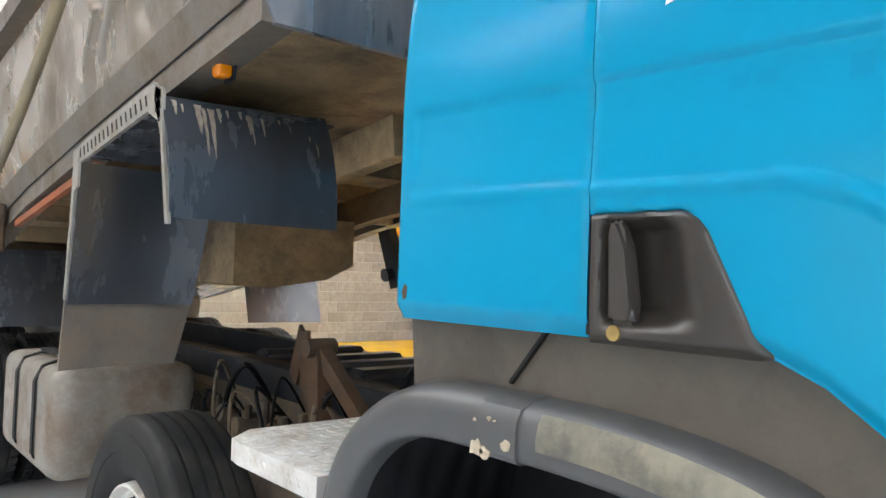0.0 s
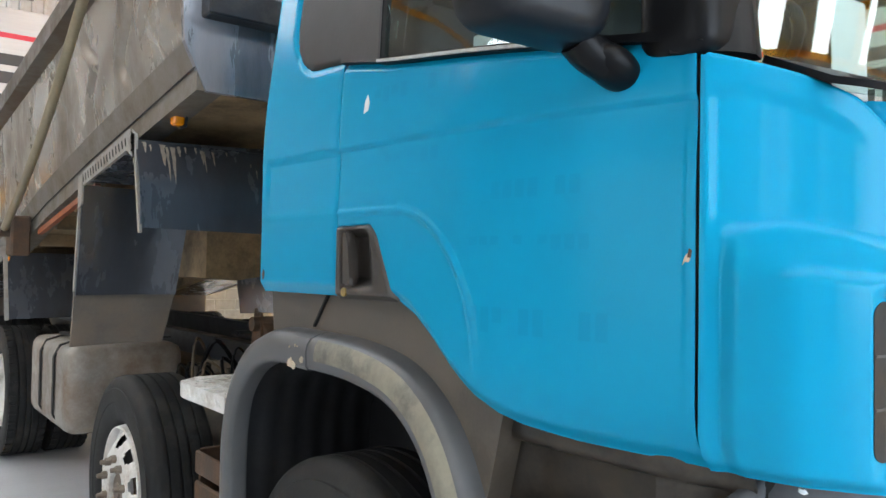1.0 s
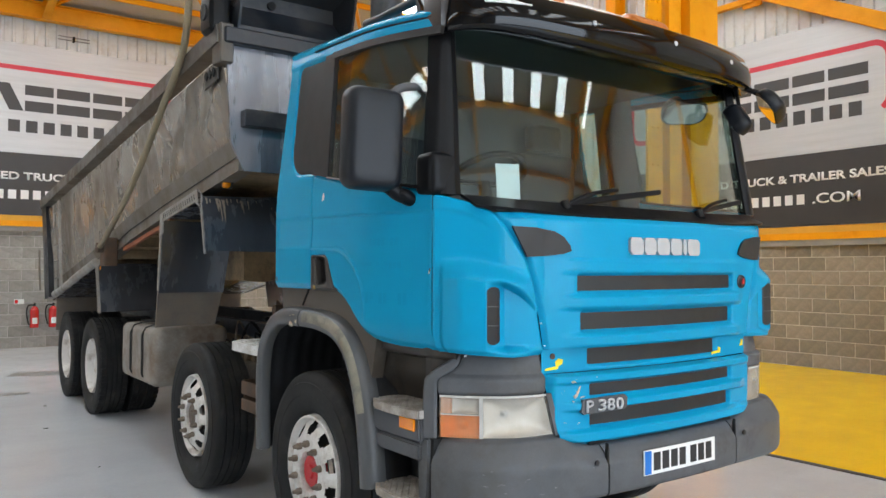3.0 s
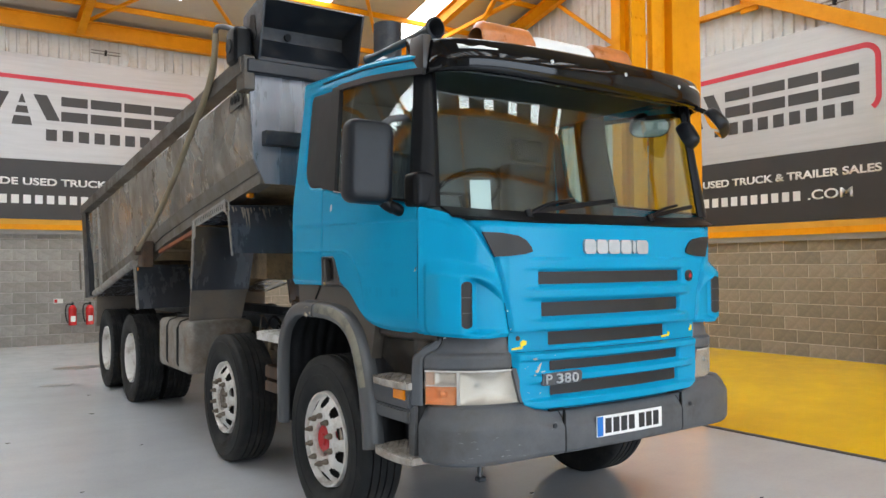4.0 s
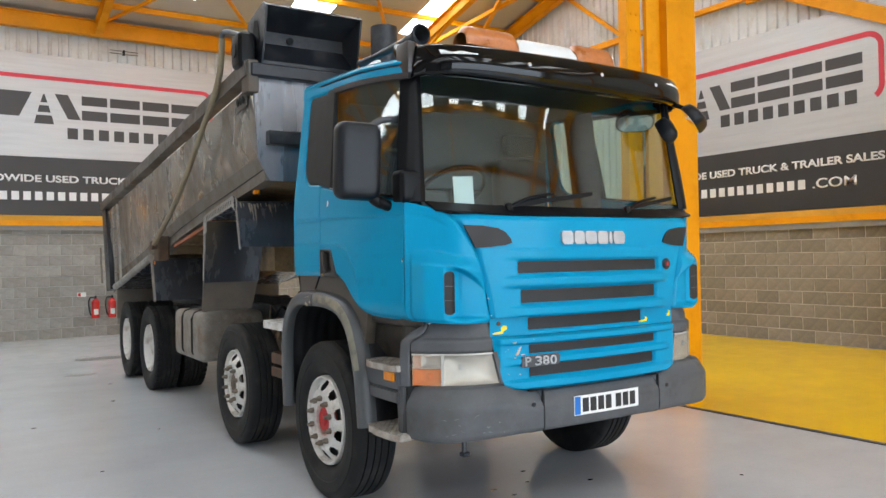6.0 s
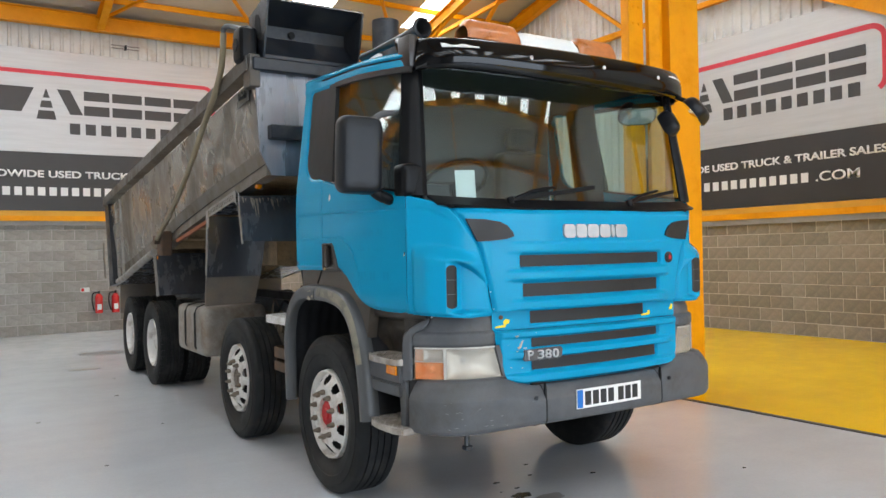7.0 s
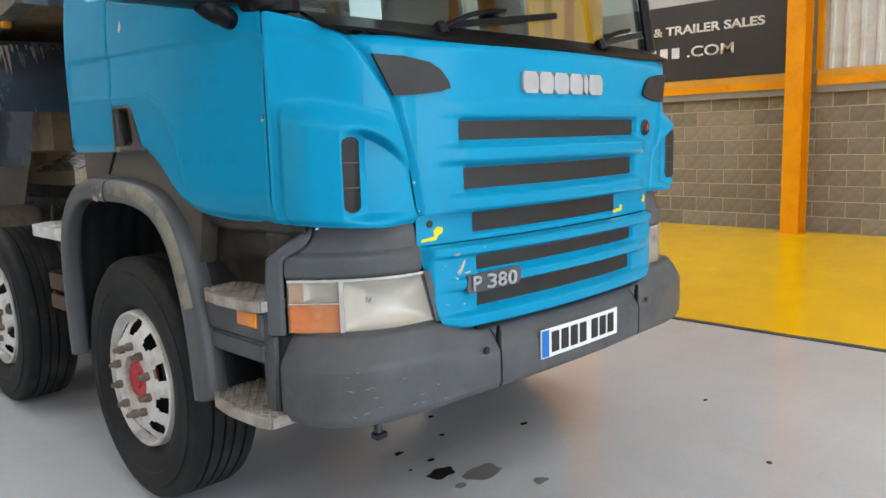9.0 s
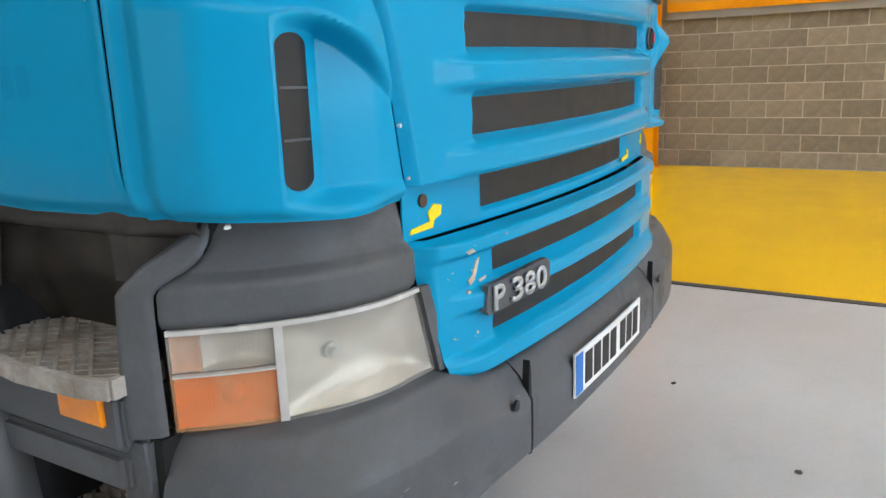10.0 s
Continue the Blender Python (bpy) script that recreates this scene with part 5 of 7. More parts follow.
# wipers
for x0, x1, lift in ((-0.58, -0.06, 0.085), (0.34, 0.80, 0.09)):
    wp = part("wiper", pipe(B(), smooth_path([(x0, screen_y(x0, 1.88) - 0.035, 1.875), (x0 + 0.14, screen_y(x0 + 0.14, 1.93) - 0.035, 1.935), (x0 + 0.32, screen_y(x0 + 0.3, 1.96) - 0.03, 1.88 + lift)], 5), 0.010, 8), BLACK_PLASTIC, truck, "black wiper arm")
    part("wiper_blade", bar(B(), (x0 + 0.05, screen_y(x0 + 0.05, 1.9) - 0.018, 1.895), (x1 + 0.12, screen_y(x1 + 0.12, 1.98) - 0.018, 1.89 + lift), 0.012, 0.025), BLACK_PLASTIC, wp)
    part("wiper_mount", rod(B(), (x0, screen_y(x0, 1.88) - 0.05, 1.855), (x0, screen_y(x0, 1.88) - 0.03, 1.895), 0.022, 12), BLACK_PLASTIC, wp)


# black sun visor over the screen
VISOR = [(0.36, 2.640), (0.22, 2.602), (0.14, 2.584), (0.108, 2.588), (0.095, 2.606), (0.088, 2.66), (0.090, 2.702), (0.098, 2.716), (0.128, 2.772), (0.146, 2.785), (0.20, 2.797), (0.34, 2.822), (0.50, 2.850), (0.52, 2.82), (0.38, 2.74)]
VISOR_PLAN = [(0, 0), (0.4, 0.018), (0.7, 0.055), (0.86, 0.095), (0.96, 0.14), (1.03, 0.205), (1.065, 0.28), (1.078, 0.36)]


def visor_back(x):
    return lerp_at(abs(x), VISOR_PLAN)


def visor_mesh():
    bm = B()
    half = [(p.x, p.y) for p in smooth_path([(a, b, 0) for a, b in VISOR_PLAN], 5)]
    run = [(-a, b) for a, b in half[::-1]] + half[1:]
    rings = []
    for x, back in run:
        k = 1 - back / 0.62
        rings.append([bm.verts.new((x * (1 - 0.025 * (z - 2.6) / 0.28), 0.098 + back + (y - 0.098) * k, z + 0.035 * (abs(x) / 1.07) ** 2 * (1 if z < 2.7 else 0.2))) for y, z in VISOR])
    m = len(VISOR)
    for a, b in zip(rings, rings[1:]):
        for j in range(m):
            bm.faces.new((a[j], a[(j + 1) % m], b[(j + 1) % m], b[j]))
    bm.faces.new(rings[0][::-1])
    bm.faces.new(rings[-1])
    return bm


vis = part("sun_visor", visor_mesh(), BLACK_GLOSS, truck, "glossy black sun visor with scratches", 60)
for x in (-0.87, 0.87):
    part("marker_light", sheet(B(), lambda u, v, x=x: (x - 0.1 + 0.2 * u, 0.094 + visor_back(x - 0.1 + 0.2 * u) + 0.006 + 0.022 * v, 2.731 + 0.030 * v), 8, 3, 0.004), WHITE, vis, "clear roof marker light", 60)
for x in (-0.45, 0.10, 0.62):
    y = 0.098 + visor_back(x)
    part("stud", rod(B(), (x, y + 0.02, 2.70), (x, y - 0.012, 2.70), 0.012, 10), SILVER, vis)
part("bracket", box(B(), -1.095, -1.03, 0.40, 0.54, 2.635, 2.83, 0.02, 2), ROOF_BRACKET, vis, "brown visor end bracket")

# amber light bar on the roof
lb = part("light_bar", box(B(), -0.58, 0.68, 0.56, 0.72, 2.875, 2.915, 0.01), BLACK_PLASTIC, truck, "roof light bar with faded amber domes")


def dome(x0, x1, mat, name, lab, h=0.135):
    bm = B()
    def f(u, v):
        a = math.pi * v
        e = min(1.0, math.sqrt(max(0.0, 1 - max(0, abs(2 * u - 1) - 0.75) ** 2 / 0.0625)) * 0.35 + 0.65)
        return (x0 + (x1 - x0) * u, 0.64 - 0.085 * math.cos(a) * (0.75 + 0.25 * e), 2.915 + h * e * math.sin(a) ** 0.7)
    sheet(bm, f, 14, 14, 0.004)
    part(name, bm, mat, lb, lab, 60)


dome(-0.58, -0.17, AMBER_FADED, "amber_dome", "faded amber dome")
dome(-0.165, 0.33, WHITE, "sign_panel", "plain white centre panel", 0.105)
dome(0.335, 0.68, AMBER_FADED, "amber_dome", "faded amber dome")

# air horn and exhaust stack
hn = B()
revolve(hn, [(0.0, 0.062), (-0.012, 0.062), (-0.02, 0.05), (0.05, 0.038), (0.2, 0.026), (0.62, 0.02), (0.78, 0.03), (0.80, 0.001)], 20)
bmesh.ops.rotate(hn, verts=hn.verts, matrix=Matrix.Rotation(radians(90), 3, 'Z'))
bmesh.ops.translate(hn, verts=hn.verts, vec=(-0.90, 0.58, 2.93))
horn = part("air_horn", hn, STEEL_DARK, truck, "long grey roof air horn")
part("horn_bracket", box(B(), -0.93, -0.87, 0.80, 0.84, 2.82, 2.93, 0.004), STEEL_DARK, horn)
part("horn_bracket", box(B(), -0.82, -0.70, 1.45, 1.53, 2.86, 3.0, 0.004), WHITE, horn)
ex = B()
rod(ex, (-0.31, 2.12, 1.6), (-0.31, 2.12, 3.46), 0.108, 24)
part("exhaust_pipe", ex, STEEL_DARK, truck, "sooty grey exhaust stack behind the cab")


# driver's mirror


def shell(w, h, r, rows):
    """A moulded housing: rounded outlines of shrinking size, one behind the other (y, scale)."""
    bm = B()
    rings = [[bm.verts.new((x * k, y, z * (k + (1 - k) * 0.45))) for x, z in rounded(w, h, r)] for y, k in rows]
    m = len(rings[0])
    for p, q in zip(rings, rings[1:]):
        for j in range(m):
            bm.faces.new((p[j], p[(j + 1) % m], q[(j + 1) % m], q[j]))
    bm.faces.new(rings[0])
    bm.faces.new(rings[-1][::-1])
    return bm


HEAD = pose(-1.347, 0.545, 2.147, 0, 2, -8)
hs = shell(0.262, 0.435, 0.055, [(0.035, 0.94), (0.038, 0.985), (0.03, 1.0), (0.0, 1.0), (-0.025, 0.98), (-0.045, 0.93), (-0.058, 0.84), (-0.064, 0.7), (-0.066, 0.4)])
hs.transform(HEAD)
mir = part("door_mirror", hs, MIRROR_SHELL, truck, "large black door mirror on two arms", 60)
mg = prism(B(), rounded(0.235, 0.40, 0.045), lambda a, b, c: (a, c, b), 0.038, 0.041)
mg.transform(HEAD)
part("mirror_glass", mg, MIRROR_GLASS, mir)
part("mirror_arm", pipe(B(), smooth_path([(-1.25, 0.545, 2.352), (-1.20, 0.545, 2.385), (-1.12, 0.542, 2.402), (-1.055, 0.538, 2.404)], 5), 0.019), GREY_PLASTIC, mir)
part("arm_cap", box(B(), -1.10, -1.045, 0.515, 0.565, 2.38, 2.428, 0.012, 2), BLACK_PLASTIC, mir)
kb = B()
bmesh.ops.create_uvsphere(kb, u_segments=18, v_segments=12, radius=1.0, matrix=pose(-1.195, 0.512, 1.905, 0, 25, 0) @ Matrix.Diagonal((0.060, 0.042, 0.032, 1)))
pipe(kb, smooth_path([(-1.265, 0.53, 1.945), (-1.24, 0.525, 1.925), (-1.21, 0.515, 1.91)], 4), 0.034)
part("mirror_knuckle", kb, BLACK_PLASTIC, mir, "black ball joint of the mirror arm", 60)
ab = box(B(), -1.178, -1.035, 0.345, 0.485, 1.905, 2.092, 0.042, 4)
part("arm_bracket", ab, BLACK_PLASTIC, truck, "black mirror arm cover at the pillar", 60)
# front blind-spot mirror hanging from the visor, a smaller one beside it, and the kerb mirror over the far door
def small_mirror(name, label, at, facing, w, h, roll):
    """A shallow moulded housing whose glass looks along facing."""
    q = (-Vector(facing)).to_track_quat('-Y', 'Z').to_matrix().to_4x4()
    m = Matrix.Translation(at) @ q @ Matrix.Rotation(radians(roll), 4, 'Y')
    bm = shell(w, h, min(w, h) * 0.42, [(0.03, 0.9), (0.035, 0.97), (0.025, 1.0), (0.0, 0.97), (-0.025, 0.85), (-0.042, 0.6), (-0.05, 0.3)])
    bm.transform(m)
    ob = part(name, bm, MIRROR_SHELL, truck, label, 60)
    gl = prism(B(), rounded(w * 0.88, h * 0.86, min(w, h) * 0.36), lambda a, b, c: (a, c, b), 0.0355, 0.038)
    gl.transform(m)
    part("mirror_glass", gl, MIRROR_GLASS, ob)
    return ob


fmo = small_mirror("front_mirror", "black front blind-spot mirror under the visor", (0.985, 0.125, 2.515), (-0.50, 0.62, -0.60), 0.25, 0.17, 20)
part("mirror_arm", pipe(B(), smooth_path([(0.985, 0.135, 2.545), (0.94, 0.18, 2.585), (0.90, 0.26, 2.63)], 5), 0.016), BLACK_PLASTIC, fmo)
dmo = small_mirror("front_mirror", "small black mirror before the screen", (0.84, 0.24, 2.44), (-0.1, 0.8, -0.55), 0.12, 0.19, 10)
part("mirror_arm", pipe(B(), [(0.84, 0.235, 2.50), (0.85, 0.25, 2.57), (0.86, 0.27, 2.62)], 0.012), BLACK_PLASTIC, dmo)
kmo = small_mirror("kerb_mirror", "kerb mirror hung over the passenger door", (1.20, 0.87, 2.64), (-0.35, -0.45, -0.82), 0.30, 0.21, 0)
part("mirror_arm", pipe(B(), smooth_path([(1.20, 0.88, 2.665), (1.19, 0.89, 2.73), (1.12, 0.90, 2.80)], 5), 0.016), BLACK_PLASTIC, kmo)

# ---- cab interior ----
def dash_pt(u, v):
    x = -1.02 + 2.04 * u
    return (x, 0.36 + 0.42 * v, 1.845 - 0.05 * v + 0.03 * math.sin(3 * u) - 0.25 * step01(0.8, 1, v))


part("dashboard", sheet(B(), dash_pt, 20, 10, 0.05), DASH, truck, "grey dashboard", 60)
wh = B()
pipe(wh, [Matrix.Rotation(radians(-35), 3, 'X') @ Vector((0.22 * math.cos(k * math.pi / 14), 0.22 * math.sin(k * math.pi / 14), 0)) + Vector((-0.62, 0.70, 2.02)) for k in range(29)], 0.016, 8)
bar(wh, (-0.82, 0.70, 2.02), (-0.42, 0.70, 2.02), 0.05, 0.02)
rod(wh, (-0.62, 0.70, 2.02), (-0.62, 0.62, 1.82), 0.035)
part("steering_wheel", wh, BLACK_PLASTIC, truck, "black steering wheel", 60)
for x in (-0.62, 0.62):
    se = B()
    box(se, x - 0.25, x + 0.25, 1.05, 1.55, 1.60, 1.76, 0.05, 2)
    box(se, x - 0.24, x + 0.24, 1.50, 1.66, 1.72, 2.38, 0.06, 2)
    box(se, x - 0.14, x + 0.14, 1.53, 1.64, 2.40, 2.58, 0.05, 2)
    rod(se, (x, 1.3, 1.33), (x, 1.3, 1.62), 0.12, 14)
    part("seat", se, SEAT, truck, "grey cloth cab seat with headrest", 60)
pb = B()
bar(pb, (-0.79, screen_y(0.79, 1.9) + 0.05, 1.875), (-0.80, screen_y(0.79, 2.0) + 0.035, 2.06), 0.135, 0.002, (0, 1, 0))
single("paper_card", pb, WHITE, "white paper card propped behind the windscreen", "card", smooth=0)
pc = B()
box(pc, -1.035, -1.03, 1.0, 1.07, 2.04, 2.12)
part("window_sticker", pc, WHITE, truck, "small pale notice in the cab")


# ---- bumper, lamps, steps ----
BUMP_PLAN = [(p.x, p.y) for p in smooth_path([(0, 0.007, 0), (0.3, 0.013, 0), (0.55, 0.029, 0), (0.75, 0.048, 0), (0.90, 0.075, 0), (1.0, 0.108, 0), (1.075, 0.155, 0), (1.125, 0.22, 0), (1.150, 0.30, 0), (1.158, 0.375, 0)], 10)]


def bumper_y(x):
    return lerp_at(abs(x), BUMP_PLAN)


BUMPER = [(0.06, 0.0), (0.015, 0.02), (0.002, 0.09), (0.0, 0.20), (0.0, 0.62), (0.008, 0.70), (0.034, 0.86), (0.058, 0.96), (0.10, 0.995), (0.17, 1.0)]


def bump_low(a):
    return 0.612 - 0.012 * step01(0.5, 1.0, a)


def bump_pt(x0, x1):
    prof = BUMPER
    def f(u, v):
        x = x0 + (x1 - x0) * u
        t = v * (len(prof) - 1)
        i = min(int(t), len(prof) - 2)
        q = t - i
        o = prof[i][0] * (1 - q) + prof[i + 1][0] * q
        h = prof[i][1] * (1 - q) + prof[i + 1][1] * q
        a = abs(x)
        lo = bump_low(a)
        hi = 0.838 + 0.058 * step01(0.50, 0.72, a)
        return (x, bumper_y(x) + o, lo + (hi - lo) * h)
    return f


part("bumper_centre", sheet(B(), bump_pt(-0.462, 0.462), 30, 32, 0.02), GREY_PLASTIC, truck, "scuffed dark grey bumper centre", 50)
for sx in (-1, 1):
    # corner piece: front part and the turn to the side as one sheet
    cp_pts = [(0.472, bumper_y(0.472))] + [p for p in BUMP_PLAN if p[0] > 0.48]
    prof = BUMPER
    def corner_f(u, v, sx=sx, cp_pts=cp_pts):
        t = u * (len(cp_pts) - 1)
        i = min(int(t), len(cp_pts) - 2)
        q = t - i
        x = cp_pts[i][0] * (1 - q) + cp_pts[i + 1][0] * q
        y = cp_pts[i][1] * (1 - q) + cp_pts[i + 1][1] * q
        i0, i1 = max(i - 1, 0), min(i + 2, len(cp_pts) - 1)
        tx, ty = cp_pts[i1][0] - cp_pts[i0][0], cp_pts[i1][1] - cp_pts[i0][1]
        k = math.hypot(tx, ty)
        tv = v * (len(prof) - 1)
        j = min(int(tv), len(prof) - 2)
        w_ = tv - j
        o = prof[j][0] * (1 - w_) + prof[j + 1][0] * w_
        h = prof[j][1] * (1 - w_) + prof[j + 1][1] * w_
        lo = bump_low(x)
        hi = 0.838 + 0.058 * step01(0.50, 0.72, x)
        return (sx * (x - ty / k * o), y + tx / k * o, lo + (hi - lo) * h)
    bc = part("bumper_corner", sheet(B(), corner_f, 80, 36, 0.02 * sx), GREY_PLASTIC, truck, "scuffed dark grey bumper corner", 50)
    part("seam", prism(B(), [(0.4615, 0.625), (0.4725, 0.625), (0.4725, 0.80), (0.468, 0.845), (0.4615, 0.82)], lambda a, q, c: (sx * a, bumper_y(a) + c, q), 0.004, 0.02), DARK, bc, smooth=0)
    part("bolt", rod(B(), (sx * 0.54, bumper_y(0.54) - 0.001, 0.77), (sx * 0.54, bumper_y(0.54) - 0.006, 0.77), 0.013, 12), STEEL_DARK, bc)
rnd = random.Random(31)
for k in range(26):
    x = rnd.choice((-1, -1, 1)) * (1.07 - 0.55 * rnd.random() ** 1.6)
    z = 0.63 + 0.16 * rnd.random() ** 1.5
    w_, h_ = rnd.uniform(0.004, 0.024), rnd.uniform(0.001, 0.0025)
    tl = rnd.uniform(-0.3, 0.3) * w_
    part("scuff", prism(B(), [(x, z), (x + w_ * 0.5, z + tl * 0.5 - h_), (x + w_, z + tl), (x + w_ * 0.4, z + tl * 0.4 + h_)], lambda a, q, c: (a, bumper_y(a) - 0.0005 - c, q), -0.002, 0.0008), SCUFF, truck, smooth=0)
# dark box that paints the shade behind the bumper joints
part("bumper_seam", box(B(), -0.52, 0.52, 0.09, 0.12, 0.60, 0.86), DARK, truck, "dark backing for the shade behind the bumper")
# tow pin under the bumper
tp = B()
rod(tp, (-0.86, 0.25, 0.60), (-0.87, 0.24, 0.50), 0.014, 8)
box(tp, -0.89, -0.84, 0.22, 0.26, 0.49, 0.515, 0.005)
part("hook", tp, STEEL_DARK, truck, "small steel hook under the bumper")

# number plate: its characters are plain bars
npl = part("number_plate", sheet(B(), lambda u, v: (-0.26 + 0.52 * u, bumper_y(-0.26 + 0.52 * u) - 0.008, 0.676 + 0.111 * v), 10, 2, 0.005), PLATE, truck, "white number plate with a blue band", 0)
part("blue_band", prism(B(), [(-0.256, 0.68), (-0.214, 0.68), (-0.214, 0.783), (-0.256, 0.783)], lambda a, b, c: (a, bumper_y(a) - 0.008 - c, b), 0.0005, 0.002), PLATE_BLUE, npl)
for k in range(7):
    a = -0.198 + k * 0.060 + (0.022 if k > 3 else 0)
    part("plate_bar", prism(B(), [(a, 0.692), (a + 0.046, 0.692), (a + 0.046, 0.772), (a, 0.772)], lambda p, q, c: (p, bumper_y(p) - 0.008 - c, q), 0.0005, 0.002), INK, npl)


# headlamps
def lamp_sheet(a0, a1, z0, z1, out, sx, n=10, th=0.004):
    def f(u, v):
        a = a0 + (a1 - a0) * u
        z = z0 + (z1 - z0) * v
        a -= 0.048 * max(0.0, 1 - (a - 0.742) / 0.26) * (1.075 - z) / 0.18
        return skin(s_of_x(a), z, out, sx)
    return sheet(B(), f, n, 6, th)


def seam_a(z):
    """Where the panel over the lamp meets the band beside it."""
    return lerp_at(z, [(1.07, 1.128), (1.128, 1.127), (1.145, 1.119), (1.157, 1.106), (1.170, 1.090), (1.185, 1.078), (1.205, 1.070), (1.25, 1.064)])


def band_s(z):
    """Rear edge of that band, along the skin."""
    if z < 1.13:
        return s_of_y(0.452) - 0.03 * (z - 0.885) / 0.245
    return lerp_at(z, [(1.13, s_of_y(0.452) - 0.03), (1.155, s_of_x(1.150)), (1.17, s_of_x(1.142)), (1.198, s_of_x(1.115)), (1.225, s_of_x(1.09)), (1.25, s_of_x(1.074))])


def lamp_bowl(a0, a1, z0, z1, deep, sx, out=-0.012, n=16):
    """A dished reflector behind the lens."""
    def f(u, v):
        a, z = a0 + (a1 - a0) * u, z0 + (z1 - z0) * v
        a -= 0.048 * max(0.0, 1 - (a - 0.742) / 0.26) * (1.075 - z) / 0.18
        k = max(0.0, 1 - max(abs(2 * u - 1), abs(2 * v - 1)) ** 2.2)
        return skin(s_of_x(a), z, out - deep * k ** 0.7, sx)
    return sheet(B(), f, n, 12, 0.003)


for sx in (-1, 1):
    hl = part("headlight", lamp_sheet(0.738, 1.128, 0.890, 1.074, -0.058, sx, 20), GREY_PLASTIC, truck, "worn hazy headlight with an amber indicator")
    # pale top strip and divider of the lens
    for a0, a1, z0, z1 in ((0.748, 1.124, 1.063, 1.071), (1.002, 1.013, 0.897, 1.063), (1.013, 1.122, 0.991, 0.9945)):
        part("lens_rim", lamp_sheet(a0, a1, z0, z1, -0.003, sx, 12, 0.010), RIM_CLEAR, hl, smooth=0)
    part("bezel", lamp_sheet(0.722, 0.747, 0.892, 1.072, -0.002, sx, 3, 0.012), GREY_PLASTIC, hl, "grey bezel at the inner end")
    part("reflector", lamp_bowl(0.748, 1.003, 0.896, 1.064, 0.034, sx), REFLECTOR, hl, "silver dished reflector")
    for a, z, r in ((0.925, 0.992, 0.016),):
        c = Vector(skin(s_of_x(a), z, -0.040, sx))
        d = (Vector(skin(s_of_x(a), z, 0.0, sx)) - c).normalized()
        bl = B()
        rod(bl, c, c + d * 0.012, r, 20)
        rod(bl, c + d * 0.012, c + d * 0.024, r * 0.55, 16, r * 0.40)
        part("bulb_cap", bl, SILVER, hl, "round bulb holder", 40)
    part("cover_glass", lamp_sheet(0.748, 1.002, 0.895, 1.063, -0.004, sx, 14), LENS, hl, "hazy fluted lens")
    part("side_reflector", lamp_bowl(1.013, 1.094, 0.9945, 1.063, 0.022, sx, n=10), REFLECTOR, hl, "clear side lamp")
    part("side_lens", lamp_bowl(1.094, 1.124, 0.9945, 1.063, 0.008, sx, n=6), AMBER_PALE, hl, "faded amber end")
    part("indicator", lamp_bowl(1.013, 1.124, 0.896, 0.9915, 0.018, sx, n=12), AMBER, hl, "amber indicator")
    c = Vector(skin(s_of_x(1.065), 0.947, -0.030, sx))
    ib = B()
    bmesh.ops.create_uvsphere(ib, u_segments=14, v_segments=10, radius=0.021, matrix=Matrix.Translation(c))
    part("indicator_bulb", ib, ORANGE_LAMP, hl, "orange bulb", 60)
    part("cover_glass", lamp_sheet(1.013, 1.125, 0.993, 1.063, -0.004, sx), LENS, hl, "hazy fluted lens")
    part("cover_glass", lamp_sheet(1.013, 1.125, 0.895, 0.9925, -0.004, sx), AMBER_LENS, hl, "hazy amber lens")
    part("drain_hole", prism(B(), [(1.060 + 0.012 * math.cos(k * 0.7), 1.0675 + 0.005 * math.sin(k * 0.7)) for k in range(9)], lambda a, q, c: skin(s_of_x(a), q, c, sx), -0.010, 0.0005), DARK, hl, smooth=0)
    part("lamp_gap", lamp_sheet(0.75, 1.12, 0.876, 0.892, -0.03, sx, 14), DARK, truck, "dark strip for the shade under the headlight")

    # grey moulded panel over the lamp, its lower half stepped forward
    def over(u, v, sx=sx):
        z = 1.074 + (1.265 - 1.074) * v
        a = 0.742 + (seam_a(z) - 0.742) * u
        o = -0.001 - 0.024 * step01(1.132, 1.158, z) - 0.016 * step01(1.16, 1.25, z) - 0.010 * (1 - step01(1.074, 1.086, z)) - 0.012 * (1 - step01(0.742, 0.757, a)) - 0.006 * step01(seam_a(z) - 0.008, seam_a(z), a)
        return skin(s_of_x(a), z, o, sx)
    part("lamp_surround", sheet(B(), over, 44, 40, 0.006), GREY_PLASTIC, truck, "dark grey moulded panel over the headlight", 50)

    # dark sheet behind the panel joint, in place of its shade
    def seam_back(u, v, sx=sx):
        z = 0.89 + 0.345 * v
        return skin(s_of_x(seam_a(z)) - 0.004 + 0.016 * u, z, -0.040, sx)
    part("panel_seam", sheet(B(), seam_back, 4, 30, 0.004), DARK, truck, "dark sheet for the shade beside the headlight panel", 60)

    # band between lamp and steps, turning forward at its top
    def edge_band(u, v, sx=sx):
        z = 0.888 + 0.385 * v
        sa = s_of_x(seam_a(z)) + 0.010
        sb = band_s(z)
        s = sa + (sb - sa) * min(1.0, u / 0.75)
        o = -0.002 - 0.007 * (1 - step01(0, 0.010, s - sa)) - 0.007 * step01(sb - 0.012, sb, s) - 0.040 * step01(1.14, 1.26, z)
        p = Vector(skin(s, z, o, sx))
        if u > 0.75:
            p += Vector((-sx * 0.10, 0.012, 0)) * ((u - 0.75) / 0.25)
        return p
    part("lamp_edge_band", sheet(B(), edge_band, 24, 40, 0.004), GREY_PLASTIC, truck, "dark grey band between headlight and steps", 50)
    ed = B()
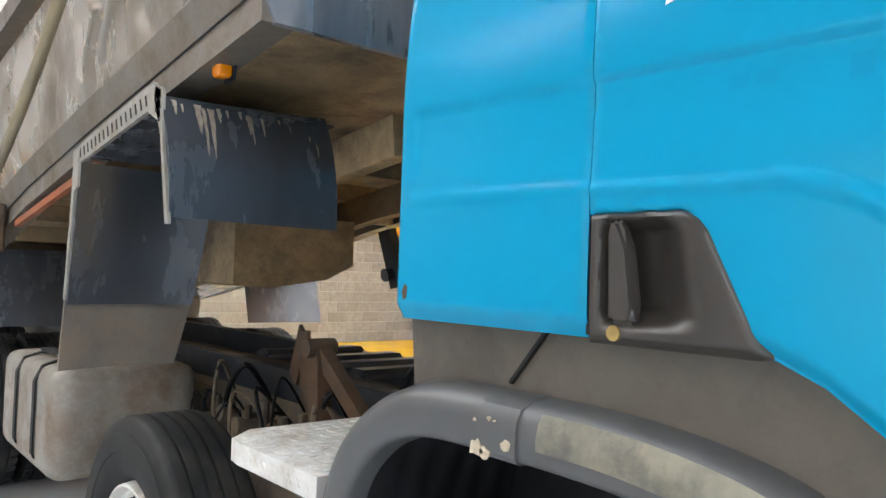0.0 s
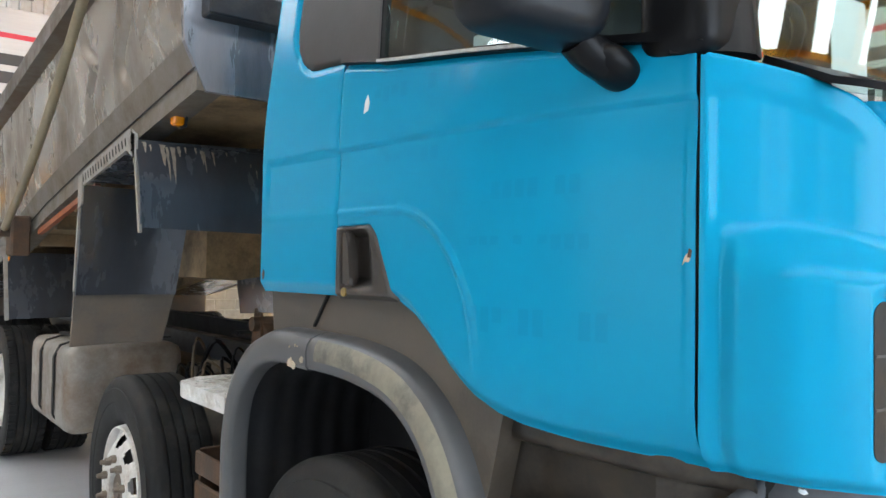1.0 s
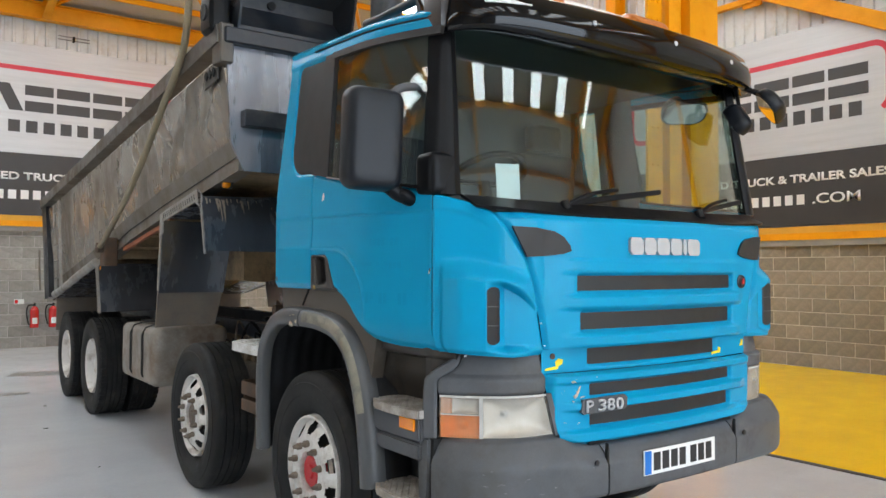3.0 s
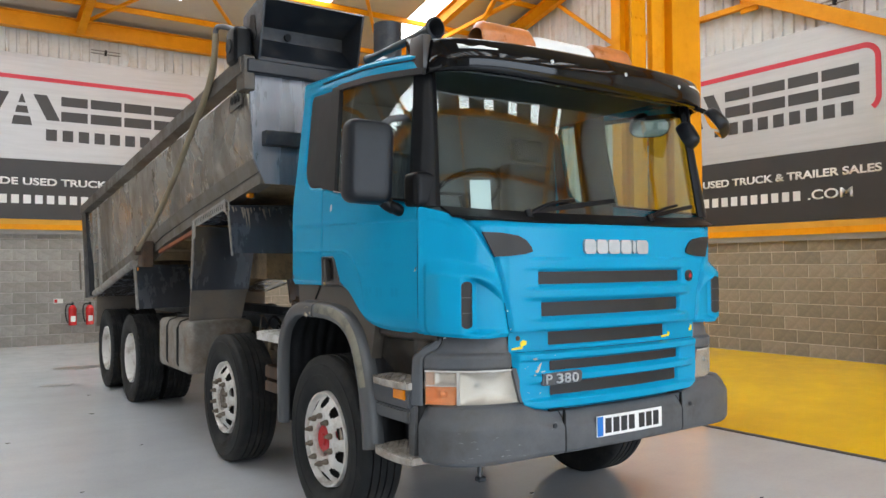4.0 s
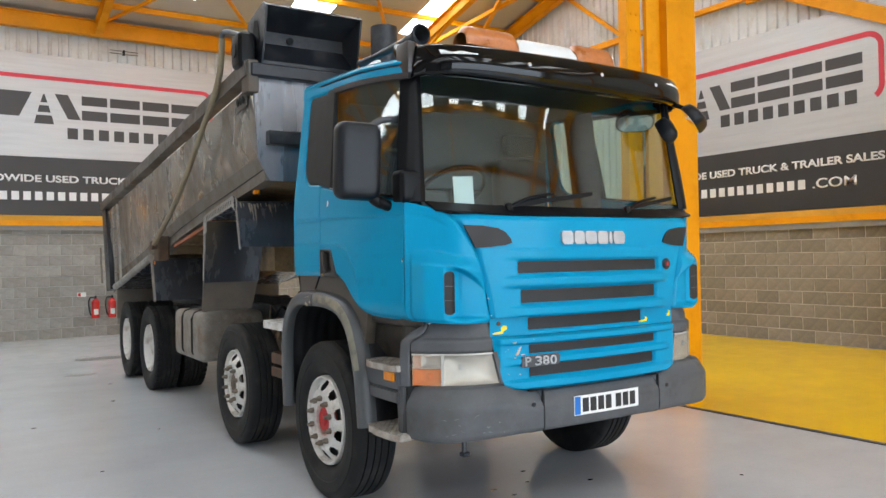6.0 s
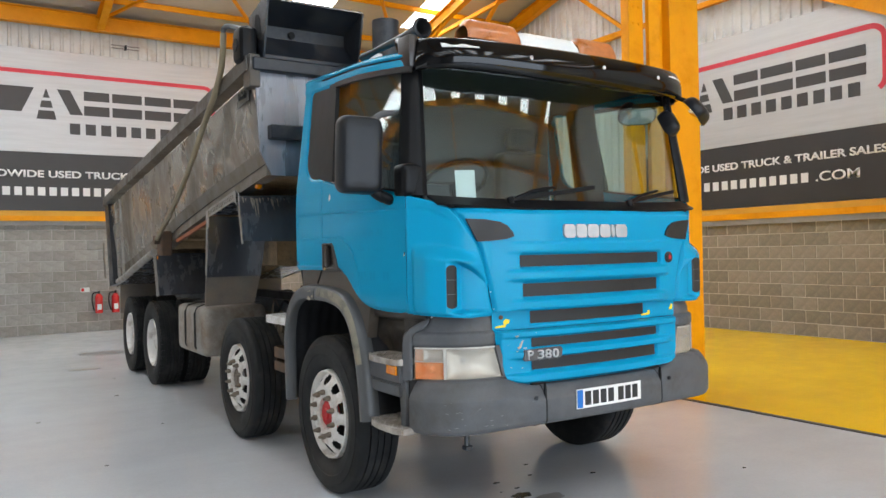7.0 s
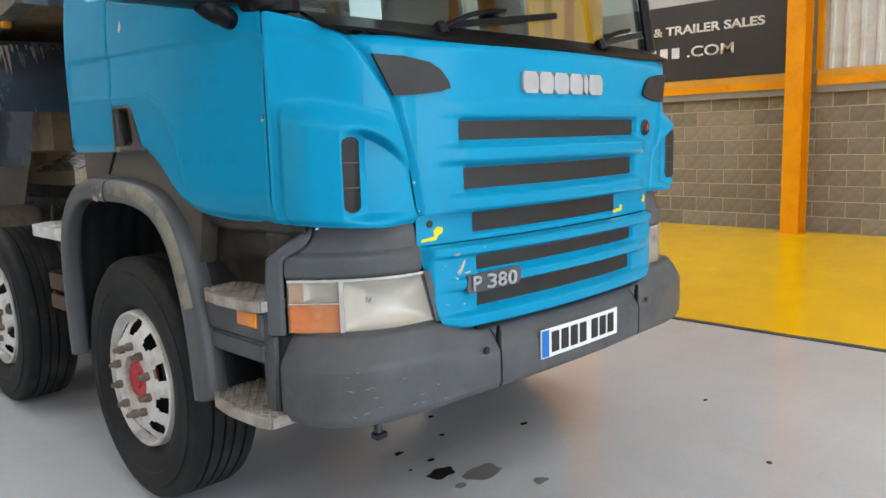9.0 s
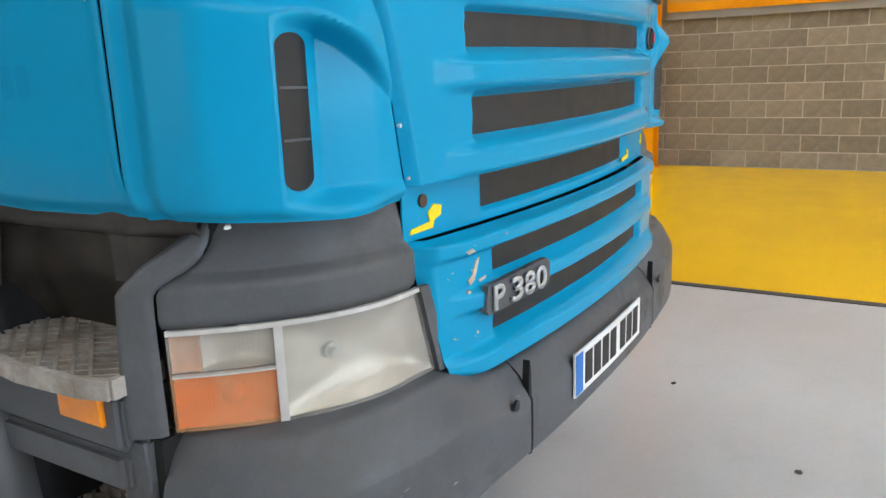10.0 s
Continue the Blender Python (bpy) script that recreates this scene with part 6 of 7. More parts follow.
    prism(ed, [(0.405, 0.61), (0.47, 0.61), (0.475, 0.79), (0.455, 0.885), (0.395, 0.888), (0.398, 0.82)], lambda a, b, c: (sx * c, a, b), 1.06, 1.160)
    bmesh.ops.bevel(ed, geom=ed.edges[:], offset=0.008, segments=2, affect='EDGES')
    part("bumper_return", ed, GREY_PLASTIC, truck, "dark grey return of the bumper", 50)
    part("panel_seam", box(B(), sx * 1.06, sx * 1.145, 0.375, 0.408, 0.615, 0.885), DARK, truck, "dark backing for the shade behind the bumper corner")
    # inner step panel, leaning out to the door's lower edge and turning into the wheel arch
    part("step_well", box(B(), sx * 0.93, sx * 0.985, 0.40, 0.90, 0.58, 1.0, 0.004), LINER, truck, "black step well")

    def back_panel(u, v, sx=sx):
        y = 0.325 + 0.65 * u
        z = 0.985 + (1.292 + 0.05 * step01(0.8, 0.97, y) - 0.985) * v
        x = 1.0 + 0.045 * step01(0.0, 0.62, v) + 0.082 * step01(0.70, 0.80, v)
        x += 0.085 * step01(0.80, 0.95, y) * (1 - 0.9 * step01(0.70, 0.80, v))
        x -= 0.060 * (1 - step01(0.33, 0.45, y)) * step01(0.70, 0.80, v)
        return (sx * x, y, z)
    part("sill_panel", sheet(B(), back_panel, 40, 34, 0.006 * -sx), SILL_BROWN, truck, "dusty dark brown panel between step and door", 60)
    def sill_turn(u, v, sx=sx):
        sa, sb = s_of_x(1.00), s_of_y(0.47)
        return skin(sa + (sb - sa) * u, 1.14 + 0.145 * v, -0.058 + 0.020 * step01(0.45, 0.8, v), sx)
    part("sill_turn", sheet(B(), sill_turn, 30, 16, 0.004), SILL_BROWN, truck, "dark brown turn of the sill under the corner panel", 60)
    for zt, y0, y1, xo in ((1.0, 0.425, 0.862, 1.200), (0.628, 0.36, 0.80, 1.222)):
        out = [(y0, 1.0), (y0, xo - 0.01), (y0 + 0.06, xo + 0.006), (y0 + 0.22, xo + 0.012), (y1 - 0.10, xo - 0.004), (y1, xo - 0.055), (y1 + 0.006, 1.0)]
        # solid muddy slab, coloured dark for the shade in the tread's open holes
        step = part("cab_step", prism(B(), out, lambda a, b, c: (sx * b, a, c), zt - 0.036, zt - 0.014), STEP_VOID, truck, "muddy aluminium cab step")
        lat = B()
        n = len(out)
        for i in range(n):
            (ya, xa), (yb, xb) = out[i], out[(i + 1) % n]
            bar(lat, (sx * xa, ya, zt - 0.016), (sx * xb, yb, zt - 0.016), 0.014, 0.034)
        # diagonal ribs clipped to the outline
        for k in range(-14, 30):
            for m in (-1, 1):
                hits = []
                c = 1.02 + 0.034 * k
                for i in range(n):
                    (ya, xa), (yb, xb) = out[i], out[(i + 1) % n]
                    fa, fb = xa - c - m * 0.72 * (ya - y0), xb - c - m * 0.72 * (yb - y0)
                    if fa * fb < 0:
                        t = fa / (fa - fb)
                        hits.append((ya + (yb - ya) * t, xa + (xb - xa) * t))
                if len(hits) == 2 and math.hypot(hits[0][0] - hits[1][0], hits[0][1] - hits[1][1]) > 0.02:
                    bar(lat, (sx * hits[0][1], hits[0][0], zt - 0.007), (sx * hits[1][1], hits[1][0], zt - 0.007), 0.0065, 0.014)
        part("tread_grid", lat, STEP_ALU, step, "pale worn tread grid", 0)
    su = B()
    prism(su, [(0.43, 0.965), (0.855, 0.965), (0.87, 0.92), (0.87, 0.862), (0.43, 0.862)], lambda a, b, c: (sx * c, a, b), 1.0, 1.180)
    bmesh.ops.bevel(su, geom=su.edges[:], offset=0.010, segments=2, affect='EDGES')
    part("step_support", su, GREY_PLASTIC, truck, "dark grey step support", 50)
    sl = B()
    prism(sl, [(0.44, 0.856), (0.872, 0.856), (0.872, 0.80), (0.80, 0.785), (0.44, 0.785)], lambda a, b, c: (sx * c, a, b), 1.0, 1.176)
    bmesh.ops.bevel(sl, geom=sl.edges[:], offset=0.010, segments=2, affect='EDGES')
    part("step_lower_band", sl, GREY_PLASTIC, truck, "dark grey band under the step", 50)
    ml = part("marker_lamp", box(B(), sx * 1.176, sx * 1.190, 0.462, 0.578, 0.906, 0.962, 0.005), ORANGE_LAMP, truck, "orange side marker lamp")


# ---- front wheel arch and skirts ----
ARCH = [(2.09, 0.54), (2.105, 0.80), (2.10, 1.03), (2.04, 1.20), (1.935, 1.31), (1.82, 1.365), (1.705, 1.385), (1.50, 1.385), (1.30, 1.378), (1.13, 1.350), (1.02, 1.30), (0.93, 1.22), (0.865, 1.11), (0.815, 0.97), (0.78, 0.80), (0.755, 0.60)]
apts = [(p.x, p.y) for p in smooth_path([(a, b, 0) for a, b in ARCH], 5)]


def arch_mesh(path, sx, w=0.095, xo=1.235, xi=1.14):
    """A wheel arch: a rounded lip and an inner liner swept along the path (y, z)."""
    bm = B()
    rings = []
    cx = 1.45
    for i, (y, z) in enumerate(path):
        p0, p1 = path[max(i - 1, 0)], path[min(i + 1, len(path) - 1)]
        ty, tz = p1[0] - p0[0], p1[1] - p0[1]
        k = math.hypot(ty, tz)
        ny, nz = tz / k, -ty / k
        if (cx - y) * ny + (0.6 - z) * nz < 0:
            ny, nz = -ny, -nz
        sec = [(xi, 0.0), (xo - 0.07, -0.004), (xo - 0.035, 0.003), (xo - 0.014, 0.013), (xo - 0.004, 0.028), (xo, 0.048), (xo - 0.002, w - 0.012), (xo - 0.008, w - 0.003), (xo - 0.018, w), (xo - 0.06, w), (xo - 0.06, 0.03), (xi, 0.03)]
        rings.append([bm.verts.new((sx * x, y + ny * d, z + nz * d)) for x, d in sec])
    m = len(rings[0])
    for a, b in zip(rings, rings[1:]):
        for j in range(m):
            bm.faces.new((a[j], a[(j + 1) % m], b[(j + 1) % m], b[j]))
    bm.faces.new(rings[0])
    bm.faces.new(rings[-1][::-1])
    return bm


for sx in (-1, 1):
    split = next(i for i, (y, z) in enumerate(apts) if y < 1.53)
    part("wheel_arch", arch_mesh(apts[:split + 1], sx), ARCH_BLACK, truck, "dark grey rear half of the wheel arch", 50)
    part("wheel_arch", arch_mesh(apts[split:], sx), ARCH_BLACK, truck, "dusty grey front half of the wheel arch", 50)
    jt = arch_mesh([p for p in apts if 1.49 < p[0] < 1.61], sx, 0.098, 1.2395)
    jo = part("arch_joint", jt, ARCH_BLACK, truck, "clamped joint of the wheel arch")
    crnd = random.Random(3)
    for cy, cz, cr in ((1.585, 1.302, 0.017), (1.565, 1.298, 0.012), (1.518, 1.318, 0.010), (1.556, 1.352, 0.004), (1.545, 1.350, 0.003), (1.590, 1.345, 0.003)):
        poly = [(cy + cr * crnd.uniform(0.5, 1.2) * math.cos(j * 0.7), cz + cr * crnd.uniform(0.5, 1.1) * math.sin(j * 0.7)) for j in range(9)]
        part("worn_patch", prism(B(), poly, lambda a, q, c: (sx * (1.2405 + c), a, q), -0.002, 0.0012), CHIP, jo, smooth=0)
    # pale dust on the lip of the front half
    db = B()
    rows = []
    run = [(y, z) for y, z in apts[split + 1:] if z > 0.93]
    for i, (y, z) in enumerate(run):
        p0, p1 = run[max(i - 1, 0)], run[min(i + 1, len(run) - 1)]
        ty, tz = p1[0] - p0[0], p1[1] - p0[1]
        k = math.hypot(ty, tz)
        ny, nz = tz / k, -ty / k
        if (1.45 - y) * ny + (0.6 - z) * nz < 0:
            ny, nz = -ny, -nz
        rows.append([db.verts.new((sx * x, y + ny * d, z + nz * d)) for x, d in ((1.2225, 0.012), (1.2325, 0.027), (1.2368, 0.048), (1.2362, 0.066))])
    for p, q in zip(rows, rows[1:]):
        for j in range(3):
            db.faces.new((p[j], p[j + 1], q[j + 1], q[j]))
    part("dust_band", db, DUST, truck, "pale dust on the arch lip", 60)
    # black ribbed liner that closes the wheel well
    def liner(u, v, sx=sx):
        i = u * (len(apts) - 1)
        k = min(int(i), len(apts) - 2)
        y, z = (apts[k][j] + (apts[k + 1][j] - apts[k][j]) * (i - k) for j in (0, 1))
        q = 0.020 + 0.010 * (0.5 + 0.5 * math.sin(42 * v))
        return (sx * (1.172 - 0.56 * v), y + (1.45 - y) * q, z + (0.6 - z) * q)
    part("arch_liner", sheet(B(), liner, 60, 40, 0.006 * -sx), LINER, truck, "black ribbed liner inside the wheel arch", 60)
    # skirt that fills between arch and cab
    sk = B()
    top = [(y, door_low(y) + 0.015) for y in np.linspace(1.86, 0.80, 28)]
    low = [(y, z) for y, z in apts if 0.83 <= y <= 1.86 and z > 1.08][::-1]
    prism(sk, top + low, lambda a, b, c: (sx * c, a, b), 1.10, 1.165)
    part("arch_skirt", sk, DUSTY, truck, "dusty brown-grey skirt over the wheel arch")
    part("skirt_seam", bar(B(), (sx * 1.168, 1.58, 1.40), (sx * 1.168, 1.50, 1.495), 0.006, 0.012, (1, 0, 0)), DARK, truck, "black seam")
    part("wheel_well", box(B(), sx * 0.62, sx * 0.66, 0.80, 2.10, 0.60, 1.36), LINER, truck, "dark wheel well side")


# ---- wheels ----
TYRE = [(-0.095, 0.295), (-0.132, 0.325), (-0.148, 0.38), (-0.150, 0.43), (-0.146, 0.475), (-0.138, 0.503), (-0.126, 0.518), (-0.108, 0.5245),
        (-0.080, 0.525), (-0.078, 0.513), (-0.070, 0.513), (-0.068, 0.525), (-0.028, 0.525), (-0.026, 0.513), (-0.018, 0.513), (-0.016, 0.525),
        (0.016, 0.525), (0.018, 0.513), (0.026, 0.513), (0.028, 0.525), (0.068, 0.525), (0.070, 0.513), (0.078, 0.513), (0.080, 0.525),
        (0.108, 0.5245), (0.126, 0.518), (0.138, 0.503), (0.146, 0.475), (0.150, 0.43), (0.148, 0.38), (0.132, 0.325), (0.095, 0.295)]


def rib(bm, x, r0, r1):
    revolve(bm, [(x, r0), (x - 0.004, r0 + 0.004), (x - 0.004, r1 - 0.004), (x, r1)], 72)


def front_wheel(y, hub_mat, label):
    """A steering wheel: tyre, convex rim with round holes, nuts and hub. Its outer side is -x."""
    t = thing("wheel", "", "", "", (0, 0, 0))
    t.parent = truck
    ty = B()
    revolve(ty, TYRE, 72)
    rib(ty, -0.1485, 0.40, 0.47)
    part("tyre", ty, RUBBER, t, "worn black tyre", 40)
    rm = B()
    prof = [(-0.10, 0.298), (-0.135, 0.292), (-0.138, 0.283), (-0.105, 0.272), (-0.10, 0.262), (-0.115, 0.245), (-0.130, 0.228), (-0.142, 0.212), (-0.15, 0.198), (-0.153, 0.165), (-0.153, 0.125), (-0.150, 0.108), (-0.10, 0.106)]
    def hole(i, k):
        q = k % 12
        return (i in (5, 6) and 3 <= q <= 8) or (i in (4, 7) and 4 <= q <= 7)
    revolve(rm, prof, 120, False, hole)
    rim = part("rim", rm, RIM, t, "white rim with brown wheel nuts", 40)
    bk = B()
    revolve(bk, [(-0.06, 0.27), (-0.06, 0.11), (-0.02, 0.10), (-0.02, 0.27)], 40, True)
    part("drum", bk, DARK, t)
    hb = B()
    revolve(hb, [(-0.09, 0.108), (-0.125, 0.095), (-0.14, 0.075), (-0.14, 0.04), (-0.15, 0.035), (-0.15, 0.001)], 28)
    part("hub", hb, hub_mat, t, label)
    for k in range(10):
        a = 2 * math.pi * (k + 0.5) / 10
        yy, zz = 0.148 * math.cos(a), 0.148 * math.sin(a)
        nb = B()
        rod(nb, (-0.152, yy, zz), (-0.175, yy, zz), 0.019, 8)
        rod(nb, (-0.175, yy, zz), (-0.198, yy, zz), 0.014, 8, 0.010)
        part("wheel_nut", nb, NUT, rim)
    return t


def rear_wheel():
    """A twin wheel: two tyres and a deep white dish."""
    t = thing("wheel", "", "", "", (0, 0, 0))
    t.parent = truck
    for dx in (0.0, 0.335):
        ty = B()
        revolve(ty, [(x + dx, r) for x, r in TYRE], 64)
        for k in range(44):
            a = 2 * math.pi * k / 44
            for x in (-0.11, 0.11):
                bmesh.ops.create_cube(ty, size=1.0, matrix=Matrix.Rotation(a, 4, 'X') @ Matrix.Translation((x + dx, 0, 0.522)) @ Matrix.Diagonal((0.05, 0.045, 0.012, 1)))
        part("tyre", ty, RUBBER, t, "worn black drive tyre", 40)
    rm = B()
    revolve(rm, [(-0.10, 0.298), (-0.132, 0.293), (-0.136, 0.285), (-0.11, 0.275), (-0.09, 0.27), (-0.02, 0.262), (0.03, 0.258), (0.05, 0.235), (0.055, 0.20), (0.035, 0.17), (0.03, 0.11), (-0.02, 0.105), (-0.075, 0.10), (-0.09, 0.07), (-0.095, 0.001)], 60)
    rim = part("rim", rm, RIM, t, "plain white dished rim", 40)
    for k in range(10):
        a = 2 * math.pi * (k + 0.5) / 10
        part("wheel_nut", rod(B(), (0.034, 0.14 * math.cos(a), 0.14 * math.sin(a)), (-0.005, 0.14 * math.cos(a), 0.14 * math.sin(a)), 0.018, 8), NUT, rim)
    return t


w1 = front_wheel(AXLES[0], RED, "red hub")
w1.location = (-1.035, AXLES[0], R)
w2 = front_wheel(AXLES[1], NUT, "brown greasy hub")
w2.location = (-1.045, AXLES[1], R)
w3 = rear_wheel()
w3.location = (-1.04, AXLES[2], R)
copy_thing(w3, pose(-1.04, AXLES[3], R, 14))
copy_thing(w1, pose(1.09, AXLES[0], R, 25, 0, 180))
copy_thing(w2, pose(1.09, AXLES[1], R, 10, 0, 180))
copy_thing(w3, pose(1.09, AXLES[2], R, 5, 0, 180))
copy_thing(w3, pose(1.09, AXLES[3], R, 31, 0, 180))
for y in AXLES:
    ax = B()
    rod(ax, (-0.95, y, R), (0.95, y, R), 0.07, 14)
    part("axle", ax, UNDER, truck, "muddy axle beam")
    if y > 5:
        db = B()
        bmesh.ops.create_uvsphere(db, u_segments=16, v_segments=10, radius=0.24, matrix=Matrix.Translation((0, y, R)))
        part("differential", db, UNDER, truck, "muddy differential housing")


# ---- chassis, tank and gear behind the cab ----
for sx in (-1, 1):
    rl = B()
    box(rl, sx * 0.30, sx * 0.385, 0.7, 9.2, 0.98, 0.99)
    box(rl, sx * 0.30, sx * 0.385, 0.7, 9.2, 0.72, 0.73)
    box(rl, sx * 0.377, sx * 0.385, 0.7, 9.2, 0.73, 0.98)
    part("chassis_rail", rl, UNDER, truck, "muddy steel chassis rail", 0)
    part("subframe_rail", box(B(), sx * 0.30, sx * 0.39, 2.2, 9.15, 0.992, 1.13, 0.004), STEEL_DARK, truck, "dark subframe rail", 0)
for y in (2.4, 3.1, 3.9, 4.8, 5.9, 7.4, 9.05):
    part("cross_member", box(B(), -0.38, 0.38, y - 0.05, y + 0.05, 0.76, 0.96, 0.006), UNDER, truck, "muddy cross member")
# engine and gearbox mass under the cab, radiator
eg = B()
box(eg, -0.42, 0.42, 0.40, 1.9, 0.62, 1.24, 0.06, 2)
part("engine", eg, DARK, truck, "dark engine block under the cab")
# fuel tank
tk = part("fuel_tank", box(B(), -1.215, -0.56, 4.33, 5.38, 0.60, 1.10, 0.085, 4), TANK, truck, "grimy grey metal fuel tank", 50)
for y in (4.62, 5.0):
    sb = B()
    pts = [(-0.55, 1.112), (-1.12, 1.112), (-1.19, 1.09), (-1.224, 1.02), (-1.224, 0.69), (-1.19, 0.62), (-1.12, 0.594), (-0.6, 0.594)]
    for (xa, za), (xb, zb) in zip(pts, pts[1:]):
        bar(sb, (xa, y, za), (xb, y, zb), 0.045, 0.006, (0.01, 0, 1) if abs(xa - xb) > 0.01 else (1, 0, 0))
    part("strap", sb, DARK, tk, "black tank strap", 0)
part("filler_bracket", bar(B(), (-1.05, 4.70, 1.13), (-1.10, 4.98, 1.13), 0.05, 0.02), DARK, tk)
part("tank_bracket", box(B(), -0.56, -0.38, 4.5, 5.1, 0.66, 0.95, 0.01), UNDER, truck, "muddy tank bracket")

# checker plate platform behind the cab
pl = part("platform", prism(B(), [(2.13, -1.20), (2.13, -0.55), (2.66, -0.55), (2.66, -1.10), (2.58, -1.19), (2.52, -1.20)], lambda a, b, c: (b, a, c), 1.072, 1.128), ALU, truck, "aluminium checker plate platform")
for i in range(11):
    for j in range(12):
        yy, xx = 2.16 + i * 0.045, -1.165 + j * 0.048
        if yy - xx > 3.74:
            continue
        a = 0.024 if (i + j) % 2 else 0.008
        b = 0.032 - a
        part("tread_lozenge", prism(B(), [(yy - a, xx), (yy, xx - b), (yy + a, xx), (yy, xx + b)], lambda p, q, c: (q, p, c), 1.128, 1.1315), ALU, pl, smooth=0)
for i in range(9):
    part("tread_lozenge", prism(B(), [(2.16 + i * 0.04, 1.088), (2.17 + i * 0.04, 1.105), (2.18 + i * 0.04, 1.11), (2.17 + i * 0.04, 1.095)], lambda p, q, c: (-1.2 - c, p, q), 0.0, 0.003), ALU, pl, smooth=0)
# rusty step box below it
rb = B()
box(rb, -1.16, -0.98, 2.18, 2.46, 0.70, 0.725, 0.004)
box(rb, -1.165, -1.15, 2.16, 2.48, 0.70, 0.775, 0.006)
box(rb, -1.165, -1.15, 2.16, 2.48, 0.80, 0.885, 0.006)
box(rb, -1.15, -0.98, 2.16, 2.175, 0.70, 0.89, 0.004)
box(rb, -1.15, -0.98, 2.465, 2.48, 0.70, 0.89, 0.004)
part("step_bracket", rb, RUST, truck, "rusty flaking steel step bracket")
bt = B()
box(bt, -0.98, -0.40, 2.18, 2.62, 0.66, 1.06, 0.01)
part("battery_box", bt, UNDER, truck, "muddy battery box")

# posts, valves and hoses on the rail behind the cab
for y, lean, w in ((3.42, 0.08, 0.08),):
    b = B()
    bar(b, (-0.46, y, 0.85), (-0.46, y + lean, 1.32), w, 0.014, (1, 0, 0))
    bar(b, (-0.46, y + lean, 1.32), (-0.40, y + lean + 0.18, 1.10), w, 0.014, (1, 0, 0))
    part("bracket_post", b, RUST, truck, "rusty bent bracket post")
b = B()
bar(b, (-0.60, 3.10, 0.80), (-0.60, 3.14, 1.30), 0.07, 0.06, (1, 0, 0))
bar(b, (-0.60, 3.14, 1.29), (-0.52, 2.86, 0.98), 0.06, 0.05, (1, 0, 0))
rod(b, (-0.66, 3.14, 1.29), (-0.54, 3.14, 1.29), 0.035, 12)
part("cab_mount", b, RUST, truck, "rusty brown cab mount arm")
rnd = random.Random(5)
for k in range(15):
    y = 3.0 + 0.085 * k
    x = -0.50 - rnd.uniform(0, 0.14)
    z = 0.93 + rnd.uniform(-0.14, 0.14)
    part("hose", pipe(B(), smooth_path([(x, y, 0.75), (x - 0.06, y + rnd.uniform(-0.1, 0.1), z - 0.1), (x - 0.03, y + rnd.uniform(-0.12, 0.12), z + 0.1), (x + 0.1, y + rnd.uniform(-0.1, 0.1), z - 0.05)], 6), rnd.choice((0.006, 0.009, 0.013)), 7), BLACK_PLASTIC if k % 4 else UNDER, truck, "grimy air hose")
for k in range(7):
    y = 3.1 + 0.16 * k
    b = B()
    rod(b, (-0.62, y + 0.05, 0.86 + 0.03 * (k % 3)), (-0.42, y + 0.05, 0.86), 0.045, 12)
    rod(b, (-0.56, y + 0.05, 0.84), (-0.56, y + 0.05, 0.98 + 0.04 * (k % 2)), 0.022, 10)
    part("air_valve", b, UNDER, truck, "muddy air valve")
part("air_tank", rod(B(), (-0.62, 3.05, 0.72), (-0.62, 4.15, 0.72), 0.13, 20), UNDER, truck, "muddy air tank")
# hoses over the rails
part("hose", pipe(B(), smooth_path([(-0.42, 2.3, 1.15), (-0.5, 2.5, 1.28), (-0.46, 2.75, 1.25), (-0.44, 2.9, 1.05)], 8), 0.012, 8), BLACK_PLASTIC, truck, "black air hose")
b = B()
box(b, 0.32, 0.46, 2.36, 2.52, 1.13, 1.27, 0.008)
part("stop_block", b, RUST, truck, "rusty body stop")
for y in (3.3, 3.55, 3.8, 4.15):
    part("subframe_pad", box(B(), -0.30, 0.30, y, y + 0.12, 1.13, 1.17, 0.02), STEEL_DARK, truck, "dark subframe pad")


# ---- tipper body, raised at the front ----
def low_line(y):
    return lerp_at(y, [(2.55, 2.238), (3.19, 2.155), (4.14, 2.035), (5.27, 1.87), (6.35, 1.66), (7.0, 1.54), (8.6, 1.29), (9.25, 1.24)])


def top_line(y):
    return lerp_at(y, [(2.60, 3.10), (9.65, 2.47)])


def wall_pt(sx, out=0.0):
    def f(u, v):
        y0 = 2.57 + 0.10 * v
        y1 = 9.1 + 0.5 * v
        y = y0 + (y1 - y0) * u
        lo, hi = low_line(y) + 0.20, top_line(y) - 0.10
        z = lo + (hi - lo) * v
        x = 1.165 + 0.075 * v ** 0.8
        # dents and shallow swages of a worn side
        w_ = math.sin(math.pi * v)
        d = 0.006 * math.sin(2.3 * y + 1.2 * v) * w_ + 0.004 * math.sin(7.0 * y - 2 * v) * w_
        for yb, deep, wide in ((2.95, 0.012, 0.05), (3.35, 0.042, 0.045), (4.05, 0.036, 0.05), (4.75, 0.026, 0.055), (5.45, 0.024, 0.05), (6.5, 0.012, 0.07), (7.4, 0.012, 0.06)):
            bend = 0.10 * math.sin(4.6 * v + 2.1 * yb) + 0.045 * math.sin(13.0 * v + yb)
            d -= deep * math.exp(-((y - yb - bend) / wide) ** 2) * w_ ** 0.6
        return (sx * (x + d + out), y, z)
    return f


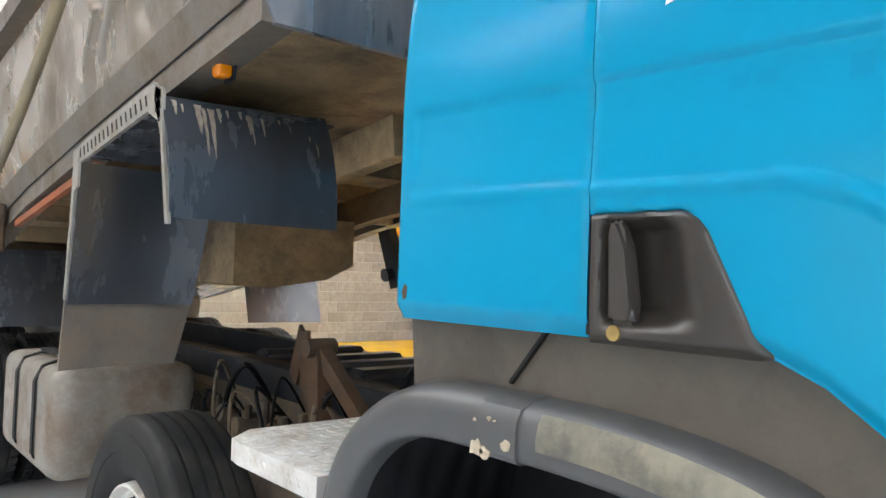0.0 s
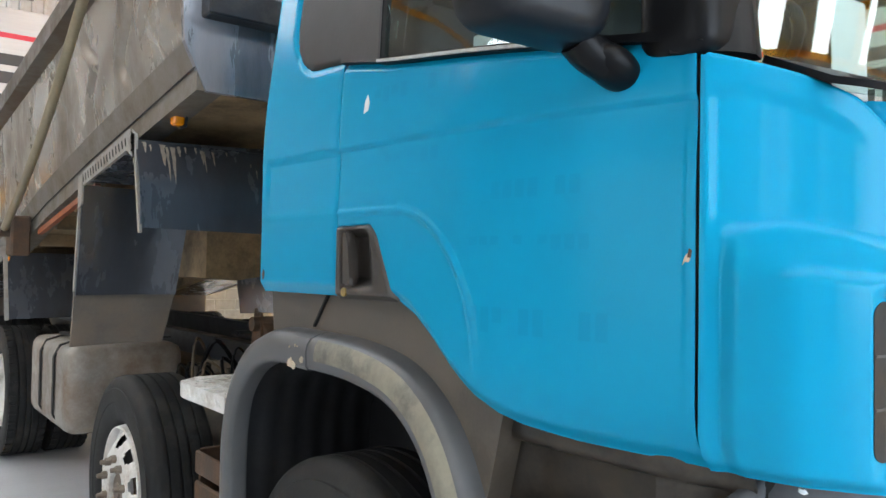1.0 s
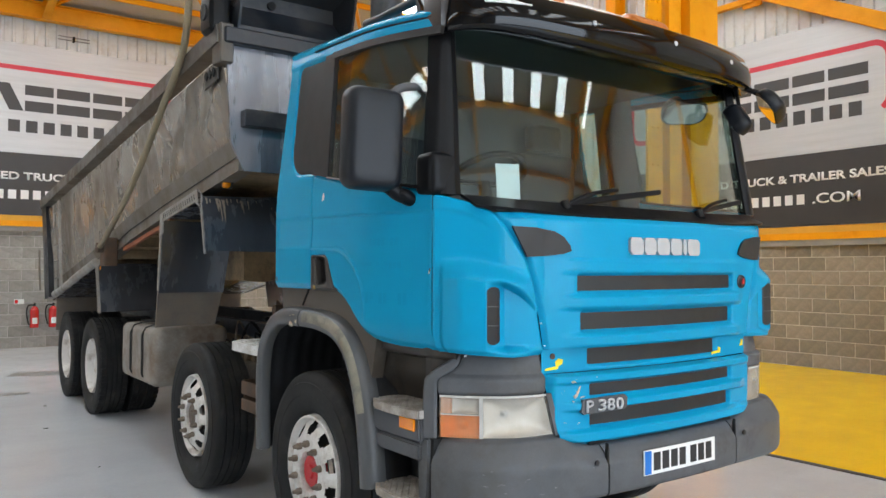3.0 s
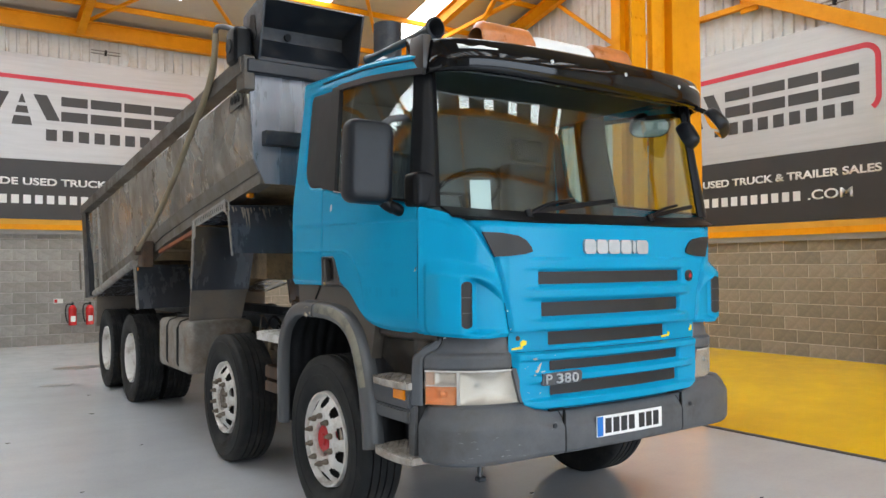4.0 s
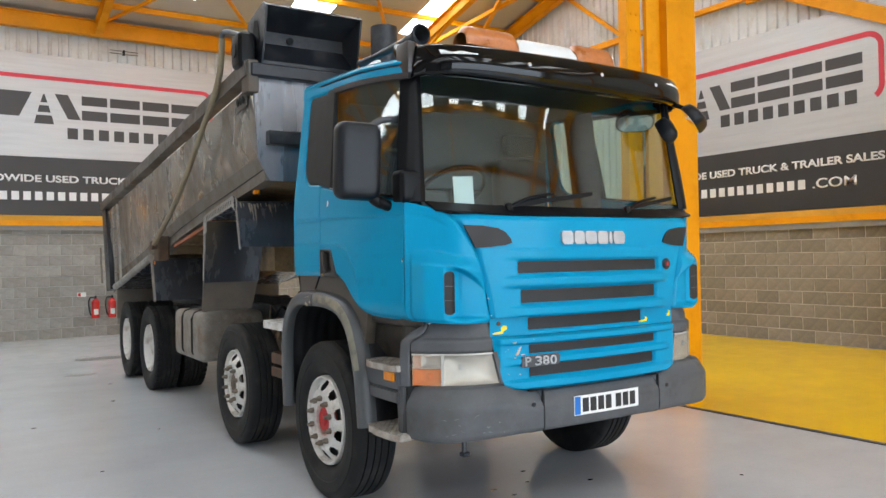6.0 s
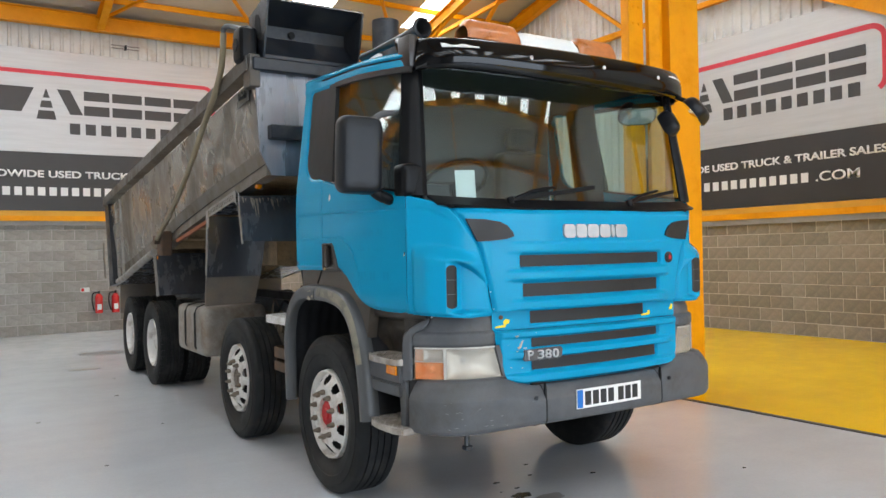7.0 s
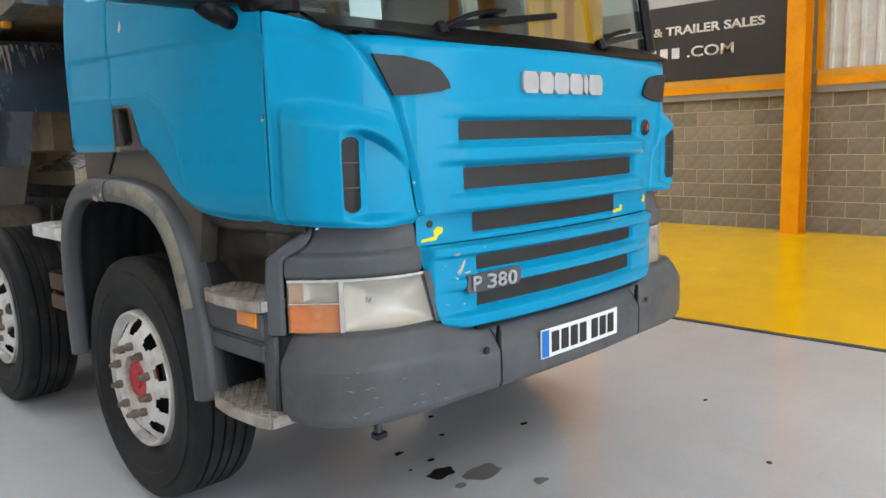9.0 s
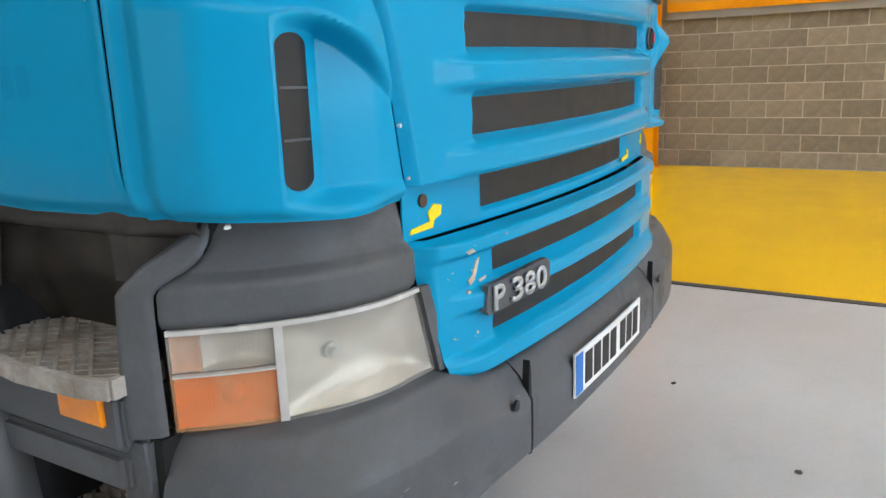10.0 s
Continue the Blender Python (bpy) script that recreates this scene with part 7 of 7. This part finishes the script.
body = part("tipper_body", sheet(B(), wall_pt(-1), 260, 30, 0.008), BODY_STEEL, truck, "dented brown-grey steel tipper body side", 60)
part("side_wall", sheet(B(), wall_pt(1), 60, 12, 0.008), BODY_STEEL, body, "dented steel tipper side", 60)
for sx in (-1, 1):
    # top rail, bottom rail
    b = B()
    bar(b, (sx * 1.255, 2.58, 3.12), (sx * 1.255, 9.62, 2.48), 0.11, 0.12)
    part("top_rail", b, TOP_RAIL, body, "grimy square top rail", 0)
    ys = [2.56, 3.19, 4.14, 5.27, 6.35, 7.0, 8.6, 9.1]
    sec = ((1.06, 0.0), (1.165, 0.0), (1.165, 0.09), (1.195, 0.21), (1.04, 0.21))
    b = B()
    rings = [[b.verts.new((sx * x, y, low_line(y) + dz)) for x, dz in sec] for y in ys]
    for r0, r1 in zip(rings, rings[1:]):
        for j in range(5):
            b.faces.new((r0[j], r0[(j + 1) % 5], r1[(j + 1) % 5], r1[j]))
    b.faces.new(rings[0])
    b.faces.new(rings[-1][::-1])
    part("bottom_rail", b, RAIL_STEEL, body, "grimy lower body rail", 0)
    b = B()
    for ya, yb in zip(ys, ys[1:]):
        bar(b, (sx * 1.17, ya, low_line(ya) + 0.09), (sx * 1.17, yb, low_line(yb) + 0.09), 0.004, 0.006)
    part("rail_seam", b, DARK, body, "dark rail seam", 0)
# floor, its cross bearers and two long members
def fl(u, v):
    y = 2.57 + 6.55 * v
    return (-1.12 + 2.24 * u, y, low_line(y) + 0.10)


part("body_floor", sheet(B(), fl, 8, 30, 0.02), BODY_UNDER, body, "muddy underside of the tipper floor", 60)
for k in range(2, 12):
    y = 2.8 + 0.55 * k
    part("cross_bearer", box(B(), -1.05, 1.05, y - 0.03, y + 0.03, low_line(y) - 0.01, low_line(y) + 0.085, 0.003), BODY_UNDER, body, "muddy cross bearer")
for sx in (-1, 1):
    b = B()
    ys2 = [3.0, 4.14, 5.27, 6.35, 7.0, 8.6]
    for ya, yb in zip(ys2, ys2[1:]):
        bar(b, (sx * 0.36, ya, low_line(ya) - 0.09), (sx * 0.36, yb, low_line(yb) - 0.09), 0.08, 0.16)
    part("long_member", b, BODY_UNDER, body, "muddy long member of the tipper floor", 0)
# hinge lugs that hang at the front of the box
b = B()
bar(b, (0.30, 4.0, 1.80), (0.36, 3.95, 1.50), 0.05, 0.10, (0, 1, 0))
rod(b, (0.28, 3.98, 1.56), (0.62, 3.98, 1.62), 0.035, 12)
box(b, 0.56, 0.70, 3.92, 4.06, 1.56, 1.72, 0.02)
part("hinge_lug", b, STEEL_DARK, body, "black hinge lug under the tipper floor")
# hydraulic ram and its cradle
rm = B()
rod(rm, (0.0, 2.42, 1.05), (0.0, 2.55, 1.75), 0.10, 18)
rod(rm, (0.0, 2.55, 1.75), (0.0, 2.62, 2.35), 0.075, 18)
part("tipping_ram", rm, BODY_UNDER, truck, "tan hydraulic tipping ram")
part("ram_cover", prism(B(), [(-0.60, 1.50), (-0.42, 1.485), (-0.12, 1.53), (0.03, 1.60), (0.03, 1.82), (-0.60, 1.82)], lambda a, b, c: (a, c, b), 3.9, 5.9), BODY_UNDER, body, "tan muddy box under the tipper floor")

# headboard
HB = 2.55
hd = B()
prism(hd, [(-1.13, 2.235), (1.13, 2.235), (1.215, 2.42), (1.24, 3.09), (-1.24, 3.09), (-1.215, 2.42)], lambda a, b, c: (a, HB + c + 0.06 * (b - 2.3), b), 0.0, 0.03)
headboard = part("headboard", hd, STEEL_BLUE, body, "blue-black headboard with worn shine", 0)
cp = B()
box(cp, -1.27, 1.27, HB - 0.02, HB + 0.17, 3.06, 3.165, 0.01)
part("headboard_cap", cp, STEEL_DARK, headboard, "dark folded cap of the headboard")
for x in (-1.25, 1.25):
    part("corner_post", box(B(), x - 0.045, x + 0.045, HB + 0.0, HB + 0.16, 2.93, 3.19, 0.008), TOP_RAIL, headboard)
# bracket box on the headboard
bb = B()
box(bb, -1.15, -0.62, HB - 0.07, HB + 0.02, 2.52, 2.63, 0.006)
part("bracket_box", bb, STEEL_DARK, headboard, "black steel box bracket")
# cab guard, a hooded shelf over the exhaust side
cg = B()
prism(cg, [(HB - 0.12, 3.60), (HB - 0.06, 3.635), (HB + 0.30, 3.56), (HB + 0.30, 3.17), (HB + 0.02, 3.17), (HB + 0.02, 3.20), (HB + 0.24, 3.40), (HB + 0.24, 3.50)], lambda a, b, c: (c, a, b), -1.17, -0.36)
guard = part("cab_guard", cg, STEEL_DARK, body, "dark blue-black hooded cab guard", 0)
for x in (-1.175, -0.355):
    g2 = B()
    prism(g2, [(HB - 0.125, 3.60), (HB - 0.06, 3.64), (HB + 0.32, 3.565), (HB + 0.32, 3.165), (HB - 0.0, 3.165), (HB - 0.03, 3.25)], lambda a, b, c: (x + c, a, b), -0.008, 0.008)
    part("end_plate", g2, STEEL_DARK, guard, smooth=0)
part("slot", prism(B(), [(HB + 0.02, 3.36), (HB + 0.06, 3.52), (HB + 0.14, 3.54), (HB + 0.17, 3.46), (HB + 0.13, 3.34), (HB + 0.05, 3.32)], lambda a, b, c: (-1.186 - c, a, b), 0.0, 0.002), DARK, guard)
part("stud", rod(B(), (-0.85, HB + 0.245, 3.44), (-0.85, HB + 0.22, 3.44), 0.03, 10), DARK, guard)
# tarpaulin roll with its arm and motor
rl = part("sheet_roll", box(B(), -1.345, -1.19, HB + 0.06, HB + 0.28, 3.14, 3.43, 0.06, 3), BLACK_PLASTIC, body, "black sheeting motor")
part("sheet_roll_end", rod(B(), (-1.355, HB + 0.17, 3.28), (-1.28, HB + 0.17, 3.28), 0.055, 16), DARK, rl)
arm = [(-1.335, 5.78, 1.80), (-1.335, 5.0, 2.10), (-1.335, 4.384, 2.396), (-1.335, 3.857, 2.713), (-1.335, 3.568, 2.89), (-1.335, 3.389, 2.99), (-1.335, 3.18, 3.16), (-1.335, 3.10, 3.33), (-1.335, 3.08, 3.47)]
am = part("sheet_arm", pipe(B(), smooth_path(arm, 8), 0.026, 12), KHAKI, body, "long khaki sheeting arm tube", 60)
part("arm_head", pipe(B(), smooth_path([(-1.335, 3.085, 3.42), (-1.335, 3.07, 3.50), (-1.32, 3.00, 3.51), (-1.29, 2.82, 3.45), (-1.28, 2.74, 3.42)], 4), 0.022), GREY_PLASTIC, am)
pv = B()
box(pv, -1.30, -1.18, 5.70, 5.92, 1.62, 1.90, 0.012)
rod(pv, (-1.36, 5.79, 1.80), (-1.18, 5.79, 1.80), 0.05, 14)
part("arm_pivot", pv, RUST, body, "rusty sheeting arm pivot")
# vent slots near the front top corner
for k in range(3):
    part("grip_slot", bar(B(), (-1.266, 2.74 + 0.07 * k, 2.89), (-1.266, 2.78 + 0.07 * k, 2.92), 0.01, 0.045), DARK, body)
part("grip_plate", prism(B(), [(2.70, 2.85), (2.96, 2.82), (2.96, 2.93), (2.70, 2.97)], lambda a, b, c: (-1.25 - c, a, b), 0.0, 0.012), TOP_RAIL, body)

# mudguard plates and flaps hung under the body, driver's side then the other
for sx in (-1, 1):
    fa = B()
    def fa_f(u, v, sx=sx):
        return (sx * (1.235 - 0.61 * u), 2.985 + 0.11 * v ** 2.4 + 0.03 * math.sin(2.0 * u), 1.722 - 0.005 * u + (0.385 + 0.03 * u) * v)
    f1 = part("mudguard_front", sheet(fa, fa_f, 20, 12, 0.006), FLAP_STEEL, body, "shiny black mudguard plate with scraped edge", 60)
    b = B()
    prism(b, [(2.975, 1.70), (3.00, 1.70), (3.075, 1.98), (3.14, 2.10), (3.14, 2.14), (3.075, 2.13), (3.055, 1.98)], lambda a, q, c: (sx * c, a, q), 1.229, 1.240)
    part("edge_strip", b, EDGE_ALU, f1, "pale aluminium edge strip", 0)
    rnd = random.Random(8)
    for u, h, w_ in ((0.06, 0.05, 0.02), (0.10, 0.03, 0.012), (0.19, 0.10, 0.03), (0.22, 0.16, 0.014), (0.26, 0.17, 0.024), (0.31, 0.05, 0.02), (0.36, 0.03, 0.010), (0.44, 0.03, 0.014), (0.485, 0.07, 0.018), (0.50, 0.10, 0.010), (0.57, 0.07, 0.012), (0.68, 0.02, 0.01), (0.86, 0.06, 0.014), (0.90, 0.11, 0.012)):
        zt = 2.10 - rnd.uniform(0, 0.015)
        n = 6
        left = [(u - w_ * (1 - k / n) ** 0.6 * rnd.uniform(0.45, 1.0), zt - h * k / n) for k in range(n)]
        right = [(u + w_ * (1 - k / n) ** 0.6 * rnd.uniform(0.3, 1.0), zt - h * k / n) for k in range(n)]
        poly = left + [(u, zt - h)] + right[::-1]
        part("scrape", prism(B(), poly, lambda a, q, c: (sx * (1.235 - 0.61 * a), 2.985 + 0.11 * max(0.0, (q - 1.722) / 0.40) ** 2.4 + 0.03 * math.sin(2 * a) - c, q), -0.002, 0.002), MUD, f1, smooth=0)
    for k in range(8):
        yy, zz = 3.085 + 0.03 * (k % 2), 1.995 + 0.033 * (k // 2)
        part("rivet", rod(B(), (sx * 1.239, yy, zz), (sx * 1.243, yy, zz), 0.005, 6), DARK, f1)
    part("mudguard_hood", sheet(B(), lambda u, v, sx=sx: (sx * (1.22 - 0.62 * u), 3.10 + 0.85 * v, low_line(3.10 + 0.85 * v) - 0.06), 6, 10, 0.006), FLAP_STEEL, body, "black mudguard hood")
    b = B()
    prism(b, [(3.08, 2.02), (3.08, 2.12), (3.16, 2.16), (3.9, 2.06), (4.05, 2.03), (4.05, 1.97), (3.92, 1.98), (3.2, 2.07)], lambda a, q, c: (sx * c, a, q), 1.225, 1.24)
    st = part("perforated_strip", b, EDGE_ALU, body, "perforated aluminium edge strip", 0)
    for k in range(16):
        yy = 3.2 + k * 0.05
        part("slot", prism(B(), [(yy, low_line(yy) - 0.065), (yy + 0.012, low_line(yy) - 0.067), (yy + 0.028, low_line(yy) - 0.03), (yy + 0.016, low_line(yy) - 0.028)], lambda a, q, c: (sx * c, a, q), 1.240, 1.2415), DARK, st, smooth=0)
    # rear flap of that mudguard: plate above, rubber below
    f2 = part("mudguard_rear", sheet(B(), lambda u, v, sx=sx: (sx * (1.235 - (0.53 + 0.05 * v) * u), 4.08 - 0.10 * v + 0.06 * math.sin(3 * u), 1.40 + 0.58 * v), 18, 10, 0.008), FLAP_STEEL, body, "black mudguard plate", 60)
    b = B()
    prism(b, [(4.085, 1.42), (4.115, 1.42), (4.06, 1.86), (4.06, 2.03), (3.97, 2.04), (3.975, 1.88), (4.03, 1.86)], lambda a, q, c: (sx * c, a, q), 1.234, 1.243)
    part("edge_strip", b, EDGE_ALU, f2, "pale aluminium edge strip", 0)
    part("rubber_flap", sheet(B(), lambda u, v, sx=sx: (sx * (1.235 - (0.49 + 0.05 * v) * u), 4.17 - 0.06 * v + 0.05 * math.sin(3 * u), 1.118 + 0.01 * u + 0.30 * v), 18, 8, 0.010), FLAP_RUBBER, body, "muddy grey rubber flap", 60)
    # rear mudguard
    f3 = part("rear_mudguard_front", sheet(B(), lambda u, v, sx=sx: (sx * (1.235 - 0.62 * u), 6.20 + 0.16 * v + 0.05 * math.sin(2 * u), 1.15 + 0.50 * v), 16, 10, 0.008), FLAP_STEEL, body, "black rear mudguard plate with torn top", 60)
    part("edge_strip", bar(B(), (sx * 1.238, 6.20, 1.14), (sx * 1.238, 6.37, 1.66), 0.012, 0.03, (1, 0, 0)), EDGE_ALU, f3, "scraped edge", 0)
    part("rear_mudguard_top", sheet(B(), lambda u, v, sx=sx: (sx * (1.23 - 0.66 * u), 6.38 + 2.35 * v, lerp_at(6.38 + 2.35 * v, [(6.38, 1.62), (8.73, 1.22)])), 6, 14, 0.008), FLAP_STEEL, body, "black rear mudguard top", 60)
    b = B()
    pipe(b, [(sx * 1.245, 6.36, 1.66), (sx * 1.25, 7.3, 1.50), (sx * 1.25, 8.3, 1.325), (sx * 1.25, 8.72, 1.265)], 0.045, 12)
    part("mudguard_rail", b, EDGE_ALU, body, "dented half-round mudguard rail", 60)
    part("rear_mudguard_end", sheet(B(), lambda u, v, sx=sx: (sx * (1.23 - 0.60 * u), 8.74 - 0.04 * v, 0.80 + 0.44 * v), 8, 6, 0.01), FLAP_RUBBER, body, "black rear flap", 60)
# marker lamps on the driver's side
part("lamp_bracket", prism(B(), [(2.88, 2.235), (2.97, 2.225), (2.97, 2.15), (2.90, 2.15)], lambda a, b, c: (c, a, b), -1.086, -1.078), STEEL_DARK, body, "black lamp bracket")
part("marker_lamp", box(B(), -1.135, -1.085, 2.90, 2.955, 2.155, 2.222, 0.018, 3), ORANGE_LAMP, body, "small orange marker lamp")
part("marker_lamp", box(B(), -1.245, -1.235, 6.16, 6.20, 1.58, 1.62, 0.006), ORANGE_LAMP, body, "small orange marker lamp")
# faded orange rail seen below the side
b = B()
bar(b, (-1.14, 4.08, 1.985), (-1.14, 5.6, 1.785), 0.03, 0.035)
part("orange_rail", b, RED_RAIL, body, "faded orange-red rail", 0)
# ladder and rear posts
ld = part("ladder", bar(B(), (-1.285, 8.10, 1.38), (-1.285, 8.33, 2.44), 0.03, 0.05, (0, 1, 0)), EDGE_ALU, body, "steel ladder on the body side", 0)
part("stile", bar(B(), (-1.285, 8.45, 1.33), (-1.285, 8.66, 2.41), 0.03, 0.05, (0, 1, 0)), EDGE_ALU, ld, smooth=0)
for k in range(5):
    z = 1.5 + 0.21 * k
    part("rung", rod(B(), (-1.285, 8.12 + 0.046 * k, z), (-1.285, 8.48 + 0.046 * k, z - 0.03), 0.014, 8), EDGE_ALU, ld)
for sx in (-1, 1):
    b = B()
    prism(b, [(9.0, 1.22), (9.35, 1.18), (9.70, 2.50), (9.40, 2.53)], lambda a, q, c: (sx * c, a, q), 1.18, 1.275)
    part("rear_post", b, STEEL_DARK, body, "dark rear corner post", 0)
    part("post_rod", pipe(B(), [(sx * 1.29, 9.62, 1.30), (sx * 1.29, 9.72, 1.62), (sx * 1.29, 9.74, 1.85)], 0.014, 8), RAIL_STEEL, body)
tg = B()
prism(tg, [(9.25, 1.16), (9.30, 1.16), (9.66, 2.46), (9.60, 2.47)], lambda a, q, c: (c, a, q), -1.18, 1.18)
part("tailgate", tg, BODY_STEEL, body, "worn steel tailgate", 0)


# oil marks
puddle(-0.17, 0.65, 0.055, 1)
puddle(-0.15, 0.96, 0.018, 2)
puddle(-0.10, 0.79, 0.014, 6)
puddle(0.155, 0.97, 0.012, 9)
puddle(-0.24, 0.78, 0.008, 12)
puddle(-0.03, 0.52, 0.075, 3, DAMP, "dull damp mark on the floor")
puddle(0.07, 0.27, 0.03, 4, DAMP, "dull damp mark on the floor")
puddle(-0.2, 0.5, 0.025, 7, DAMP, "dull damp mark on the floor")
puddle(-1.1, 10.8, 0.35, 5, DAMP, "faint damp mark on the floor")

rnd = random.Random(41)
for x, y in ((-1.9, 1.2), (-2.3, 3.1), (-1.6, 4.4), (-1.7, 6.3), (-1.5, 7.7), (-2.6, 5.2), (0.9, -0.4), (1.5, 0.2), (2.1, -0.9), (1.2, -1.1), (0.55, 0.75), (0.3, 1.2)):
    puddle(x, y, rnd.uniform(0.008, 0.018), int(100 * y) + 200, OIL, "small dark speck on the floor")
puddle(-1.7, 8.9, 0.16, 55, DAMP, "dull brown stain beside the rear wheels")

# the blocks of both walls, laid last
lay(wall_gable, 'y', WR, -4.4, WL, 9, (0.2, 13.6), BLOCK_TAN)
lay(wall_far, 'x', WL, XW, WR, 11, (-4.4, 2.0), BLOCK_GREY)
